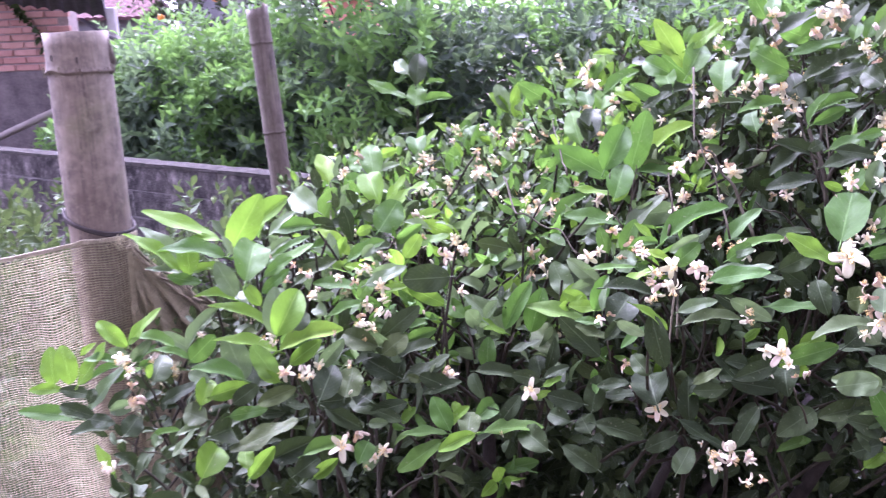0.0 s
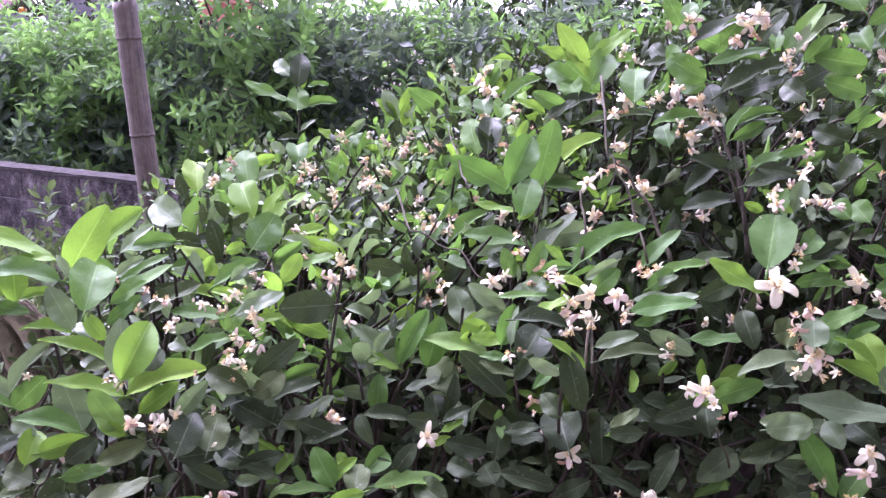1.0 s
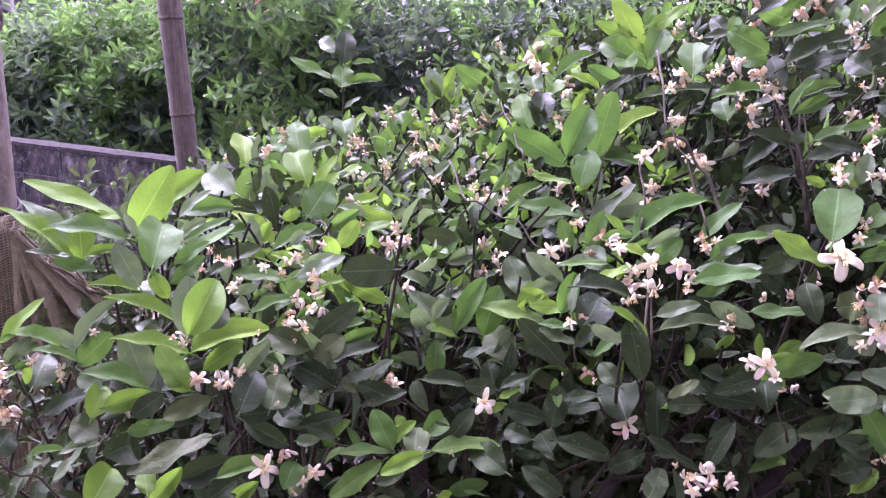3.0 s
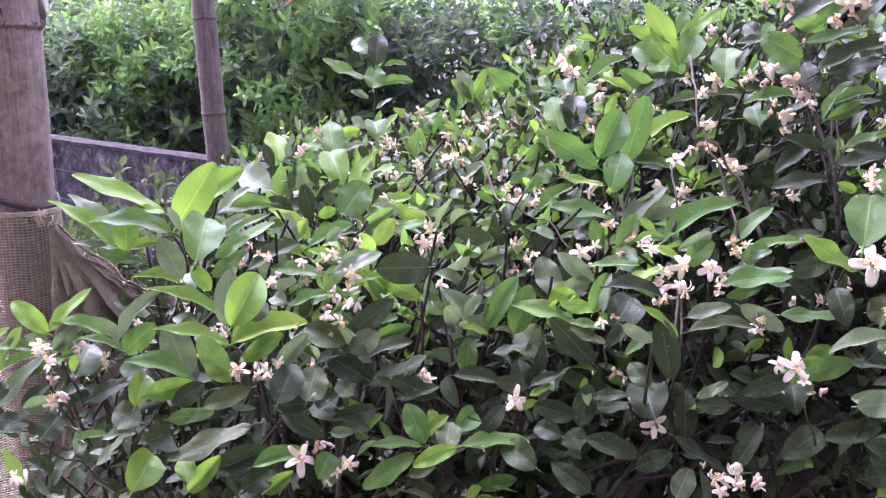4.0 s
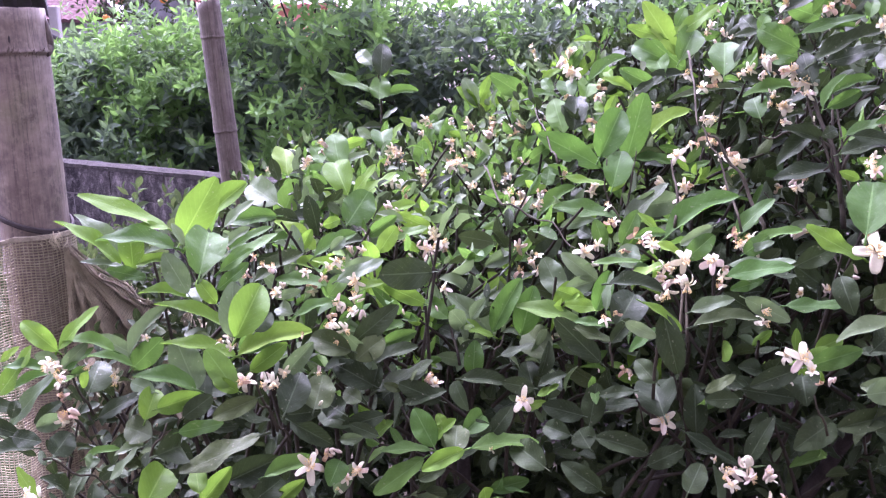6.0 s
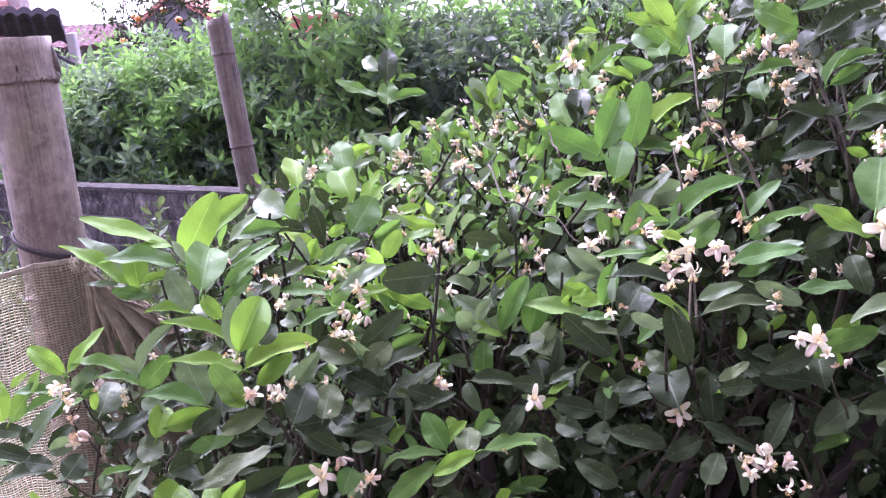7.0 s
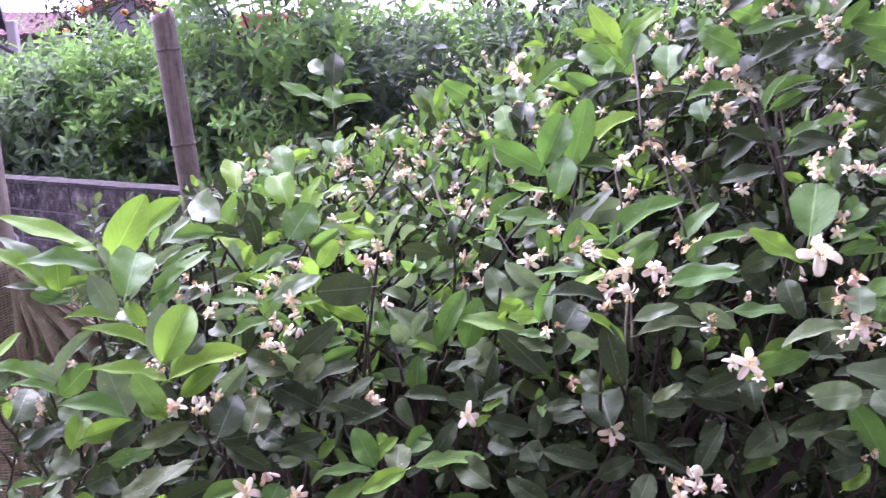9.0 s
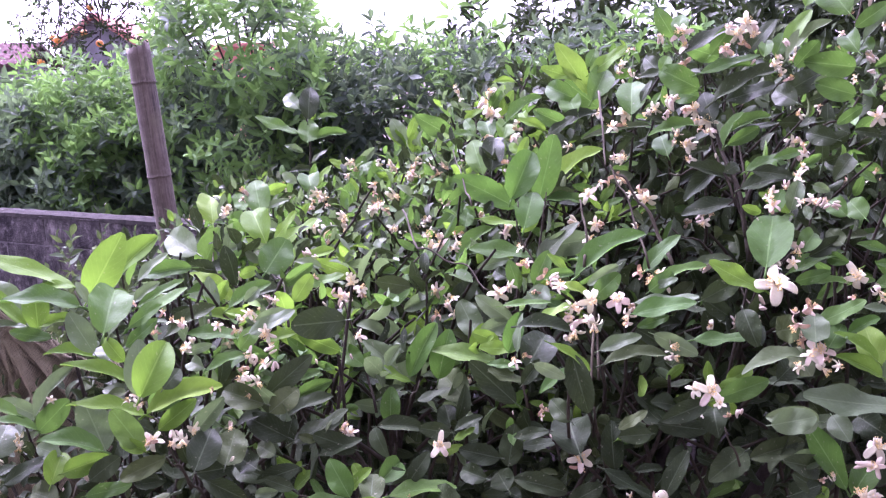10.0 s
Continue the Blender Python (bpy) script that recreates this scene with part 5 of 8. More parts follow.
leaf('m', (-0.132, 1.438, 1.280), (-0.148, 1.473, 1.299), (-0.34, -0.56, 0.75), 0.022)
leaf('m', (-0.158, 1.439, 1.254), (-0.133, 1.477, 1.269), (0.60, -0.61, 0.52), 0.028)
leaf('m', (-0.140, 1.359, 1.226), (-0.145, 1.388, 1.264), (0.02, -0.79, 0.61), 0.026)
leaf('p', (-0.169, 1.420, 1.249), (-0.122, 1.419, 1.261), (-0.05, -0.99, 0.13), 0.019)
leaf('p', (-0.096, 1.381, 1.289), (-0.062, 1.381, 1.300), (-0.21, -0.74, 0.64), 0.013)
leaf('m', (-0.039, 1.732, 1.259), (-0.047, 1.791, 1.298), (-0.13, -0.55, 0.82), 0.042)
leaf('p', (-0.062, 1.629, 1.294), (-0.086, 1.645, 1.311), (-0.33, -0.87, 0.36), 0.018)
leaf('y', (-0.039, 1.837, 1.257), (-0.003, 1.845, 1.301), (-0.47, -0.71, 0.51), 0.022)
leaf('y', (0.050, 2.024, 1.269), (-0.007, 2.034, 1.292), (0.19, -0.62, 0.76), 0.024)
leaf('m', (0.047, 1.972, 1.256), (0.067, 2.005, 1.300), (0.14, -0.82, 0.55), 0.031)
leaf('m', (0.076, 1.934, 1.267), (0.067, 1.974, 1.291), (-0.32, -0.55, 0.77), 0.035)
leaf('p', (0.055, 2.018, 1.282), (0.093, 2.023, 1.316), (0.00, -0.99, 0.14), 0.021)
leaf('m', (0.023, 1.680, 1.223), (0.029, 1.693, 1.281), (-0.03, -0.97, 0.22), 0.033)
leaf('y', (0.042, 1.723, 1.232), (0.033, 1.737, 1.286), (-0.07, -0.97, 0.23), 0.022)
leaf('p', (0.016, 1.768, 1.247), (0.006, 1.778, 1.286), (-0.06, -0.97, 0.23), 0.016)
leaf('m', (0.004, 1.418, 1.237), (-0.026, 1.436, 1.262), (-0.24, -0.91, 0.35), 0.024)
leaf('y', (0.016, 1.287, 1.220), (-0.003, 1.298, 1.260), (-0.06, -0.97, 0.23), 0.019)
leaf('y', (0.013, 1.334, 1.207), (0.035, 1.342, 1.249), (-0.63, -0.64, 0.44), 0.018)
leaf('y', (-0.053, 1.177, 1.239), (-0.003, 1.179, 1.264), (-0.38, -0.47, 0.80), 0.021)
leaf('m', (-0.059, 1.083, 1.242), (-0.026, 1.085, 1.264), (-0.05, -0.98, 0.18), 0.016)
leaf('y', (-0.046, 1.025, 1.237), (-0.027, 1.041, 1.261), (0.17, -0.87, 0.46), 0.019)
leaf('m', (-0.034, 1.061, 1.246), (0.008, 1.059, 1.254), (-0.19, -0.58, 0.79), 0.016)
leaf('y', (0.023, 1.155, 1.230), (-0.026, 1.164, 1.251), (-0.08, -0.97, 0.22), 0.021)
leaf('p', (-0.018, 1.138, 1.247), (-0.050, 1.144, 1.258), (0.16, -0.64, 0.75), 0.013)
leaf('y', (-0.121, 1.107, 1.223), (-0.166, 1.119, 1.258), (0.38, -0.62, 0.69), 0.022)
leaf('y', (-0.135, 1.083, 1.229), (-0.122, 1.086, 1.251), (0.04, -0.99, 0.16), 0.014)
leaf('m', (-0.199, 0.950, 1.241), (-0.144, 0.954, 1.277), (-0.44, -0.52, 0.73), 0.022)
leaf('m', (-0.203, 1.007, 1.247), (-0.156, 1.009, 1.273), (-0.39, -0.52, 0.76), 0.016)
leaf('m', (-0.170, 1.103, 1.234), (-0.129, 1.101, 1.240), (-0.14, -0.53, 0.83), 0.016)
leaf('o', (-0.137, 0.990, 1.242), (-0.168, 0.993, 1.243), (-0.08, -0.97, 0.25), 0.012)
leaf('m', (-0.115, 1.029, 1.233), (-0.072, 1.032, 1.260), (-0.43, -0.51, 0.74), 0.020)
leaf('o', (-0.171, 0.973, 1.223), (-0.124, 0.976, 1.253), (-0.40, -0.60, 0.69), 0.021)
leaf('y', (-0.111, 1.112, 1.249), (-0.091, 1.125, 1.255), (0.42, -0.84, 0.33), 0.014)
leaf('p', (-0.093, 1.172, 1.251), (-0.109, 1.177, 1.266), (-0.03, -0.96, 0.27), 0.011)
leaf('m', (-0.144, 1.182, 1.238), (-0.115, 1.185, 1.257), (-0.01, -0.99, 0.14), 0.015)
leaf('m', (-0.137, 1.194, 1.258), (-0.087, 1.188, 1.252), (0.05, -0.53, 0.85), 0.019)
leaf('y', (-0.085, 0.981, 1.233), (-0.113, 0.985, 1.242), (0.12, -0.72, 0.69), 0.011)
leaf('p', (-0.079, 0.940, 1.242), (-0.050, 0.939, 1.251), (-0.08, -0.97, 0.22), 0.012)
leaf('p', (-0.096, 1.010, 1.244), (-0.081, 1.022, 1.255), (0.32, -0.84, 0.44), 0.013)
leaf('g', (0.225, 1.166, 1.301), (0.151, 1.182, 1.343), (0.04, -0.91, 0.41), 0.033)
leaf('g', (0.201, 1.071, 1.326), (0.232, 1.097, 1.379), (-0.07, -0.88, 0.47), 0.036)
leaf('g', (0.238, 1.096, 1.320), (0.261, 1.111, 1.392), (-0.23, -0.93, 0.27), 0.033)
leaf('g', (0.204, 1.024, 1.300), (0.226, 1.070, 1.335), (-0.01, -0.60, 0.80), 0.032)
leaf('y', (0.275, 1.179, 1.323), (0.339, 1.186, 1.372), (-0.55, -0.38, 0.75), 0.030)
leaf('m', (0.250, 1.113, 1.316), (0.298, 1.109, 1.315), (-0.01, -0.51, 0.86), 0.018)
leaf('m', (0.224, 1.073, 1.258), (0.153, 1.082, 1.272), (0.10, -0.49, 0.86), 0.028)
leaf('m', (0.194, 1.164, 1.278), (0.144, 1.160, 1.244), (-0.47, -0.47, 0.74), 0.023)
leaf('p', (0.227, 1.026, 1.278), (0.280, 1.023, 1.284), (-0.08, -0.97, 0.21), 0.029)
leaf('o', (0.215, 1.013, 1.262), (0.262, 1.020, 1.305), (-0.57, -0.42, 0.70), 0.025)
leaf('m', (0.200, 0.918, 1.268), (0.230, 0.917, 1.274), (-0.15, -0.72, 0.68), 0.012)
leaf('g', (0.244, 0.960, 1.258), (0.316, 0.966, 1.304), (-0.50, -0.29, 0.81), 0.032)
leaf('m', (0.196, 1.020, 1.235), (0.187, 1.028, 1.265), (-0.23, -0.96, 0.18), 0.017)
leaf('m', (0.204, 0.980, 1.248), (0.222, 0.987, 1.282), (-0.23, -0.93, 0.30), 0.019)
leaf('y', (0.232, 0.947, 1.265), (0.213, 0.953, 1.286), (0.38, -0.73, 0.57), 0.011)
leaf('m', (0.088, 1.122, 1.242), (0.039, 1.116, 1.198), (-0.50, -0.58, 0.64), 0.025)
leaf('m', (0.128, 1.226, 1.231), (0.071, 1.228, 1.218), (-0.20, -0.43, 0.88), 0.022)
leaf('p', (0.091, 1.328, 1.223), (0.054, 1.297, 1.203), (0.38, -0.77, 0.51), 0.029)
leaf('p', (0.027, 1.404, 1.182), (0.114, 1.419, 1.274), (-0.61, -0.46, 0.65), 0.026)
leaf('p', (0.102, 1.428, 1.196), (0.052, 1.441, 1.236), (-0.10, -0.98, 0.19), 0.033)
leaf('p', (0.109, 1.087, 1.219), (0.074, 1.086, 1.202), (-0.10, -0.96, 0.26), 0.018)
leaf('o', (0.125, 1.062, 1.211), (0.158, 1.074, 1.234), (0.05, -0.91, 0.42), 0.023)
leaf('y', (0.118, 1.087, 1.212), (0.141, 1.091, 1.240), (-0.68, -0.38, 0.62), 0.012)
leaf('p', (0.199, 1.084, 1.254), (0.161, 1.086, 1.246), (-0.14, -0.81, 0.57), 0.015)
leaf('o', (0.186, 1.039, 1.243), (0.175, 1.060, 1.248), (-0.73, -0.48, 0.48), 0.016)
leaf('m', (0.140, 1.279, 1.231), (0.095, 1.281, 1.223), (-0.18, -0.43, 0.88), 0.017)
leaf('m', (0.145, 1.330, 1.253), (0.186, 1.335, 1.285), (-0.39, -0.71, 0.59), 0.020)
leaf('m', (0.131, 1.346, 1.247), (0.181, 1.344, 1.257), (-0.19, -0.47, 0.86), 0.019)
leaf('m', (0.143, 1.497, 1.224), (0.142, 1.508, 1.272), (-0.13, -0.97, 0.23), 0.025)
leaf('p', (0.136, 1.731, 1.232), (0.164, 1.744, 1.299), (-0.07, -0.97, 0.23), 0.038)
leaf('y', (0.135, 1.785, 1.246), (0.140, 1.829, 1.282), (-0.07, -0.62, 0.78), 0.031)
leaf('m', (0.173, 1.609, 1.259), (0.160, 1.651, 1.282), (-0.49, -0.52, 0.70), 0.037)
leaf('y', (0.086, 1.857, 1.278), (0.133, 1.850, 1.262), (-0.12, -0.99, 0.12), 0.019)
leaf('m', (0.069, 1.842, 1.260), (0.101, 1.893, 1.288), (0.45, -0.63, 0.64), 0.036)
leaf('m', (0.166, 1.486, 1.267), (0.176, 1.494, 1.306), (-0.12, -0.96, 0.24), 0.020)
leaf('m', (0.165, 1.451, 1.290), (0.214, 1.453, 1.313), (-0.25, -0.78, 0.57), 0.021)
leaf('m', (0.161, 1.340, 1.284), (0.199, 1.343, 1.311), (-0.07, -0.98, 0.21), 0.020)
leaf('m', (0.159, 1.376, 1.266), (0.173, 1.381, 1.293), (-0.61, -0.66, 0.44), 0.012)
leaf('m', (0.215, 1.788, 1.292), (0.186, 1.823, 1.325), (-0.45, -0.78, 0.44), 0.031)
leaf('y', (0.207, 1.730, 1.311), (0.212, 1.764, 1.360), (-0.13, -0.80, 0.58), 0.032)
leaf('m', (0.202, 1.600, 1.309), (0.220, 1.647, 1.343), (0.08, -0.60, 0.80), 0.031)
leaf('m', (0.216, 1.353, 1.323), (0.209, 1.401, 1.371), (-0.32, -0.69, 0.64), 0.036)
leaf('o', (0.221, 1.306, 1.332), (0.233, 1.347, 1.379), (-0.13, -0.72, 0.68), 0.033)
leaf('y', (0.234, 1.184, 1.362), (0.247, 1.189, 1.386), (-0.16, -0.95, 0.27), 0.012)
leaf('y', (0.241, 1.229, 1.362), (0.235, 1.245, 1.375), (-0.51, -0.65, 0.57), 0.012)
leaf('o', (0.184, 1.158, 1.297), (0.195, 1.161, 1.312), (-0.13, -0.96, 0.26), 0.011)
leaf('m', (0.196, 1.192, 1.288), (0.166, 1.198, 1.300), (-0.12, -0.99, 0.12), 0.014)
leaf('y', (0.169, 1.105, 1.300), (0.217, 1.099, 1.290), (0.11, -0.52, 0.85), 0.014)
leaf('m', (0.168, 1.218, 1.272), (0.177, 1.245, 1.290), (0.02, -0.54, 0.84), 0.019)
leaf('o', (0.246, 1.120, 1.320), (0.287, 1.118, 1.323), (-0.07, -0.99, 0.15), 0.018)
leaf('y', (0.207, 1.054, 1.291), (0.228, 1.056, 1.303), (-0.10, -0.96, 0.26), 0.010)
leaf('m', (0.322, 1.159, 1.319), (0.296, 1.162, 1.325), (-0.11, -0.99, 0.08), 0.011)
leaf('m', (0.314, 1.142, 1.308), (0.281, 1.146, 1.315), (0.05, -0.76, 0.65), 0.013)
leaf('m', (0.341, 1.194, 1.299), (0.361, 1.197, 1.319), (-0.17, -0.93, 0.31), 0.012)
leaf('y', (0.403, 1.159, 1.291), (0.341, 1.161, 1.280), (-0.17, -0.43, 0.89), 0.017)
leaf('m', (0.367, 1.180, 1.287), (0.411, 1.179, 1.297), (-0.17, -0.73, 0.66), 0.017)
leaf('m', (0.338, 1.185, 1.290), (0.369, 1.186, 1.303), (-0.28, -0.68, 0.68), 0.013)
leaf('p', (0.268, 0.899, 1.281), (0.238, 0.898, 1.265), (-0.14, -0.93, 0.34), 0.013)
leaf('m', (0.238, 0.880, 1.256), (0.267, 0.893, 1.274), (0.05, -0.85, 0.53), 0.019)
leaf('y', (0.236, 0.890, 1.256), (0.209, 0.895, 1.270), (0.26, -0.62, 0.75), 0.012)
leaf('m', (0.320, 0.972, 1.255), (0.360, 0.977, 1.293), (-0.58, -0.45, 0.68), 0.021)
leaf('o', (0.452, 1.079, 1.349), (0.404, 1.075, 1.314), (-0.43, -0.61, 0.67), 0.023)
leaf('o', (0.420, 1.190, 1.304), (0.469, 1.192, 1.332), (-0.32, -0.71, 0.63), 0.021)
leaf('o', (0.456, 1.045, 1.310), (0.391, 1.048, 1.302), (-0.13, -0.50, 0.86), 0.025)
leaf('o', (0.455, 1.063, 1.336), (0.409, 1.071, 1.355), (0.07, -0.84, 0.53), 0.019)
leaf('o', (0.453, 1.041, 1.354), (0.431, 1.025, 1.349), (0.44, -0.75, 0.50), 0.015)
leaf('o', (0.437, 0.997, 1.333), (0.492, 0.996, 1.347), (-0.21, -0.55, 0.81), 0.021)
leaf('m', (0.449, 1.011, 1.350), (0.504, 1.012, 1.370), (-0.32, -0.36, 0.87), 0.020)
leaf('m', (0.420, 1.158, 1.284), (0.461, 1.185, 1.305), (0.21, -0.77, 0.61), 0.026)
leaf('m', (0.429, 1.091, 1.398), (0.369, 1.094, 1.391), (-0.13, -0.52, 0.84), 0.022)
leaf('m', (0.406, 1.130, 1.359), (0.410, 1.167, 1.383), (-0.50, -0.44, 0.75), 0.029)
leaf('m', (0.387, 1.264, 1.382), (0.337, 1.266, 1.377), (-0.12, -0.60, 0.79), 0.019)
leaf('o', (0.380, 1.214, 1.349), (0.408, 1.217, 1.372), (-0.55, -0.44, 0.71), 0.014)
leaf('o', (0.397, 1.213, 1.330), (0.421, 1.217, 1.358), (-0.20, -0.92, 0.33), 0.015)
leaf('m', (0.429, 1.026, 1.378), (0.452, 1.033, 1.415), (-0.81, -0.20, 0.55), 0.015)
leaf('o', (0.409, 1.082, 1.363), (0.437, 1.081, 1.371), (-0.22, -0.63, 0.75), 0.011)
leaf('o', (0.443, 1.049, 1.392), (0.500, 1.045, 1.397), (-0.11, -0.52, 0.85), 0.013)
leaf('m', (0.439, 1.037, 1.377), (0.478, 1.038, 1.395), (-0.10, -0.96, 0.27), 0.016)
leaf('m', (0.445, 0.946, 1.315), (0.468, 0.968, 1.333), (-0.02, -0.61, 0.79), 0.017)
leaf('m', (0.417, 0.898, 1.269), (0.457, 0.964, 1.313), (-0.22, -0.44, 0.87), 0.045)
leaf('y', (0.420, 0.907, 1.244), (0.366, 0.918, 1.273), (0.21, -0.72, 0.66), 0.024)
leaf('y', (0.462, 1.001, 1.305), (0.442, 1.004, 1.313), (-0.16, -0.99, 0.02), 0.011)
leaf('o', (0.363, 0.923, 1.234), (0.404, 0.924, 1.252), (-0.15, -0.91, 0.39), 0.021)
leaf('m', (0.295, 0.887, 1.257), (0.323, 0.902, 1.269), (0.17, -0.80, 0.57), 0.017)
leaf('m', (0.317, 0.929, 1.255), (0.369, 0.928, 1.271), (-0.29, -0.31, 0.91), 0.015)
leaf('p', (0.302, 0.893, 1.259), (0.325, 0.892, 1.266), (-0.21, -0.69, 0.70), 0.009)
leaf('g', (0.268, 0.856, 1.245), (0.328, 0.853, 1.254), (-0.16, -0.50, 0.85), 0.023)
leaf('p', (0.279, 0.880, 1.248), (0.339, 0.875, 1.250), (-0.05, -0.38, 0.92), 0.018)
leaf('o', (0.373, 0.975, 1.252), (0.417, 0.975, 1.266), (-0.30, -0.30, 0.91), 0.016)
leaf('y', (0.378, 1.363, 1.429), (0.335, 1.384, 1.505), (0.13, -0.93, 0.33), 0.034)
leaf('m', (0.361, 1.295, 1.423), (0.398, 1.340, 1.469), (0.06, -0.73, 0.68), 0.036)
leaf('y', (0.369, 1.327, 1.460), (0.423, 1.330, 1.494), (-0.36, -0.67, 0.65), 0.024)
leaf('m', (0.371, 1.348, 1.468), (0.388, 1.363, 1.494), (-0.04, -0.85, 0.53), 0.018)
leaf('m', (0.393, 1.368, 1.409), (0.346, 1.382, 1.450), (-0.28, -0.96, -0.00), 0.031)
leaf('m', (0.369, 1.155, 1.409), (0.389, 1.211, 1.451), (-0.23, -0.53, 0.82), 0.039)
leaf('o', (0.384, 1.163, 1.424), (0.398, 1.167, 1.449), (-0.67, -0.57, 0.48), 0.011)
leaf('o', (0.398, 1.135, 1.457), (0.388, 1.163, 1.477), (-0.70, -0.58, 0.42), 0.020)
leaf('m', (0.382, 1.093, 1.460), (0.400, 1.114, 1.478), (0.05, -0.68, 0.73), 0.015)
leaf('m', (0.420, 1.073, 1.439), (0.382, 1.098, 1.463), (-0.52, -0.85, 0.08), 0.030)
leaf('o', (0.406, 1.129, 1.458), (0.368, 1.131, 1.455), (-0.09, -0.59, 0.80), 0.014)
leaf('m', (0.429, 1.093, 1.429), (0.404, 1.126, 1.439), (-0.76, -0.64, 0.14), 0.027)
leaf('m', (0.457, 1.106, 1.473), (0.423, 1.119, 1.487), (-0.37, -0.93, -0.04), 0.023)
leaf('m', (0.439, 1.086, 1.476), (0.467, 1.091, 1.508), (-0.19, -0.93, 0.32), 0.020)
leaf('o', (0.408, 1.091, 1.479), (0.479, 1.094, 1.513), (-0.37, -0.47, 0.80), 0.023)
leaf('m', (0.420, 1.069, 1.456), (0.490, 1.068, 1.475), (-0.23, -0.52, 0.83), 0.019)
leaf('m', (0.440, 1.072, 1.458), (0.486, 1.069, 1.464), (-0.12, -0.57, 0.81), 0.012)
leaf('o', (0.431, 1.059, 1.424), (0.509, 1.062, 1.464), (-0.41, -0.40, 0.82), 0.027)
leaf('o', (0.457, 1.083, 1.424), (0.516, 1.082, 1.439), (-0.18, -0.73, 0.65), 0.023)
leaf('o', (0.481, 1.080, 1.477), (0.516, 1.086, 1.514), (-0.45, -0.72, 0.53), 0.019)
leaf('m', (0.506, 1.065, 1.471), (0.530, 1.089, 1.499), (-0.14, -0.68, 0.72), 0.020)
leaf('m', (0.489, 1.058, 1.471), (0.504, 1.081, 1.492), (-0.24, -0.56, 0.79), 0.016)
leaf('m', (0.414, 1.136, 1.498), (0.396, 1.146, 1.533), (-0.43, -0.90, 0.02), 0.021)
leaf('m', (0.402, 1.091, 1.497), (0.417, 1.120, 1.525), (-0.23, -0.62, 0.75), 0.020)
leaf('m', (0.448, 1.046, 1.392), (0.493, 1.046, 1.410), (-0.31, -0.50, 0.81), 0.018)
leaf('o', (0.417, 1.224, 1.390), (0.327, 1.229, 1.379), (-0.13, -0.53, 0.84), 0.016)
leaf('o', (0.359, 1.278, 1.407), (0.300, 1.278, 1.386), (-0.28, -0.54, 0.79), 0.024)
leaf('o', (0.409, 1.113, 1.396), (0.367, 1.121, 1.415), (0.03, -0.90, 0.44), 0.017)
leaf('o', (0.427, 1.050, 1.403), (0.428, 1.082, 1.435), (-0.54, -0.59, 0.60), 0.024)
leaf('m', (0.383, 1.125, 1.404), (0.395, 1.131, 1.436), (-0.87, -0.32, 0.37), 0.013)
leaf('p', (0.165, 2.015, 1.316), (0.132, 2.031, 1.376), (-0.17, -0.97, 0.18), 0.034)
leaf('y', (0.159, 2.015, 1.314), (0.118, 2.029, 1.359), (0.03, -0.95, 0.32), 0.024)
leaf('y', (0.163, 1.978, 1.335), (0.185, 1.987, 1.383), (-0.05, -0.98, 0.22), 0.020)
leaf('y', (0.172, 1.976, 1.305), (0.178, 1.987, 1.357), (-0.10, -0.97, 0.23), 0.026)
leaf('y', (0.174, 1.876, 1.319), (0.225, 1.882, 1.363), (-0.38, -0.75, 0.54), 0.026)
leaf('y', (0.192, 1.915, 1.322), (0.192, 1.953, 1.348), (-0.19, -0.56, 0.81), 0.026)
leaf('m', (0.249, 1.787, 1.338), (0.164, 1.805, 1.389), (-0.03, -0.95, 0.30), 0.038)
leaf('y', (0.234, 1.638, 1.389), (0.271, 1.639, 1.406), (-0.25, -0.77, 0.59), 0.015)
leaf('m', (0.243, 1.593, 1.369), (0.232, 1.625, 1.389), (-0.57, -0.57, 0.60), 0.021)
leaf('m', (0.204, 1.574, 1.370), (0.245, 1.570, 1.365), (0.02, -0.66, 0.75), 0.015)
leaf('m', (0.255, 1.490, 1.361), (0.253, 1.538, 1.393), (-0.36, -0.53, 0.77), 0.033)
leaf('m', (0.267, 1.565, 1.406), (0.288, 1.571, 1.437), (-0.08, -0.97, 0.23), 0.020)
leaf('y', (0.279, 1.551, 1.394), (0.306, 1.559, 1.436), (-0.10, -0.97, 0.24), 0.019)
leaf('m', (0.258, 1.378, 1.394), (0.309, 1.383, 1.433), (-0.50, -0.47, 0.72), 0.025)
leaf('m', (0.253, 1.386, 1.369), (0.269, 1.423, 1.395), (0.05, -0.59, 0.81), 0.032)
leaf('o', (0.237, 1.343, 1.348), (0.240, 1.376, 1.377), (-0.23, -0.63, 0.74), 0.023)
leaf('y', (0.271, 1.299, 1.399), (0.267, 1.320, 1.412), (-0.57, -0.50, 0.65), 0.014)
leaf('m', (0.280, 1.345, 1.396), (0.265, 1.354, 1.406), (-0.46, -0.87, 0.18), 0.011)
leaf('y', (0.290, 1.274, 1.387), (0.253, 1.281, 1.404), (0.16, -0.76, 0.63), 0.016)
leaf('m', (0.322, 1.269, 1.390), (0.275, 1.278, 1.414), (-0.19, -0.98, 0.00), 0.023)
leaf('o', (0.290, 1.257, 1.383), (0.326, 1.259, 1.404), (-0.35, -0.67, 0.66), 0.016)
leaf('y', (0.360, 1.365, 1.453), (0.308, 1.372, 1.469), (0.04, -0.85, 0.53), 0.021)
leaf('m', (0.342, 1.315, 1.426), (0.308, 1.348, 1.446), (-0.62, -0.76, 0.20), 0.030)
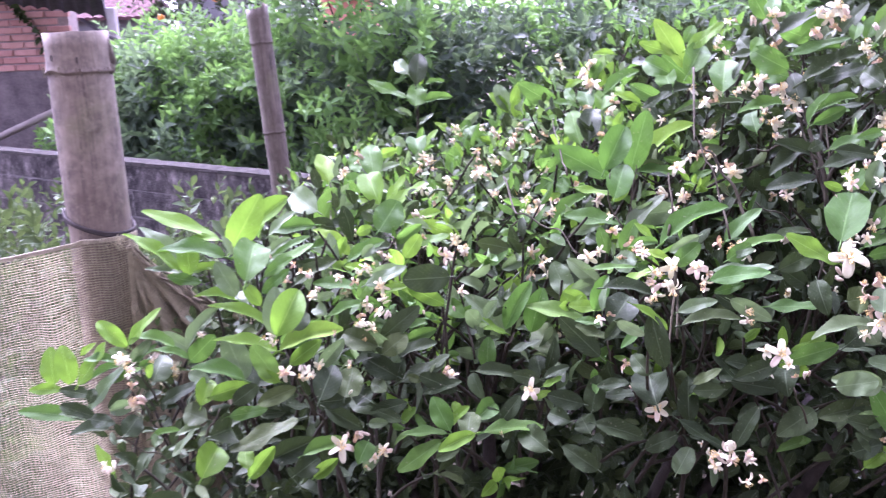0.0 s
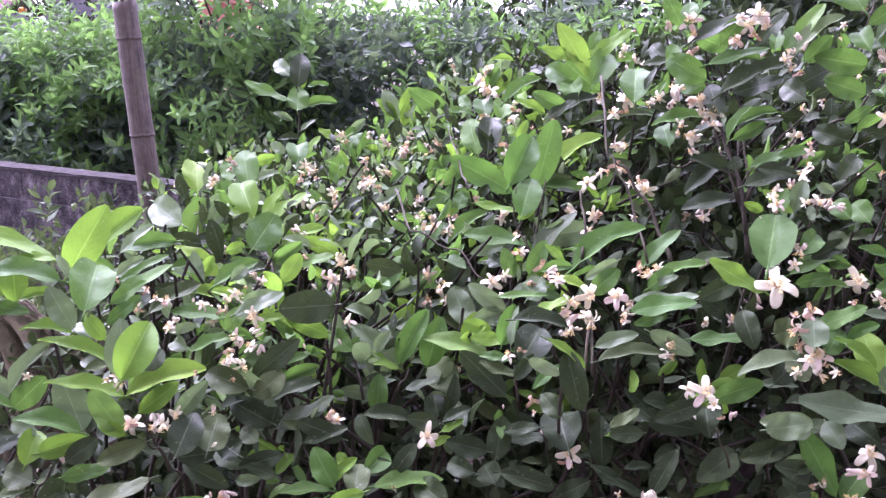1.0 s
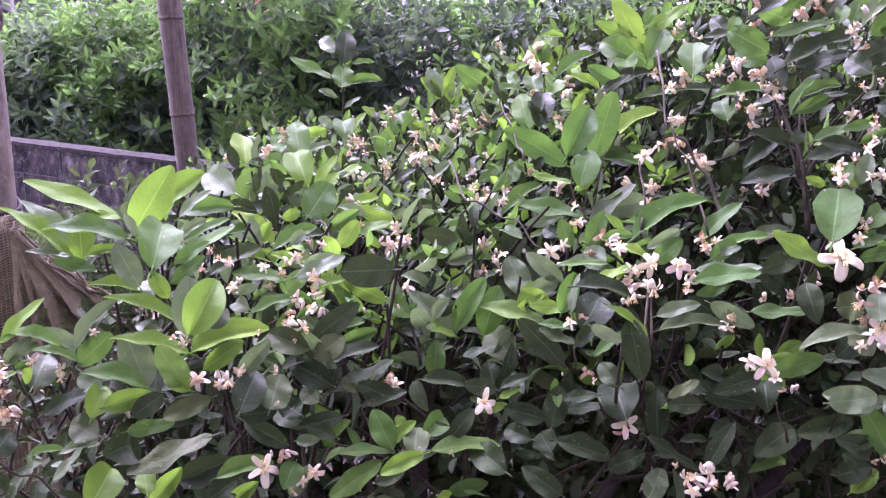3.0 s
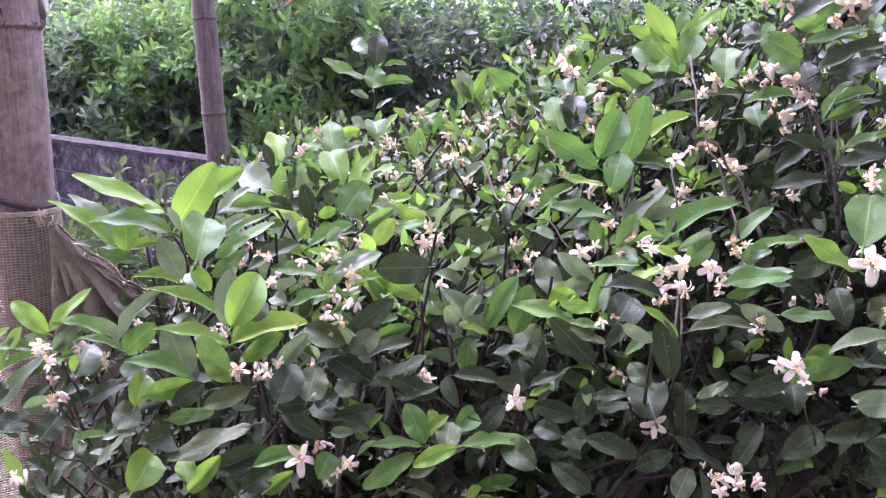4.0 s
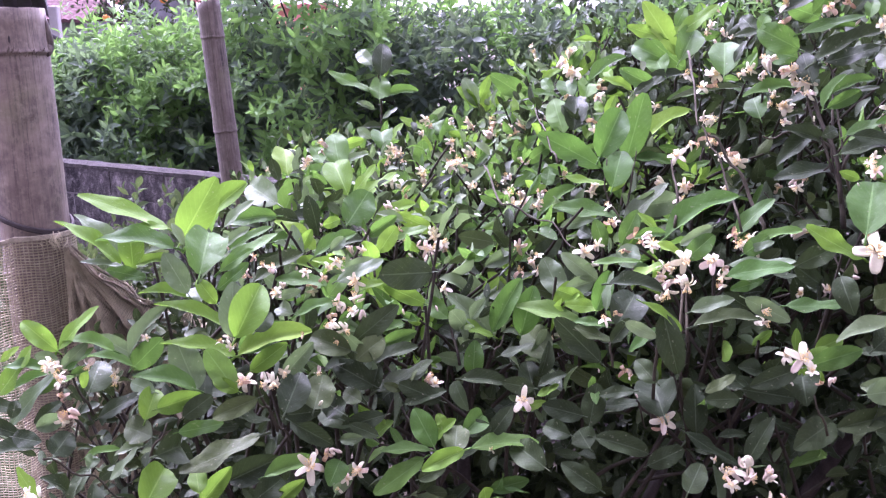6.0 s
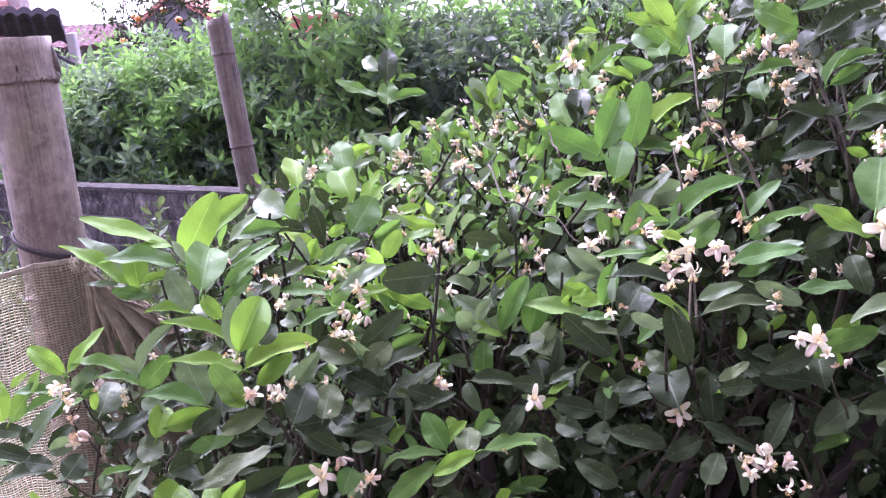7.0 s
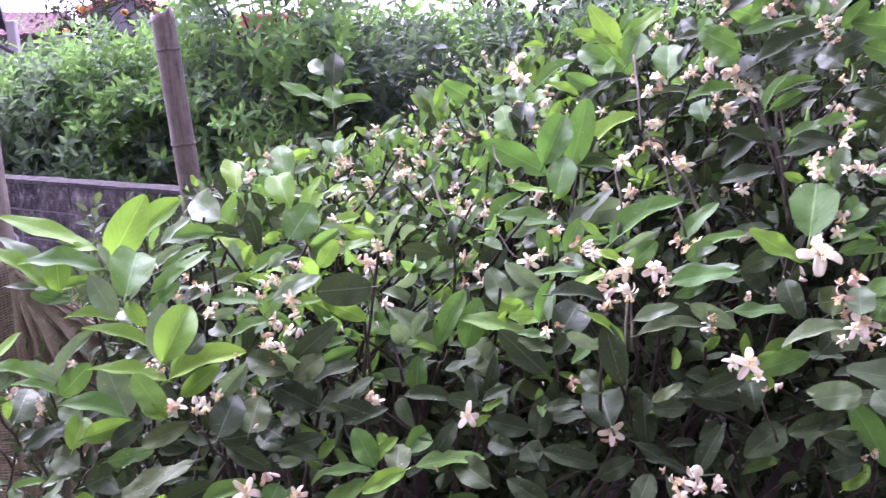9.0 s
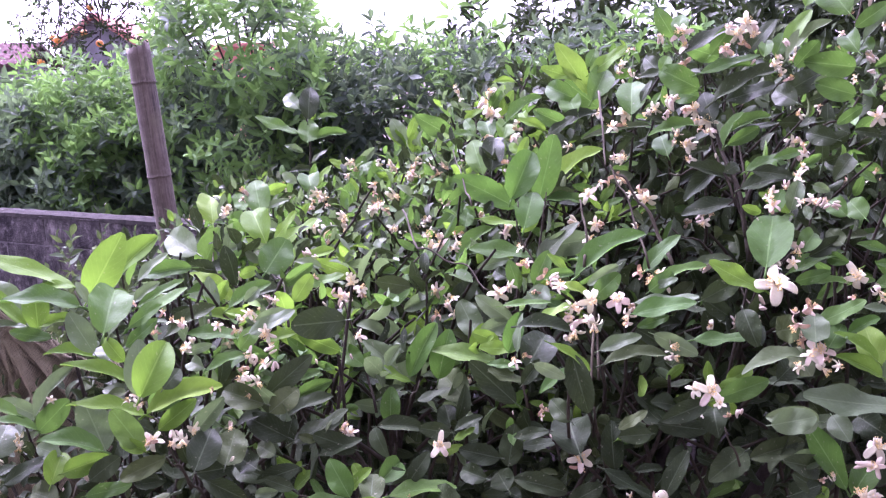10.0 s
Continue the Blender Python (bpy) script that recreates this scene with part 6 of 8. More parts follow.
leaf('m', (0.336, 1.281, 1.405), (0.333, 1.318, 1.429), (-0.54, -0.49, 0.69), 0.032)
leaf('y', (0.304, 1.540, 1.449), (0.269, 1.544, 1.452), (-0.02, -0.77, 0.64), 0.014)
leaf('p', (0.067, 0.976, 1.156), (0.025, 0.990, 1.200), (0.19, -0.87, 0.45), 0.024)
leaf('g', (0.069, 0.968, 1.163), (0.098, 0.978, 1.216), (-0.38, -0.85, 0.37), 0.023)
leaf('g', (0.098, 0.968, 1.158), (0.113, 0.978, 1.207), (-0.18, -0.95, 0.25), 0.028)
leaf('y', (0.068, 0.962, 1.160), (0.026, 0.970, 1.177), (0.29, -0.41, 0.87), 0.017)
leaf('p', (0.089, 1.005, 1.185), (0.072, 1.038, 1.194), (-0.62, -0.48, 0.62), 0.022)
leaf('p', (0.067, 1.004, 1.176), (0.059, 1.029, 1.187), (-0.44, -0.46, 0.77), 0.020)
leaf('p', (0.145, 0.998, 1.191), (0.133, 1.034, 1.221), (-0.35, -0.66, 0.67), 0.028)
leaf('p', (0.179, 0.978, 1.211), (0.143, 0.987, 1.238), (-0.12, -0.98, 0.18), 0.019)
leaf('p', (0.144, 0.971, 1.203), (0.176, 0.978, 1.211), (0.11, -0.92, 0.38), 0.019)
leaf('m', (0.158, 0.954, 1.173), (0.093, 0.964, 1.193), (0.21, -0.41, 0.89), 0.025)
leaf('y', (0.161, 0.956, 1.197), (0.134, 0.961, 1.207), (-0.07, -0.97, 0.24), 0.015)
leaf('y', (0.173, 0.923, 1.199), (0.135, 0.926, 1.201), (-0.02, -0.68, 0.73), 0.015)
leaf('g', (0.158, 0.891, 1.206), (0.171, 0.899, 1.242), (-0.24, -0.93, 0.28), 0.019)
leaf('p', (0.163, 0.875, 1.211), (0.170, 0.883, 1.246), (-0.90, -0.35, 0.26), 0.013)
leaf('m', (0.170, 0.899, 1.187), (0.139, 0.903, 1.193), (0.11, -0.45, 0.89), 0.012)
leaf('o', (0.162, 0.850, 1.188), (0.180, 0.854, 1.209), (-0.23, -0.91, 0.35), 0.013)
leaf('o', (0.172, 0.891, 1.176), (0.138, 0.896, 1.188), (0.19, -0.56, 0.81), 0.014)
leaf('p', (0.170, 0.834, 1.212), (0.196, 0.829, 1.199), (-0.08, -0.97, 0.23), 0.012)
leaf('o', (0.168, 0.855, 1.202), (0.198, 0.898, 1.222), (0.17, -0.51, 0.84), 0.035)
leaf('y', (0.187, 0.843, 1.227), (0.222, 0.834, 1.203), (0.38, -0.54, 0.75), 0.011)
leaf('o', (0.206, 0.842, 1.216), (0.217, 0.828, 1.163), (-0.28, -0.94, 0.18), 0.024)
leaf('g', (0.202, 0.838, 1.204), (0.174, 0.836, 1.185), (-0.49, -0.37, 0.79), 0.013)
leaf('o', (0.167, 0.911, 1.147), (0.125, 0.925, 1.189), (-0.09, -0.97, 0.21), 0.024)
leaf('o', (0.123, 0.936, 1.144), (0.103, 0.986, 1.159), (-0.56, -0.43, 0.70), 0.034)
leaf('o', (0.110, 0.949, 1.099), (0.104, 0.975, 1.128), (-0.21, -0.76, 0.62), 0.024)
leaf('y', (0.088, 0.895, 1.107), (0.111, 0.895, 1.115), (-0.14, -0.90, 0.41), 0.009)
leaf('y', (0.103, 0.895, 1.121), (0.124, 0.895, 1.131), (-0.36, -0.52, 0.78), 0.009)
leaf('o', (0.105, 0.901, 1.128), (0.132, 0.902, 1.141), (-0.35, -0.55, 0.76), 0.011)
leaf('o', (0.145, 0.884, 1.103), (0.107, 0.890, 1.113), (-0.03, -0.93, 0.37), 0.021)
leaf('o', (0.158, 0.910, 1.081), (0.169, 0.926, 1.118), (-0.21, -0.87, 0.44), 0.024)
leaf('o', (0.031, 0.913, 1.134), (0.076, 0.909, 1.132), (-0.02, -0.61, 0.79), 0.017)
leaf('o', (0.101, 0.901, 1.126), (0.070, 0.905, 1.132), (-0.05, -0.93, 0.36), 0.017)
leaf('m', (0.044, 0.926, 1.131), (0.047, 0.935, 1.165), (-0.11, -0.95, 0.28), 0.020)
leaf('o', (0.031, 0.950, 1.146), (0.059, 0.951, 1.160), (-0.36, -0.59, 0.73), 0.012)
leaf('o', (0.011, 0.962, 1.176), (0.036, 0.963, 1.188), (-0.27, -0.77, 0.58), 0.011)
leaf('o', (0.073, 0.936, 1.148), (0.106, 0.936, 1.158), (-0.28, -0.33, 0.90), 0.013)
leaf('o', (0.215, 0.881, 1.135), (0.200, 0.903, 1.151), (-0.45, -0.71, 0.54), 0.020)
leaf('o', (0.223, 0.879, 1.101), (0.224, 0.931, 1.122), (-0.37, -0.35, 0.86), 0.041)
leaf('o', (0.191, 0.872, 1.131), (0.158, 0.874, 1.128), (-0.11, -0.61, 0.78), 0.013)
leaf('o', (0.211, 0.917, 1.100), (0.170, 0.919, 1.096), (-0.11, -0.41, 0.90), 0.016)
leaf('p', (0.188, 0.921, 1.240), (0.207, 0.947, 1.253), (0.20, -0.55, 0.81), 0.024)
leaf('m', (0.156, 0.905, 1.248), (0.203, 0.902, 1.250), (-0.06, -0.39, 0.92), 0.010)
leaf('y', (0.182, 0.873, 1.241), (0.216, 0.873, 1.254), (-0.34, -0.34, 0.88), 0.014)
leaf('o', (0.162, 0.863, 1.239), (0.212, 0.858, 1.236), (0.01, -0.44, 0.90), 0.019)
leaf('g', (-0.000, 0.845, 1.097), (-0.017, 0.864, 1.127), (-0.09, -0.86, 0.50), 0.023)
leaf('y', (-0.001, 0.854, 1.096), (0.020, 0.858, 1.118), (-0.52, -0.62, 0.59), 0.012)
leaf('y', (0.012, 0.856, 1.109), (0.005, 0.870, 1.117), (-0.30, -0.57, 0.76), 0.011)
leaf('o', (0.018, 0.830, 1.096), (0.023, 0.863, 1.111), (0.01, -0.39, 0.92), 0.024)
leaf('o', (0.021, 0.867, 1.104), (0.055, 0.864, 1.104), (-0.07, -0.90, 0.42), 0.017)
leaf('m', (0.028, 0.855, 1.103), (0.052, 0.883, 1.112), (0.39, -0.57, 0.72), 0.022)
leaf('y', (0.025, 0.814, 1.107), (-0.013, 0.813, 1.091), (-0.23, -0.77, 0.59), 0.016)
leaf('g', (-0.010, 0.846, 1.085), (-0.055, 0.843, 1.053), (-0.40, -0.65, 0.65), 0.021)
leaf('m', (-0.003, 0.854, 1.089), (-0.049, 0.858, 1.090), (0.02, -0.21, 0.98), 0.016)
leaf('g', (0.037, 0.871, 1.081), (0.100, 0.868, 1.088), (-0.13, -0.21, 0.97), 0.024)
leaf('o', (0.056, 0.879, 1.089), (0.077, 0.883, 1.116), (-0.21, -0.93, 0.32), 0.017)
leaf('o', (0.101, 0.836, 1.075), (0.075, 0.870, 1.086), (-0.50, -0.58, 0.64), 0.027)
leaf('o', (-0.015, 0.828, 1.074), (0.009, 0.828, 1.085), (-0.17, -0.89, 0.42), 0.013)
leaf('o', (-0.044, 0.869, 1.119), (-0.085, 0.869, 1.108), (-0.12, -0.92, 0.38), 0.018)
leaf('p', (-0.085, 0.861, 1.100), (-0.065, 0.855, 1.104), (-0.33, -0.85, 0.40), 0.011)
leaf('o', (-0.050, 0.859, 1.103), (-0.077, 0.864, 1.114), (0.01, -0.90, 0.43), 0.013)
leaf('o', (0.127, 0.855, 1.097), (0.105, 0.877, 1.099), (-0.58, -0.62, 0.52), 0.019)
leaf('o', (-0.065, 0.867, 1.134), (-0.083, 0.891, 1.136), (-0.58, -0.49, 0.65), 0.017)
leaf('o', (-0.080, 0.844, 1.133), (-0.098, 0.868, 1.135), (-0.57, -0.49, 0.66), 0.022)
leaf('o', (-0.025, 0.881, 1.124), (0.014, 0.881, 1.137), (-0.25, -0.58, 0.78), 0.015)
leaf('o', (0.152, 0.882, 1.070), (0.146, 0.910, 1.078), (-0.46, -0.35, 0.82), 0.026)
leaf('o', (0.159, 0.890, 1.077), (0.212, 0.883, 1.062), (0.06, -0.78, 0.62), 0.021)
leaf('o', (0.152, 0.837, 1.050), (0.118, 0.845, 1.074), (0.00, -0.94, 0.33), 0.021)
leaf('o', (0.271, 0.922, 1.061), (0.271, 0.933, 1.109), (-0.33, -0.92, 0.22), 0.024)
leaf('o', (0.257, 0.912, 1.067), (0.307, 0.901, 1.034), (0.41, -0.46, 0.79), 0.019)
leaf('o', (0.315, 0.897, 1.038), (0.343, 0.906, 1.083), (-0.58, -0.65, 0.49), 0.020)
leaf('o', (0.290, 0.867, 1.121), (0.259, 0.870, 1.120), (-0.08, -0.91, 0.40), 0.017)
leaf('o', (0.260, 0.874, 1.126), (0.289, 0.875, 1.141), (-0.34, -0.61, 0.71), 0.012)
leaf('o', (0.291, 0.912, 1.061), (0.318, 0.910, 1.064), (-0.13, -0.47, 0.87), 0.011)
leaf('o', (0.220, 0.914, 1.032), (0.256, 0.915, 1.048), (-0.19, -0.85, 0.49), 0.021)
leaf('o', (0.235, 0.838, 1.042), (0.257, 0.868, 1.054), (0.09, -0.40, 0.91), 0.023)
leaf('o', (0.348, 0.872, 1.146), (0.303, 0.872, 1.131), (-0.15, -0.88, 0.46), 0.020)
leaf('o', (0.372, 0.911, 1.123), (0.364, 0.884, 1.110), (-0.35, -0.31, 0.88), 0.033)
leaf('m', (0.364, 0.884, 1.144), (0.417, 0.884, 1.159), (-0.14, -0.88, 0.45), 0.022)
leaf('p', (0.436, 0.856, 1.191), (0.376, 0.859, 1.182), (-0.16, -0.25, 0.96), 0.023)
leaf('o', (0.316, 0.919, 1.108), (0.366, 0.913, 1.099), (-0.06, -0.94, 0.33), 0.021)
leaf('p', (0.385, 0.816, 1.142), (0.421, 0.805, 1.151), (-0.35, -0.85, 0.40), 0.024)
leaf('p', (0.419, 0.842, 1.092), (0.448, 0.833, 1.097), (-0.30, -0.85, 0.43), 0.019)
leaf('m', (0.346, 0.901, 1.200), (0.403, 0.896, 1.200), (-0.02, -0.36, 0.93), 0.020)
leaf('p', (0.306, 0.904, 1.208), (0.347, 0.895, 1.187), (-0.07, -0.97, 0.24), 0.018)
leaf('o', (0.390, 0.888, 1.231), (0.392, 0.863, 1.203), (-0.52, -0.67, 0.53), 0.023)
leaf('p', (0.239, 0.864, 1.210), (0.279, 0.864, 1.222), (-0.23, -0.60, 0.77), 0.016)
leaf('o', (0.247, 0.877, 1.191), (0.307, 0.875, 1.201), (-0.17, -0.28, 0.94), 0.020)
leaf('o', (0.422, 0.884, 1.208), (0.433, 0.856, 1.220), (-0.93, -0.36, 0.02), 0.028)
leaf('o', (0.408, 0.851, 1.171), (0.445, 0.877, 1.183), (0.17, -0.60, 0.78), 0.023)
leaf('o', (0.422, 0.903, 1.149), (0.463, 0.899, 1.147), (0.02, -0.33, 0.94), 0.014)
leaf('m', (0.375, 0.909, 1.124), (0.417, 0.910, 1.144), (-0.38, -0.39, 0.84), 0.017)
leaf('o', (0.408, 0.912, 1.072), (0.358, 0.883, 1.060), (0.21, -0.65, 0.74), 0.030)
leaf('o', (0.410, 0.906, 1.067), (0.469, 0.904, 1.081), (-0.15, -0.81, 0.56), 0.023)
leaf('o', (0.423, 0.849, 1.052), (0.440, 0.827, 1.072), (-0.84, -0.51, 0.16), 0.023)
leaf('y', (0.430, 0.835, 1.042), (0.456, 0.838, 1.063), (-0.36, -0.75, 0.55), 0.017)
leaf('m', (0.309, 0.873, 1.235), (0.278, 0.873, 1.226), (-0.22, -0.68, 0.70), 0.012)
leaf('m', (0.579, 1.042, 1.514), (0.572, 1.098, 1.561), (-0.74, -0.48, 0.47), 0.040)
leaf('m', (0.535, 1.056, 1.524), (0.563, 1.087, 1.550), (-0.02, -0.63, 0.78), 0.025)
leaf('p', (0.585, 1.057, 1.518), (0.601, 1.062, 1.551), (-0.40, -0.86, 0.32), 0.018)
leaf('m', (0.584, 1.038, 1.499), (0.626, 1.037, 1.526), (-0.26, -0.90, 0.35), 0.019)
leaf('m', (0.520, 1.071, 1.481), (0.552, 1.075, 1.523), (-0.58, -0.63, 0.51), 0.020)
leaf('p', (0.517, 1.060, 1.468), (0.567, 1.061, 1.513), (-0.63, -0.30, 0.72), 0.023)
leaf('m', (0.577, 1.018, 1.472), (0.580, 1.054, 1.495), (-0.72, -0.33, 0.60), 0.024)
leaf('p', (0.590, 1.030, 1.483), (0.622, 1.032, 1.513), (-0.66, -0.24, 0.71), 0.015)
leaf('m', (0.583, 1.033, 1.456), (0.531, 1.044, 1.464), (-0.21, -0.98, -0.02), 0.029)
leaf('m', (0.525, 1.055, 1.459), (0.552, 1.056, 1.486), (-0.25, -0.92, 0.30), 0.020)
leaf('p', (0.540, 1.042, 1.440), (0.563, 1.040, 1.448), (-0.29, -0.75, 0.60), 0.009)
leaf('m', (0.576, 1.018, 1.426), (0.540, 1.039, 1.440), (-0.50, -0.86, 0.05), 0.026)
leaf('m', (0.593, 1.020, 1.472), (0.594, 1.043, 1.486), (-0.76, -0.31, 0.57), 0.020)
leaf('m', (0.646, 1.032, 1.473), (0.609, 1.034, 1.456), (-0.18, -0.95, 0.24), 0.016)
leaf('m', (0.630, 1.021, 1.438), (0.671, 1.019, 1.461), (-0.21, -0.93, 0.29), 0.020)
leaf('m', (0.631, 1.012, 1.441), (0.631, 1.031, 1.458), (-0.71, -0.48, 0.52), 0.014)
leaf('p', (0.643, 1.024, 1.425), (0.678, 1.023, 1.445), (-0.22, -0.92, 0.31), 0.016)
leaf('p', (0.635, 1.025, 1.478), (0.674, 1.052, 1.498), (0.15, -0.72, 0.67), 0.023)
leaf('o', (0.655, 1.033, 1.474), (0.680, 1.034, 1.498), (-0.60, -0.48, 0.64), 0.013)
leaf('m', (0.644, 1.020, 1.420), (0.610, 1.027, 1.423), (-0.19, -0.98, 0.03), 0.014)
leaf('o', (0.612, 1.011, 1.404), (0.643, 1.010, 1.424), (-0.24, -0.91, 0.33), 0.018)
leaf('m', (0.600, 1.020, 1.423), (0.602, 1.037, 1.433), (-0.69, -0.31, 0.65), 0.016)
leaf('m', (0.584, 1.018, 1.413), (0.556, 1.019, 1.395), (-0.23, -0.92, 0.31), 0.013)
leaf('o', (0.516, 1.059, 1.431), (0.565, 1.072, 1.451), (0.11, -0.93, 0.36), 0.027)
leaf('o', (0.514, 1.028, 1.420), (0.506, 1.069, 1.435), (-0.85, -0.34, 0.41), 0.027)
leaf('o', (0.538, 0.987, 1.381), (0.516, 1.013, 1.389), (-0.71, -0.69, 0.18), 0.022)
leaf('m', (0.509, 0.999, 1.370), (0.476, 1.003, 1.364), (-0.22, -0.78, 0.58), 0.013)
leaf('o', (0.450, 0.999, 1.351), (0.493, 0.990, 1.345), (-0.11, -0.84, 0.54), 0.017)
leaf('p', (0.470, 0.953, 1.314), (0.481, 0.958, 1.345), (-0.44, -0.85, 0.30), 0.018)
leaf('y', (0.478, 0.969, 1.309), (0.449, 0.980, 1.331), (-0.10, -0.95, 0.31), 0.014)
leaf('p', (0.481, 0.944, 1.320), (0.480, 0.933, 1.307), (-0.52, -0.65, 0.56), 0.009)
leaf('p', (0.501, 0.966, 1.337), (0.513, 0.955, 1.332), (-0.61, -0.77, 0.19), 0.011)
leaf('m', (0.519, 0.931, 1.309), (0.515, 0.961, 1.323), (-0.76, -0.36, 0.54), 0.021)
leaf('m', (0.543, 0.937, 1.304), (0.543, 0.969, 1.319), (-0.72, -0.28, 0.63), 0.025)
leaf('o', (0.573, 1.016, 1.359), (0.543, 0.994, 1.340), (0.01, -0.67, 0.74), 0.020)
leaf('m', (0.652, 1.008, 1.393), (0.602, 0.980, 1.374), (0.19, -0.75, 0.63), 0.027)
leaf('o', (0.594, 0.997, 1.384), (0.567, 1.003, 1.389), (-0.21, -0.98, 0.04), 0.011)
leaf('m', (0.586, 0.935, 1.278), (0.605, 0.973, 1.302), (-0.40, -0.34, 0.85), 0.035)
leaf('p', (0.588, 0.966, 1.312), (0.609, 0.965, 1.325), (-0.33, -0.82, 0.47), 0.009)
leaf('p', (0.619, 0.967, 1.319), (0.638, 0.978, 1.329), (0.00, -0.70, 0.71), 0.011)
leaf('m', (0.458, 0.911, 1.278), (0.489, 0.935, 1.296), (0.04, -0.66, 0.75), 0.022)
leaf('o', (0.474, 0.920, 1.272), (0.510, 0.917, 1.290), (-0.25, -0.89, 0.37), 0.016)
leaf('o', (0.502, 0.908, 1.285), (0.500, 0.932, 1.294), (-0.76, -0.28, 0.59), 0.018)
leaf('m', (0.561, 0.925, 1.270), (0.533, 0.932, 1.280), (-0.01, -0.83, 0.56), 0.012)
leaf('m', (0.601, 0.952, 1.261), (0.640, 0.949, 1.281), (-0.44, -0.37, 0.82), 0.016)
leaf('m', (0.452, 0.918, 1.257), (0.506, 0.913, 1.279), (-0.38, -0.24, 0.89), 0.022)
leaf('m', (0.491, 0.916, 1.271), (0.502, 0.899, 1.269), (-0.79, -0.55, 0.28), 0.014)
leaf('m', (0.450, 0.902, 1.252), (0.484, 0.898, 1.260), (-0.19, -0.92, 0.34), 0.014)
leaf('m', (0.501, 0.897, 1.249), (0.457, 0.905, 1.249), (-0.07, -0.38, 0.92), 0.014)
leaf('m', (0.589, 0.921, 1.252), (0.553, 0.929, 1.259), (-0.04, -0.75, 0.66), 0.015)
leaf('m', (0.594, 0.930, 1.249), (0.627, 0.927, 1.262), (-0.24, -0.88, 0.41), 0.017)
leaf('m', (0.546, 0.919, 1.236), (0.600, 0.913, 1.249), (-0.25, -0.47, 0.85), 0.021)
leaf('m', (0.454, 0.866, 1.219), (0.500, 0.862, 1.238), (-0.35, -0.51, 0.78), 0.019)
leaf('p', (0.513, 0.885, 1.225), (0.549, 0.877, 1.218), (0.08, -0.46, 0.88), 0.014)
leaf('p', (0.437, 0.838, 1.210), (0.451, 0.867, 1.226), (-0.30, -0.35, 0.89), 0.026)
leaf('m', (0.449, 0.837, 1.204), (0.476, 0.861, 1.216), (0.06, -0.49, 0.87), 0.020)
leaf('g', (0.482, 0.859, 1.208), (0.512, 0.858, 1.224), (-0.43, -0.49, 0.76), 0.013)
leaf('y', (0.507, 0.846, 1.178), (0.509, 0.877, 1.210), (-0.55, -0.58, 0.60), 0.028)
leaf('y', (0.496, 0.833, 1.188), (0.462, 0.846, 1.217), (0.32, -0.67, 0.67), 0.016)
leaf('y', (0.524, 0.870, 1.169), (0.563, 0.874, 1.217), (-0.78, 0.01, 0.63), 0.021)
leaf('y', (0.505, 0.839, 1.170), (0.467, 0.851, 1.192), (0.11, -0.78, 0.62), 0.017)
leaf('y', (0.541, 0.860, 1.151), (0.591, 0.859, 1.185), (-0.56, -0.17, 0.81), 0.023)
leaf('m', (0.545, 0.877, 1.196), (0.585, 0.866, 1.176), (0.19, -0.65, 0.74), 0.017)
leaf('p', (0.534, 0.869, 1.188), (0.554, 0.862, 1.173), (-0.26, -0.96, 0.10), 0.012)
leaf('p', (0.527, 0.851, 1.153), (0.519, 0.859, 1.182), (-0.49, -0.86, 0.10), 0.015)
leaf('o', (0.434, 0.875, 1.193), (0.439, 0.846, 1.173), (-0.58, -0.53, 0.62), 0.023)
leaf('p', (0.509, 0.818, 1.148), (0.424, 0.835, 1.158), (0.01, -0.49, 0.87), 0.033)
leaf('p', (0.432, 0.820, 1.139), (0.386, 0.823, 1.147), (0.01, -0.94, 0.35), 0.025)
leaf('p', (0.460, 0.844, 1.133), (0.458, 0.812, 1.122), (-0.58, -0.23, 0.78), 0.022)
leaf('g', (0.462, 0.819, 1.070), (0.431, 0.839, 1.132), (0.13, -0.92, 0.36), 0.027)
leaf('o', (0.448, 0.840, 1.082), (0.406, 0.823, 1.101), (0.43, -0.88, 0.19), 0.023)
leaf('o', (0.446, 0.833, 1.061), (0.422, 0.842, 1.078), (-0.16, -0.96, 0.24), 0.017)
leaf('m', (0.471, 0.822, 1.062), (0.506, 0.844, 1.082), (-0.10, -0.57, 0.82), 0.025)
leaf('p', (0.540, 0.834, 1.120), (0.559, 0.858, 1.153), (-0.43, -0.59, 0.69), 0.026)
leaf('p', (0.562, 0.866, 1.138), (0.599, 0.879, 1.162), (-0.22, -0.70, 0.68), 0.024)
leaf('o', (0.521, 0.839, 1.108), (0.577, 0.824, 1.087), (-0.15, -0.95, 0.27), 0.024)
leaf('o', (0.556, 0.838, 1.074), (0.562, 0.804, 1.068), (-0.76, -0.23, 0.60), 0.025)
leaf('o', (0.502, 0.867, 1.119), (0.507, 0.833, 1.115), (-0.78, -0.18, 0.59), 0.029)
leaf('y', (-0.391, 0.860, 1.158), (-0.399, 0.870, 1.197), (0.43, -0.84, 0.32), 0.022)
leaf('y', (-0.371, 0.833, 1.168), (-0.341, 0.843, 1.207), (-0.42, -0.76, 0.50), 0.019)
leaf('o', (-0.366, 0.852, 1.147), (-0.401, 0.854, 1.155), (0.10, -0.72, 0.69), 0.014)
leaf('o', (-0.360, 0.827, 1.149), (-0.359, 0.839, 1.161), (0.46, -0.62, 0.63), 0.011)
leaf('o', (-0.357, 0.830, 1.133), (-0.394, 0.834, 1.146), (0.10, -0.85, 0.52), 0.016)
leaf('p', (-0.359, 0.828, 1.129), (-0.394, 0.831, 1.140), (0.27, -0.34, 0.90), 0.014)
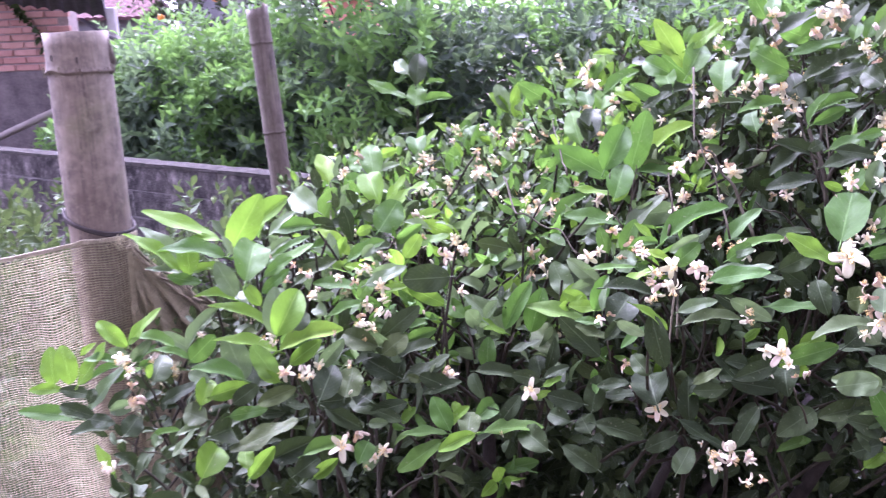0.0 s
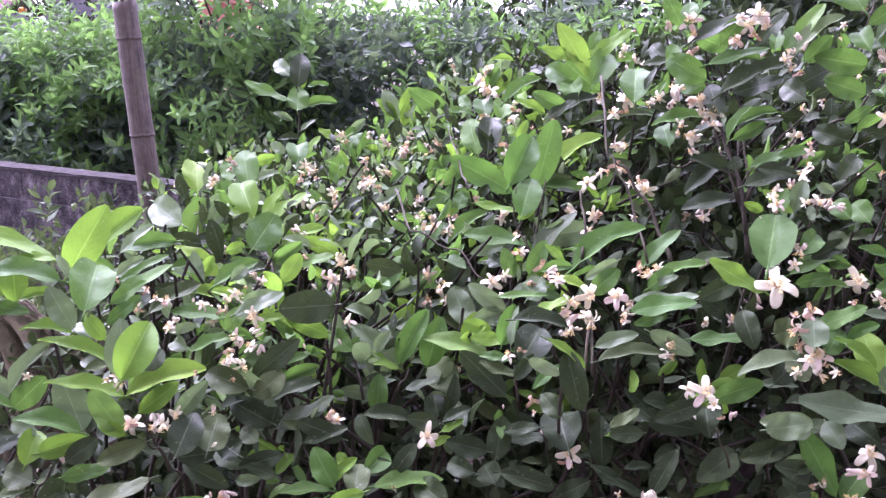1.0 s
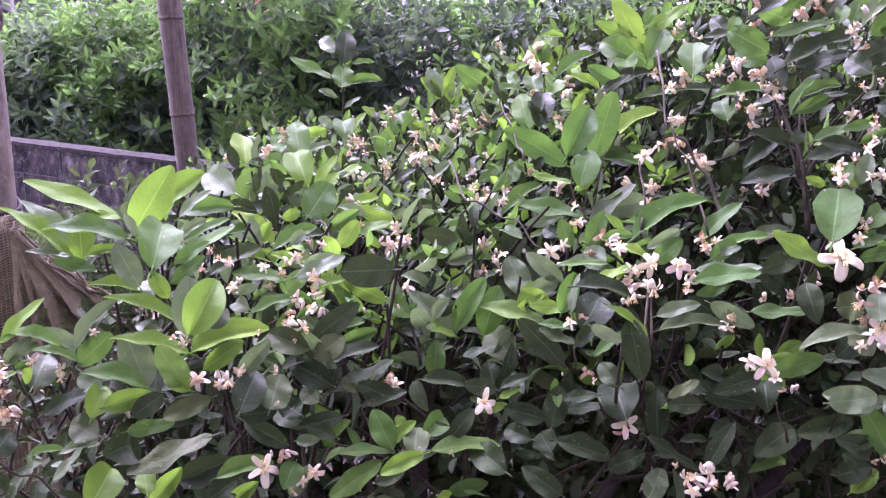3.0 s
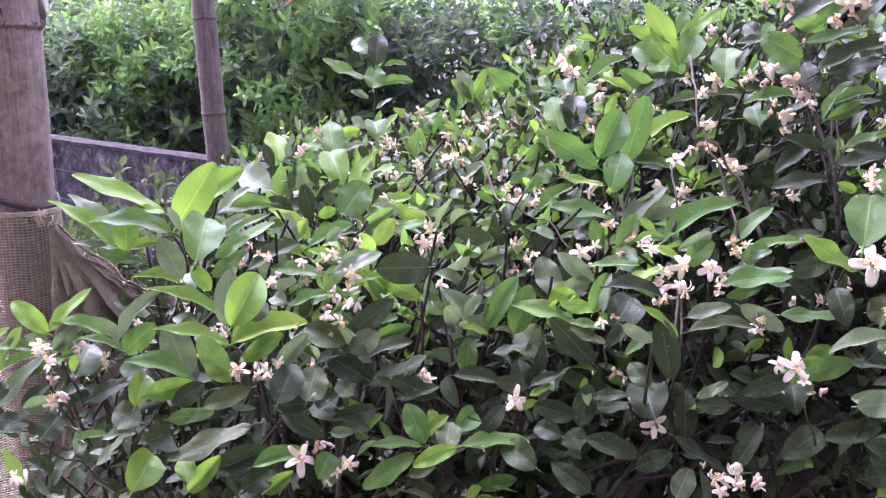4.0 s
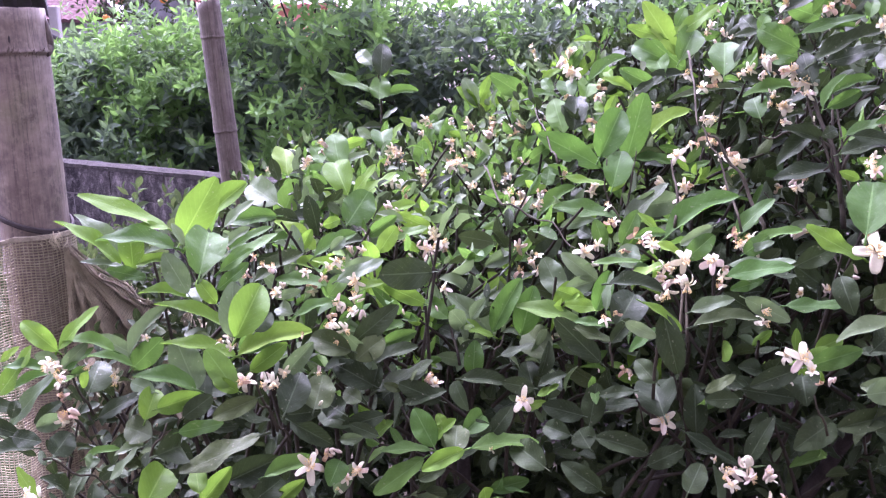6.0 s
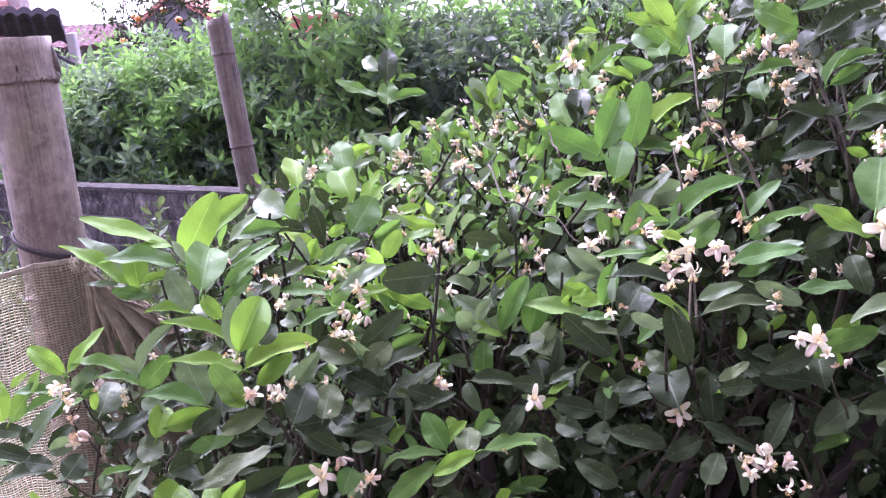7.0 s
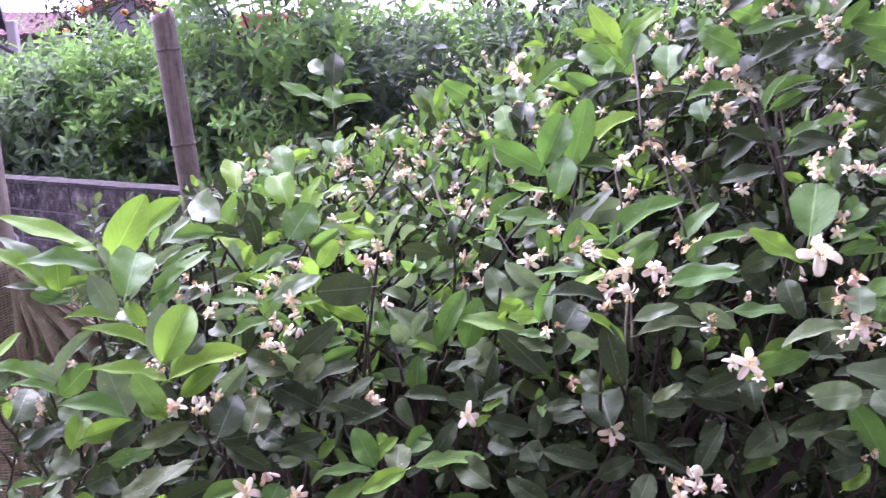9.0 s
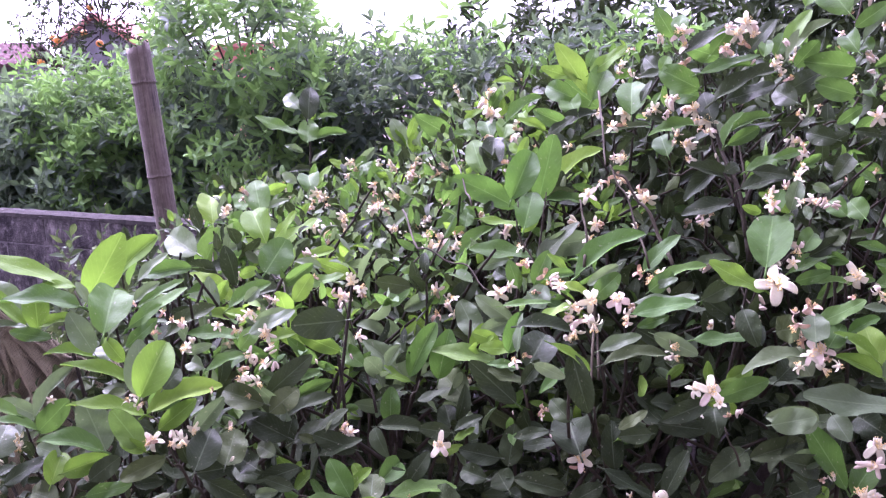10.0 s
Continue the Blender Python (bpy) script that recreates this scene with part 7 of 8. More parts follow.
leaf('o', (-0.336, 0.807, 1.130), (-0.378, 0.807, 1.127), (-0.05, -0.38, 0.92), 0.016)
leaf('y', (-0.319, 0.765, 1.103), (-0.337, 0.772, 1.130), (0.81, -0.13, 0.57), 0.013)
leaf('p', (-0.063, 2.002, 1.408), (-0.093, 2.050, 1.437), (-0.49, -0.65, 0.58), 0.031)
leaf('o', (-0.045, 2.003, 1.384), (-0.037, 2.044, 1.453), (0.08, -0.86, 0.50), 0.043)
leaf('m', (-0.069, 2.018, 1.355), (-0.156, 2.035, 1.392), (0.23, -0.55, 0.80), 0.033)
leaf('m', (-0.048, 1.986, 1.338), (-0.046, 2.043, 1.379), (0.07, -0.59, 0.80), 0.046)
leaf('m', (-0.035, 2.015, 1.342), (0.033, 2.010, 1.357), (-0.20, -0.69, 0.70), 0.027)
leaf('p', (-0.060, 2.012, 1.315), (-0.097, 2.020, 1.332), (0.02, -0.89, 0.45), 0.016)
leaf('y', (-0.037, 2.014, 1.382), (-0.030, 2.018, 1.402), (0.06, -0.99, 0.14), 0.011)
leaf('m', (-0.027, 2.014, 1.383), (0.017, 2.011, 1.391), (-0.18, -0.59, 0.79), 0.017)
leaf('o', (-0.044, 1.998, 1.279), (-0.092, 2.003, 1.279), (-0.09, -0.74, 0.66), 0.018)
leaf('p', (-0.043, 2.001, 1.295), (-0.010, 2.002, 1.319), (-0.47, -0.57, 0.67), 0.015)
leaf('y', (-0.409, 0.862, 1.157), (-0.416, 0.879, 1.193), (0.12, -0.89, 0.45), 0.023)
leaf('m', (-0.376, 0.848, 1.125), (-0.446, 0.852, 1.134), (0.07, -0.66, 0.75), 0.018)
leaf('y', (-0.406, 0.872, 1.147), (-0.438, 0.865, 1.151), (0.24, -0.68, 0.69), 0.013)

# blossom: state, place, facing, breadth
blossom('star', (-0.029, 1.545, 1.285), (0.60, -0.80, 0.03), 0.024)
blossom('withered', (-0.020, 1.497, 1.282), (-0.44, -0.53, 0.72), 0.020)
blossom('withered', (-0.034, 1.506, 1.278), (0.67, -0.74, 0.03), 0.017)
blossom('star', (-0.013, 1.337, 1.256), (0.19, -0.97, -0.13), 0.028)
blossom('side', (-0.214, 1.504, 1.259), (0.50, -0.39, -0.78), 0.025)
blossom('star', (0.031, 1.633, 1.323), (0.44, -0.77, 0.46), 0.023)
blossom('buds', (-0.038, 1.173, 1.257), (-0.38, -0.31, 0.87), 0.013)
blossom('withered', (-0.024, 1.063, 1.252), (-0.04, -0.59, 0.81), 0.013)
blossom('star', (0.004, 1.003, 1.244), (-0.11, -0.95, 0.28), 0.020)
blossom('star', (0.025, 1.091, 1.229), (0.52, -0.57, 0.64), 0.020)
blossom('star', (0.017, 1.102, 1.236), (-0.25, -0.96, -0.15), 0.018)
blossom('buds', (-0.005, 1.004, 1.249), (0.50, -0.34, 0.80), 0.012)
blossom('buds', (-0.013, 0.982, 1.242), (-0.60, -0.24, 0.76), 0.011)
blossom('buds', (-0.058, 1.017, 1.258), (-0.59, -0.25, 0.77), 0.010)
blossom('star', (-0.063, 0.966, 1.254), (0.66, -0.73, 0.20), 0.012)
blossom('star', (-0.088, 0.954, 1.245), (0.58, -0.56, 0.59), 0.016)
blossom('withered', (-0.164, 0.930, 1.258), (0.48, -0.51, 0.71), 0.012)
blossom('withered', (-0.168, 0.921, 1.244), (-0.69, -0.73, -0.06), 0.013)
blossom('withered', (-0.186, 0.917, 1.272), (0.18, -0.84, 0.52), 0.011)
blossom('star', (-0.118, 0.952, 1.236), (0.29, -0.71, 0.64), 0.014)
blossom('buds', (-0.128, 0.968, 1.235), (0.05, -0.35, 0.94), 0.010)
blossom('withered', (-0.101, 0.946, 1.232), (0.41, -0.91, 0.04), 0.013)
blossom('star', (-0.066, 0.916, 1.234), (-0.66, -0.75, 0.04), 0.019)
blossom('star', (-0.085, 0.919, 1.214), (-0.32, -0.86, 0.40), 0.018)
blossom('withered', (-0.091, 0.904, 1.207), (0.23, -0.96, 0.17), 0.015)
blossom('star', (-0.071, 0.910, 1.207), (-0.50, -0.47, 0.73), 0.015)
blossom('side', (-0.079, 0.894, 1.196), (0.64, -0.68, -0.36), 0.018)
blossom('withered', (-0.077, 0.894, 1.182), (-0.31, -0.79, 0.52), 0.012)
blossom('star', (-0.162, 0.831, 1.172), (-0.03, -0.80, 0.59), 0.021)
blossom('side', (-0.138, 0.831, 1.171), (0.06, -0.98, -0.17), 0.019)
blossom('side', (-0.102, 0.861, 1.168), (0.32, -0.87, -0.38), 0.012)
blossom('buds', (-0.100, 0.840, 1.145), (0.60, -0.30, 0.74), 0.011)
blossom('star', (0.004, 0.889, 1.139), (0.25, -0.54, 0.80), 0.017)
blossom('withered', (-0.002, 0.890, 1.144), (-0.34, -0.80, 0.49), 0.013)
blossom('buds', (0.010, 0.936, 1.199), (-0.34, -0.30, 0.89), 0.011)
blossom('star', (0.020, 0.958, 1.213), (-0.55, -0.69, 0.48), 0.016)
blossom('buds', (-0.023, 0.915, 1.203), (-0.22, -0.32, 0.92), 0.009)
blossom('side', (-0.141, 0.911, 1.227), (-0.46, -0.80, 0.37), 0.016)
blossom('star', (-0.177, 0.855, 1.205), (-0.15, -0.60, 0.79), 0.013)
blossom('withered', (-0.114, 0.865, 1.201), (-0.36, -0.44, 0.82), 0.009)
blossom('withered', (-0.148, 0.930, 1.247), (-0.47, -0.48, 0.74), 0.013)
blossom('star', (-0.316, 0.810, 1.202), (0.50, -0.66, 0.57), 0.018)
blossom('side', (-0.314, 0.821, 1.187), (-0.43, -0.64, 0.64), 0.014)
blossom('side', (-0.299, 0.853, 1.186), (-0.44, -0.62, -0.65), 0.016)
blossom('side', (-0.283, 0.867, 1.164), (-0.20, -0.39, -0.90), 0.013)
blossom('buds', (-0.297, 0.861, 1.153), (-0.49, -0.23, 0.84), 0.008)
blossom('withered', (-0.304, 0.803, 1.157), (-0.33, -0.40, 0.85), 0.020)
blossom('star', (-0.258, 0.885, 1.197), (0.54, -0.66, 0.53), 0.010)
blossom('buds', (-0.225, 0.849, 1.136), (-0.18, -0.29, 0.94), 0.015)
blossom('buds', (-0.244, 0.843, 1.130), (0.35, -0.31, 0.88), 0.008)
blossom('star', (-0.110, 0.828, 1.091), (0.12, -0.78, 0.61), 0.030)
blossom('buds', (-0.106, 0.850, 1.094), (-0.08, -0.30, 0.95), 0.012)
blossom('withered', (-0.096, 0.847, 1.093), (-0.16, -0.95, 0.28), 0.017)
blossom('star', (-0.068, 0.840, 1.080), (-0.59, -0.80, 0.12), 0.020)
blossom('withered', (-0.086, 0.833, 1.065), (-0.49, -0.58, 0.65), 0.011)
blossom('star', (0.089, 0.895, 1.116), (-0.24, -0.76, 0.61), 0.026)
blossom('withered', (0.055, 0.862, 1.082), (-0.17, -0.46, 0.87), 0.009)
blossom('star', (0.060, 1.433, 1.305), (0.50, -0.61, 0.61), 0.022)
blossom('side', (0.089, 1.423, 1.291), (0.69, -0.71, -0.14), 0.028)
blossom('withered', (0.063, 1.359, 1.286), (0.21, -0.61, 0.76), 0.025)
blossom('withered', (0.075, 1.341, 1.279), (0.09, -0.59, 0.80), 0.019)
blossom('star', (0.115, 1.286, 1.267), (-0.46, -0.87, -0.15), 0.024)
blossom('star', (0.118, 1.186, 1.252), (0.11, -0.77, 0.63), 0.026)
blossom('star', (0.129, 1.146, 1.263), (-0.63, -0.67, 0.39), 0.024)
blossom('buds', (0.131, 1.195, 1.262), (-0.30, -0.33, 0.90), 0.018)
blossom('withered', (0.145, 1.148, 1.275), (-0.21, -0.59, 0.78), 0.014)
blossom('withered', (0.091, 1.280, 1.257), (0.51, -0.85, -0.12), 0.018)
blossom('star', (0.078, 1.301, 1.260), (0.40, -0.83, 0.40), 0.017)
blossom('star', (0.112, 1.074, 1.226), (-0.57, -0.82, 0.06), 0.021)
blossom('buds', (0.121, 1.028, 1.215), (-0.42, -0.29, 0.86), 0.018)
blossom('withered', (0.106, 1.035, 1.207), (-0.02, -0.68, 0.73), 0.020)
blossom('star', (0.169, 0.997, 1.236), (0.09, -0.82, 0.56), 0.024)
blossom('buds', (0.176, 0.980, 1.244), (-0.33, -0.31, 0.89), 0.013)
blossom('buds', (0.192, 1.069, 1.290), (0.33, -0.36, 0.87), 0.019)
blossom('withered', (0.180, 1.169, 1.293), (0.37, -0.65, 0.66), 0.014)
blossom('withered', (0.199, 1.003, 1.265), (-0.50, -0.61, 0.61), 0.018)
blossom('withered', (0.205, 0.938, 1.268), (0.01, -0.98, 0.18), 0.020)
blossom('star', (0.206, 0.885, 1.270), (0.43, -0.59, 0.68), 0.015)
blossom('buds', (0.096, 1.510, 1.328), (-0.65, -0.24, 0.72), 0.020)
blossom('withered', (0.163, 1.467, 1.316), (0.36, -0.93, 0.03), 0.015)
blossom('buds', (0.262, 1.608, 1.411), (0.47, -0.37, 0.80), 0.030)
blossom('buds', (0.270, 1.570, 1.423), (-0.45, -0.32, 0.84), 0.031)
blossom('star', (0.265, 1.514, 1.401), (-0.78, -0.59, 0.22), 0.031)
blossom('withered', (0.243, 1.477, 1.366), (0.07, -0.99, 0.11), 0.023)
blossom('withered', (0.261, 1.318, 1.386), (-0.69, -0.56, 0.47), 0.023)
blossom('star', (0.248, 1.282, 1.378), (-0.84, -0.55, -0.01), 0.018)
blossom('withered', (0.225, 1.213, 1.355), (-0.64, -0.75, -0.17), 0.020)
blossom('star', (0.298, 1.100, 1.321), (-0.51, -0.71, 0.48), 0.025)
blossom('side', (0.352, 1.144, 1.357), (0.32, -0.88, 0.36), 0.021)
blossom('withered', (0.336, 1.115, 1.340), (-0.08, -1.00, -0.02), 0.020)
blossom('withered', (0.347, 1.109, 1.331), (-0.61, -0.45, 0.65), 0.015)
blossom('star', (0.370, 1.103, 1.312), (-0.44, -0.86, 0.26), 0.028)
blossom('star', (0.294, 1.061, 1.292), (-0.33, -0.88, 0.35), 0.019)
blossom('star', (0.266, 0.989, 1.289), (0.35, -0.74, 0.57), 0.018)
blossom('buds', (0.346, 1.078, 1.285), (0.42, -0.35, 0.84), 0.013)
blossom('withered', (0.289, 0.901, 1.271), (0.19, -0.66, 0.73), 0.017)
blossom('star', (0.364, 1.284, 1.403), (0.26, -0.67, 0.70), 0.024)
blossom('star', (0.377, 1.202, 1.408), (-0.35, -0.84, 0.40), 0.029)
blossom('withered', (0.372, 1.199, 1.393), (0.32, -0.90, 0.31), 0.020)
blossom('buds', (0.392, 1.224, 1.456), (-0.53, -0.29, 0.80), 0.016)
blossom('star', (0.385, 1.116, 1.417), (-0.69, -0.68, -0.25), 0.018)
blossom('buds', (0.389, 1.079, 1.422), (-0.04, -0.37, 0.93), 0.023)
blossom('buds', (0.392, 1.097, 1.409), (-0.48, -0.29, 0.83), 0.015)
blossom('star', (0.413, 1.072, 1.416), (-0.22, -0.87, 0.44), 0.027)
blossom('star', (0.426, 1.062, 1.403), (-0.39, -0.85, 0.35), 0.025)
blossom('side', (0.424, 1.049, 1.392), (-0.87, -0.47, 0.16), 0.018)
blossom('star', (0.410, 1.077, 1.377), (-0.85, -0.51, 0.10), 0.025)
blossom('buds', (0.423, 1.032, 1.366), (-0.24, -0.33, 0.91), 0.012)
blossom('side', (0.394, 1.074, 1.392), (-0.16, -0.48, -0.86), 0.013)
blossom('withered', (0.424, 1.053, 1.300), (0.11, -0.98, 0.14), 0.022)
blossom('withered', (0.420, 1.105, 1.280), (-0.25, -0.92, 0.28), 0.019)
blossom('star', (0.458, 0.968, 1.332), (-0.88, -0.42, 0.20), 0.015)
blossom('buds', (0.427, 0.938, 1.310), (-0.62, -0.22, 0.75), 0.007)
blossom('star', (0.214, 0.871, 1.251), (0.46, -0.82, 0.33), 0.016)
blossom('star', (0.235, 0.878, 1.254), (-0.00, -0.93, 0.36), 0.027)
blossom('star', (0.261, 0.875, 1.253), (-0.46, -0.74, 0.49), 0.028)
blossom('side', (0.230, 0.853, 1.240), (-0.11, -0.43, -0.90), 0.022)
blossom('side', (0.263, 0.855, 1.245), (-0.60, -0.62, -0.51), 0.016)
blossom('side', (0.211, 0.848, 1.236), (-0.30, -0.55, -0.78), 0.019)
blossom('side', (0.322, 0.902, 1.196), (0.26, -0.96, 0.10), 0.024)
blossom('withered', (0.302, 0.890, 1.194), (-0.40, -0.83, 0.38), 0.012)
blossom('star', (0.347, 0.864, 1.159), (-0.13, -0.75, 0.65), 0.033)
blossom('star', (0.336, 0.872, 1.159), (-0.26, -0.50, 0.83), 0.020)
blossom('withered', (0.357, 0.844, 1.142), (-0.49, -0.57, 0.66), 0.013)
blossom('star', (0.228, 0.896, 1.089), (-0.28, -0.82, 0.50), 0.028)
blossom('withered', (0.167, 0.850, 1.215), (-0.67, -0.64, 0.37), 0.014)
blossom('buds', (0.157, 0.873, 1.152), (-0.24, -0.30, 0.92), 0.008)
blossom('withered', (0.178, 0.842, 1.158), (-0.22, -0.60, 0.77), 0.009)
blossom('buds', (0.190, 0.859, 1.131), (-0.43, -0.25, 0.87), 0.008)
blossom('side', (0.291, 0.838, 1.067), (0.13, -0.39, -0.91), 0.029)
blossom('side', (0.281, 0.844, 1.058), (-0.89, -0.33, 0.32), 0.025)
blossom('buds', (0.303, 0.827, 1.061), (0.36, -0.30, 0.89), 0.019)
blossom('star', (0.271, 0.826, 1.055), (-0.37, -0.81, 0.47), 0.017)
blossom('withered', (0.264, 0.854, 1.067), (0.21, -0.92, 0.33), 0.009)
blossom('star', (0.421, 0.883, 1.256), (-0.53, -0.76, 0.37), 0.046)
blossom('star', (0.445, 0.900, 1.271), (-0.34, -0.85, 0.41), 0.016)
blossom('withered', (0.420, 0.846, 1.237), (-0.31, -0.44, 0.84), 0.015)
blossom('star', (0.408, 1.098, 1.502), (-0.44, -0.88, 0.16), 0.028)
blossom('withered', (0.413, 1.092, 1.486), (-0.70, -0.49, 0.53), 0.021)
blossom('buds', (0.391, 1.122, 1.495), (0.07, -0.39, 0.92), 0.018)
blossom('star', (0.464, 1.073, 1.497), (-0.34, -0.88, 0.34), 0.026)
blossom('star', (0.470, 1.064, 1.508), (-0.29, -0.87, 0.39), 0.028)
blossom('withered', (0.445, 1.057, 1.480), (-0.54, -0.74, 0.41), 0.023)
blossom('buds', (0.481, 1.069, 1.465), (0.51, -0.35, 0.79), 0.012)
blossom('star', (0.495, 1.041, 1.462), (-0.84, -0.52, 0.15), 0.017)
blossom('star', (0.606, 1.049, 1.532), (0.11, -0.90, 0.42), 0.021)
blossom('withered', (0.583, 1.050, 1.513), (0.08, -0.63, 0.77), 0.014)
blossom('buds', (0.595, 1.024, 1.466), (-0.56, -0.25, 0.79), 0.019)
blossom('withered', (0.514, 1.046, 1.445), (-0.03, -0.59, 0.81), 0.016)
blossom('star', (0.589, 0.995, 1.403), (-0.64, -0.72, 0.25), 0.025)
blossom('buds', (0.516, 1.041, 1.476), (0.01, -0.36, 0.93), 0.013)
blossom('withered', (0.611, 1.013, 1.436), (-0.79, -0.61, -0.09), 0.018)
blossom('star', (0.488, 0.971, 1.347), (-0.72, -0.41, 0.55), 0.019)
blossom('star', (0.482, 0.935, 1.327), (0.39, -0.92, -0.02), 0.017)
blossom('buds', (0.494, 0.934, 1.322), (0.28, -0.34, 0.90), 0.016)
blossom('star', (0.444, 0.940, 1.322), (-0.38, -0.56, 0.73), 0.018)
blossom('withered', (0.589, 0.968, 1.356), (0.12, -0.79, 0.60), 0.020)
blossom('star', (0.595, 0.976, 1.366), (-0.74, -0.65, 0.13), 0.012)
blossom('side', (0.459, 0.915, 1.283), (-0.53, -0.64, -0.56), 0.024)
blossom('star', (0.512, 0.896, 1.253), (-0.57, -0.67, 0.47), 0.033)
blossom('side', (0.530, 0.889, 1.240), (0.51, -0.55, -0.66), 0.020)
blossom('withered', (0.490, 0.869, 1.241), (-0.01, -0.86, 0.50), 0.012)
blossom('withered', (0.440, 0.855, 1.238), (-0.24, -0.80, 0.55), 0.023)
blossom('star', (0.445, 0.845, 1.199), (-0.38, -0.74, 0.56), 0.029)
blossom('side', (0.446, 0.841, 1.183), (0.62, -0.56, -0.55), 0.021)
blossom('star', (0.431, 0.837, 1.197), (-0.13, -0.76, 0.64), 0.019)
blossom('star', (0.498, 0.829, 1.104), (-0.22, -0.69, 0.69), 0.031)
blossom('star', (0.539, 0.830, 1.123), (0.33, -0.85, 0.41), 0.015)
blossom('side', (0.534, 0.828, 1.084), (-0.63, -0.26, -0.74), 0.013)
blossom('withered', (0.442, 0.824, 1.078), (-0.79, -0.49, 0.37), 0.013)
blossom('buds', (0.592, 0.911, 1.243), (-0.64, -0.19, 0.75), 0.013)
blossom('withered', (0.502, 0.990, 1.375), (-0.43, -0.48, 0.77), 0.014)
blossom('buds', (0.510, 0.817, 1.136), (-0.17, -0.26, 0.95), 0.008)
blossom('star', (-0.320, 0.752, 1.117), (-0.36, -0.74, 0.57), 0.013)
blossom('side', (0.478, 0.812, 1.060), (-0.37, 0.24, 0.90), 0.033)
blossom('buds', (0.482, 0.811, 1.060), (0.30, -0.65, 0.70), 0.019)

# more blossom deeper in the bush
far_flower = random.Random(51)
for k in range(80):
    fx, fy = far_flower.uniform(-0.15, 1.1), 0.98 + 0.95 * far_flower.random() ** 1.4
    blossom(far_flower.choice(("star", "withered", "withered", "buds", "side")), (fx, fy, bush_top(fx, fy - 0.1) + far_flower.uniform(-0.06, 0.03)),
            (far_flower.uniform(-0.6, 0.6), far_flower.uniform(-0.9, 0), far_flower.uniform(0, 0.8)), far_flower.uniform(0.015, 0.026))


# ---- houses beyond the garden ----
def ribbed_slab(a, b, c, d, ribs, rise, thick=0.05):
    """A tiled roof slope between four corners (eave a-b, ridge d-c), waved along its eave like clay pan tiles."""
    a, b, c, d = (Vector(p) for p in (a, b, c, d))
    up = (b - a).cross(d - a).normalized()
    if up.z < 0:
        up = -up
    rows, cols = 14, ribs * 6
    verts, faces = [], []
    for layer in (0, 1):
        for i in range(rows + 1):
            for j in range(cols + 1):
                p = a.lerp(b, j / cols).lerp(d.lerp(c, j / cols), i / rows)
                wave = rise * abs(math.sin(math.pi * ribs * j / cols)) + 0.02 * (1 - (i % 2))
                verts.append(p + up * (wave - layer * thick))
    n = (rows + 1) * (cols + 1)
    for i in range(rows):
        for j in range(cols):
            q = i * (cols + 1) + j
            faces += [(q, q + 1, q + cols + 2, q + cols + 1), (q + n, q + n + cols + 1, q + n + cols + 2, q + n + 1)]
    for j in range(cols):
        faces.append((j, j + n, j + n + 1, j + 1))
    for i in range(rows):
        q = i * (cols + 1)
        faces.append((q, q + cols + 1, q + n + cols + 1, q + n))
        q += cols
        faces.append((q, q + n, q + n + cols + 1, q + cols + 1))
    return verts, faces


def build_shed():
    shed = thing("brick_shed", (-5.0, 8.4, 0), "old shed of red brick above a black-stained wall", "shed")
    child("stained_wall", mesh_of("stained_wall", box((-7.5, 8.25, -0.1), (-3.30, 8.5, 1.27)), OLD_WALL, False), shed, None, "damp black-stained rendered wall")
    child("mortar_bed", mesh_of("mortar_bed", box((-7.5, 8.27, 1.27), (-3.30, 8.48, 2.15)), MORTAR_PALE, False), shed)
    rng = random.Random(17)
    shapes = [mesh_of("brick", box((0, 0, 0), (0.205, 0.05, 0.052), 0.005), BRICK, False) for _ in range(2)]
    for row in range(13):
        for k in range(8):
            x = -5.12 + 0.217 * k + 0.108 * (row % 2)
            child("brick", rng.choice(shapes), shed, pose(x, 8.245 + rng.uniform(0, 0.006), 1.278 + 0.066 * row, 0, rng.uniform(-0.5, 0.5), 0))
    # slope tipped up at its near edge, so that the shaded underside shows
    v, f = ribbed_slab((-4.35, 7.35, 2.11), (-2.64, 7.35, 1.914), (-2.92, 8.2, 1.74), (-4.85, 8.2, 2.07), 16, 0.028)
    child("lean_to_roof", mesh_from("lean_to_roof", v, f, ROOF_SHADED, False), shed, None, "pan-tiled lean-to roof, shade of its underside put into the dark colour")
    child("brace", mesh_from("brace", *tube([Vector((-2.98, 7.75, 1.70)), Vector((-2.80, 7.72, 1.575)), Vector((-2.66, 7.70, 1.50))], 0.016, 8), ROOF_SHADED), shed, None, "thin dark roof brace")
    child("column", mesh_of("column", box((-2.81, 7.86, -0.1), (-2.735, 7.94, 1.79), 0.008), PLASTER, False), shed, None, "white plastered column")


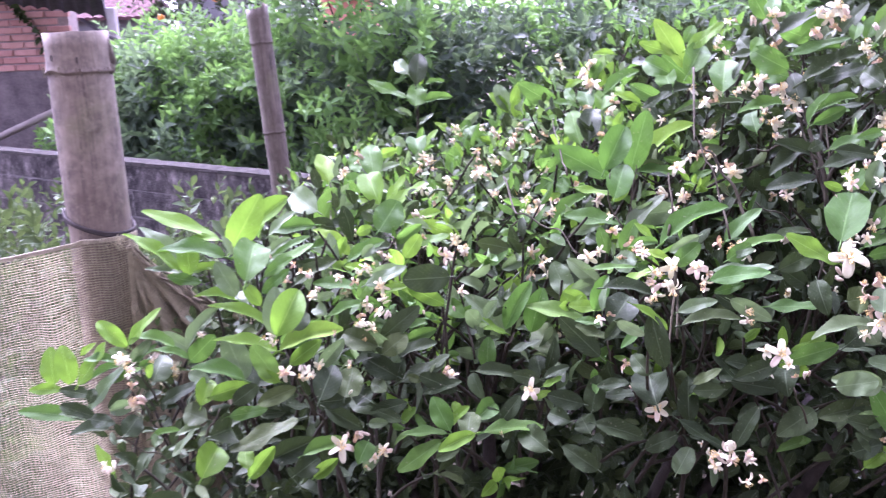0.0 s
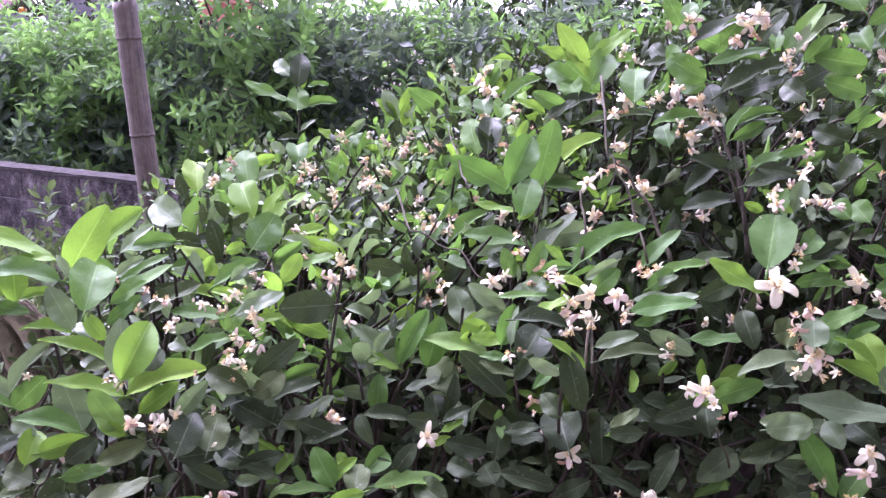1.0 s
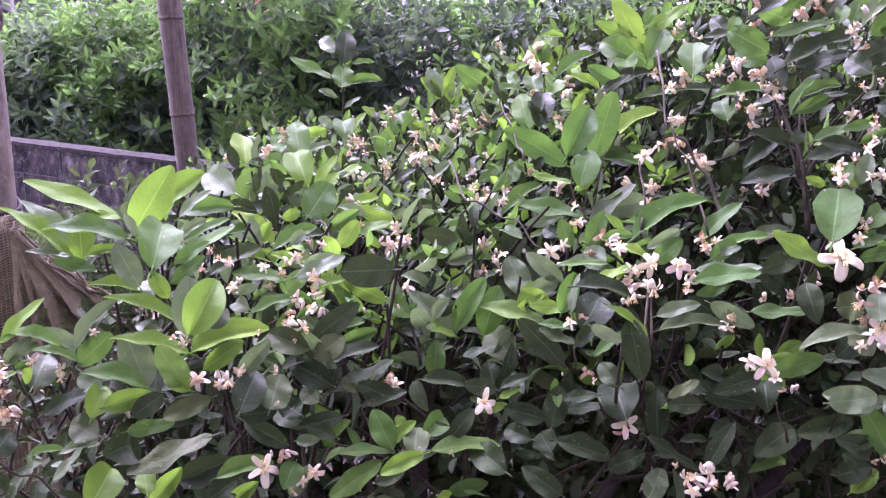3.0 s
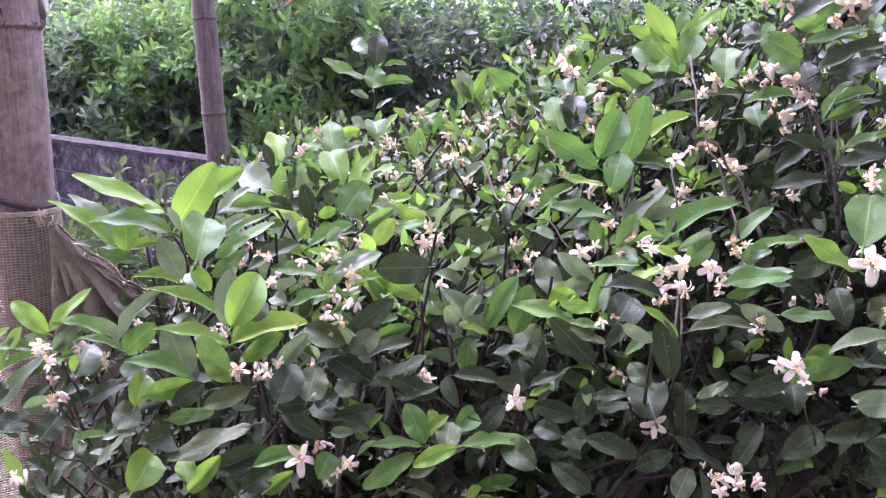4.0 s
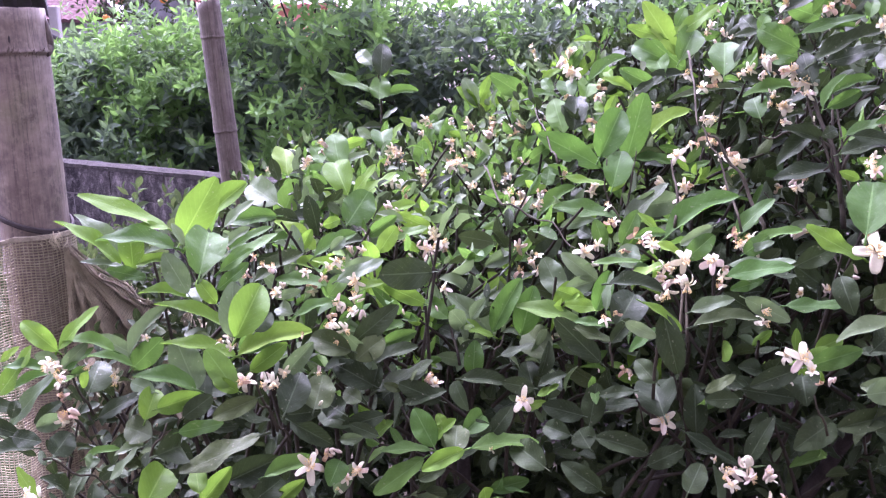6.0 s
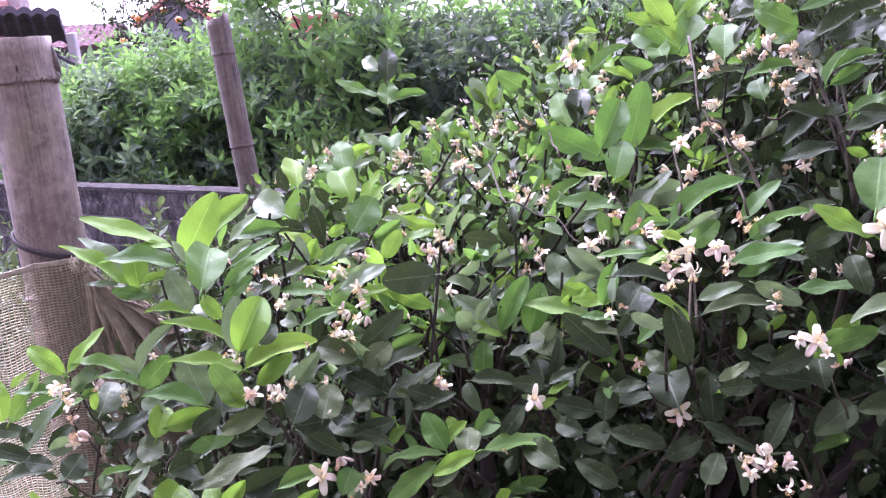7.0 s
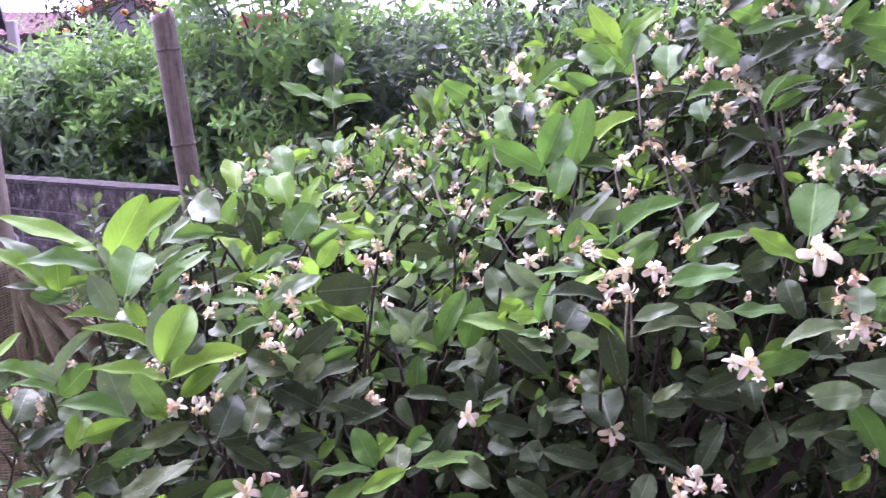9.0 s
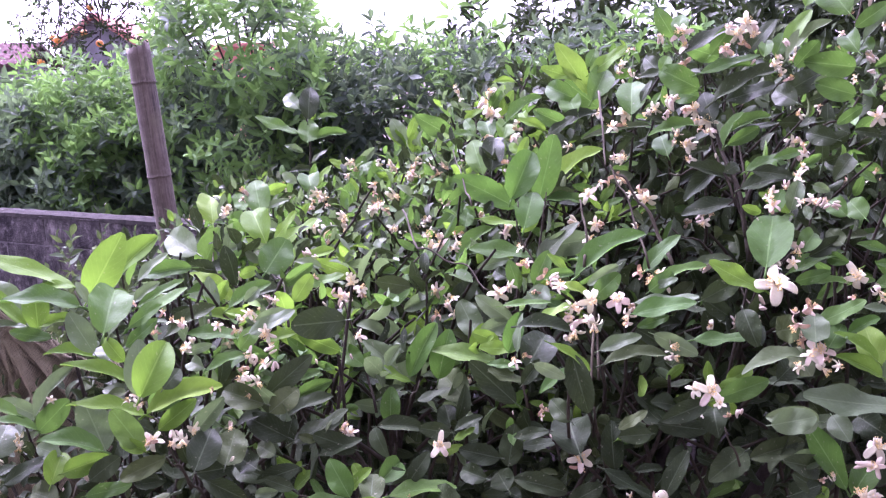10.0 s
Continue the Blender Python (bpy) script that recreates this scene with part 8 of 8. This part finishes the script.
def build_creeper():
    """A thin climbing plant on the brickwork: one trailing stem and its few leaves."""
    rng = random.Random(61)
    creeper = thing("creeper", (-3.62, 8.24, 1.27), "thin green creeper trailing over the red brickwork", "plant")
    way = [Vector(p) for p in ((-3.50, 8.242, 1.28), (-3.54, 8.236, 1.45), (-3.56, 8.238, 1.60), (-3.66, 8.234, 1.70), (-3.72, 8.238, 1.82), (-3.82, 8.236, 1.92), (-3.90, 8.240, 2.02))]
    child("stem", mesh_from("stem", *tube(way, [0.008, 0.007, 0.006, 0.006, 0.005, 0.004, 0.003], 6), BARK), creeper)
    leaves = Foliage(4, 62, 0.62)
    for k in range(46):
        f = 5.9 * rng.random() ** 0.7
        i = int(f)
        spot = way[i].lerp(way[i + 1], f - i)
        leaves.leaf(spot, (rng.gauss(0, 0.7), -0.55, rng.gauss(-0.3, 0.6)), rng.uniform(0.05, 0.10), (rng.gauss(0, 0.3), -0.8, 0.5))
    tagged(child("leaves", leaves.mesh("leaves", WEED), creeper), kind="stuff")


def build_rail():
    rail = thing("timber_rail", (-5.6, 7.5, 0), "grey weathered timber pole leaning along the shed wall", "rail")
    child("pole", mesh_from("pole", *tube(branch_path((-5.6, 7.5, 0.03), (-3.2, 7.62, 0.97), random.Random(2), 0.01), 0.03, 8), WOOD), rail)


def build_red_house():
    house = thing("tiled_house", (-9.5, 22.5, 0), "distant house with a red clay-tiled roof", "house")
    child("wall", mesh_of("wall", box((-12.0, 21.3, -0.1), (-6.9, 24.0, 2.05)), GREY_RENDER, False), house)
    v, f = ribbed_slab((-12.4, 21.0, 2.06), (-6.7, 21.0, 2.02), (-6.7, 22.6, 2.52), (-12.4, 22.6, 2.74), 30, 0.03, 0.08)
    child("roof", mesh_from("roof", v, f, ROOF_DULL, False), house, None, "faded red clay pan tiles")
    v, f = ribbed_slab((-6.7, 24.2, 2.02), (-12.4, 24.2, 2.06), (-12.4, 22.6, 2.74), (-6.7, 22.6, 2.52), 30, 0.03, 0.08)
    child("roof", mesh_from("roof", v, f, ROOF_DULL, False), house)


def build_gable_house():
    x, y, apex, half = -10.4, 43.0, 4.66, 1.6
    house = thing("gabled_house", (x, y + 4, 0), "distant gabled house with grey walls and red roof edges", "house")
    low = apex - half * 0.70
    verts = [(x - half, y, -0.1), (x + half, y, -0.1), (x + half, y, low), (x, y, apex), (x - half, y, low)]
    verts += [(vx, vy + 8, vz) for vx, vy, vz in verts]
    faces = [(0, 1, 2, 3, 4), (9, 8, 7, 6, 5), (0, 5, 6, 1), (1, 6, 7, 2), (4, 9, 5, 0), (2, 7, 8, 3), (3, 8, 9, 4)]
    child("wall", mesh_from("wall", verts, faces, GREY_RENDER, False), house)
    for side in (-1, 1):
        e = Vector((x + side * (half + 0.25), y - 0.5, low - 0.16))
        r = Vector((x, y - 0.5, apex + 0.06))
        back_ = Vector((0, 9, 0))
        v, f = ribbed_slab(e, e + back_, r + back_, r, 36, 0.06, 0.16)
        child("roof", mesh_from("roof", v, f, ROOF_TILE, False), house, None, "red clay-tiled roof slope")


def build_salmon_house():
    house = thing("salmon_house", (-1.6, 15.6, 0), "distant salmon-pink rendered house behind the trees", "house")
    child("wall", mesh_of("wall", box((-1.85, 15.0, -0.1), (-0.95, 16.5, 2.02)), SALMON, False), house)
    v, f = ribbed_slab((-1.95, 14.8, 2.02), (-0.85, 14.8, 2.02), (-0.85, 16.7, 2.10), (-1.95, 16.7, 2.10), 6, 0.03, 0.05)
    child("roof", mesh_from("roof", v, f, ROOF_TILE, False), house)


build_shed()
build_creeper()
build_rail()
build_red_house()
build_gable_house()
build_salmon_house()


build_garden_wall()
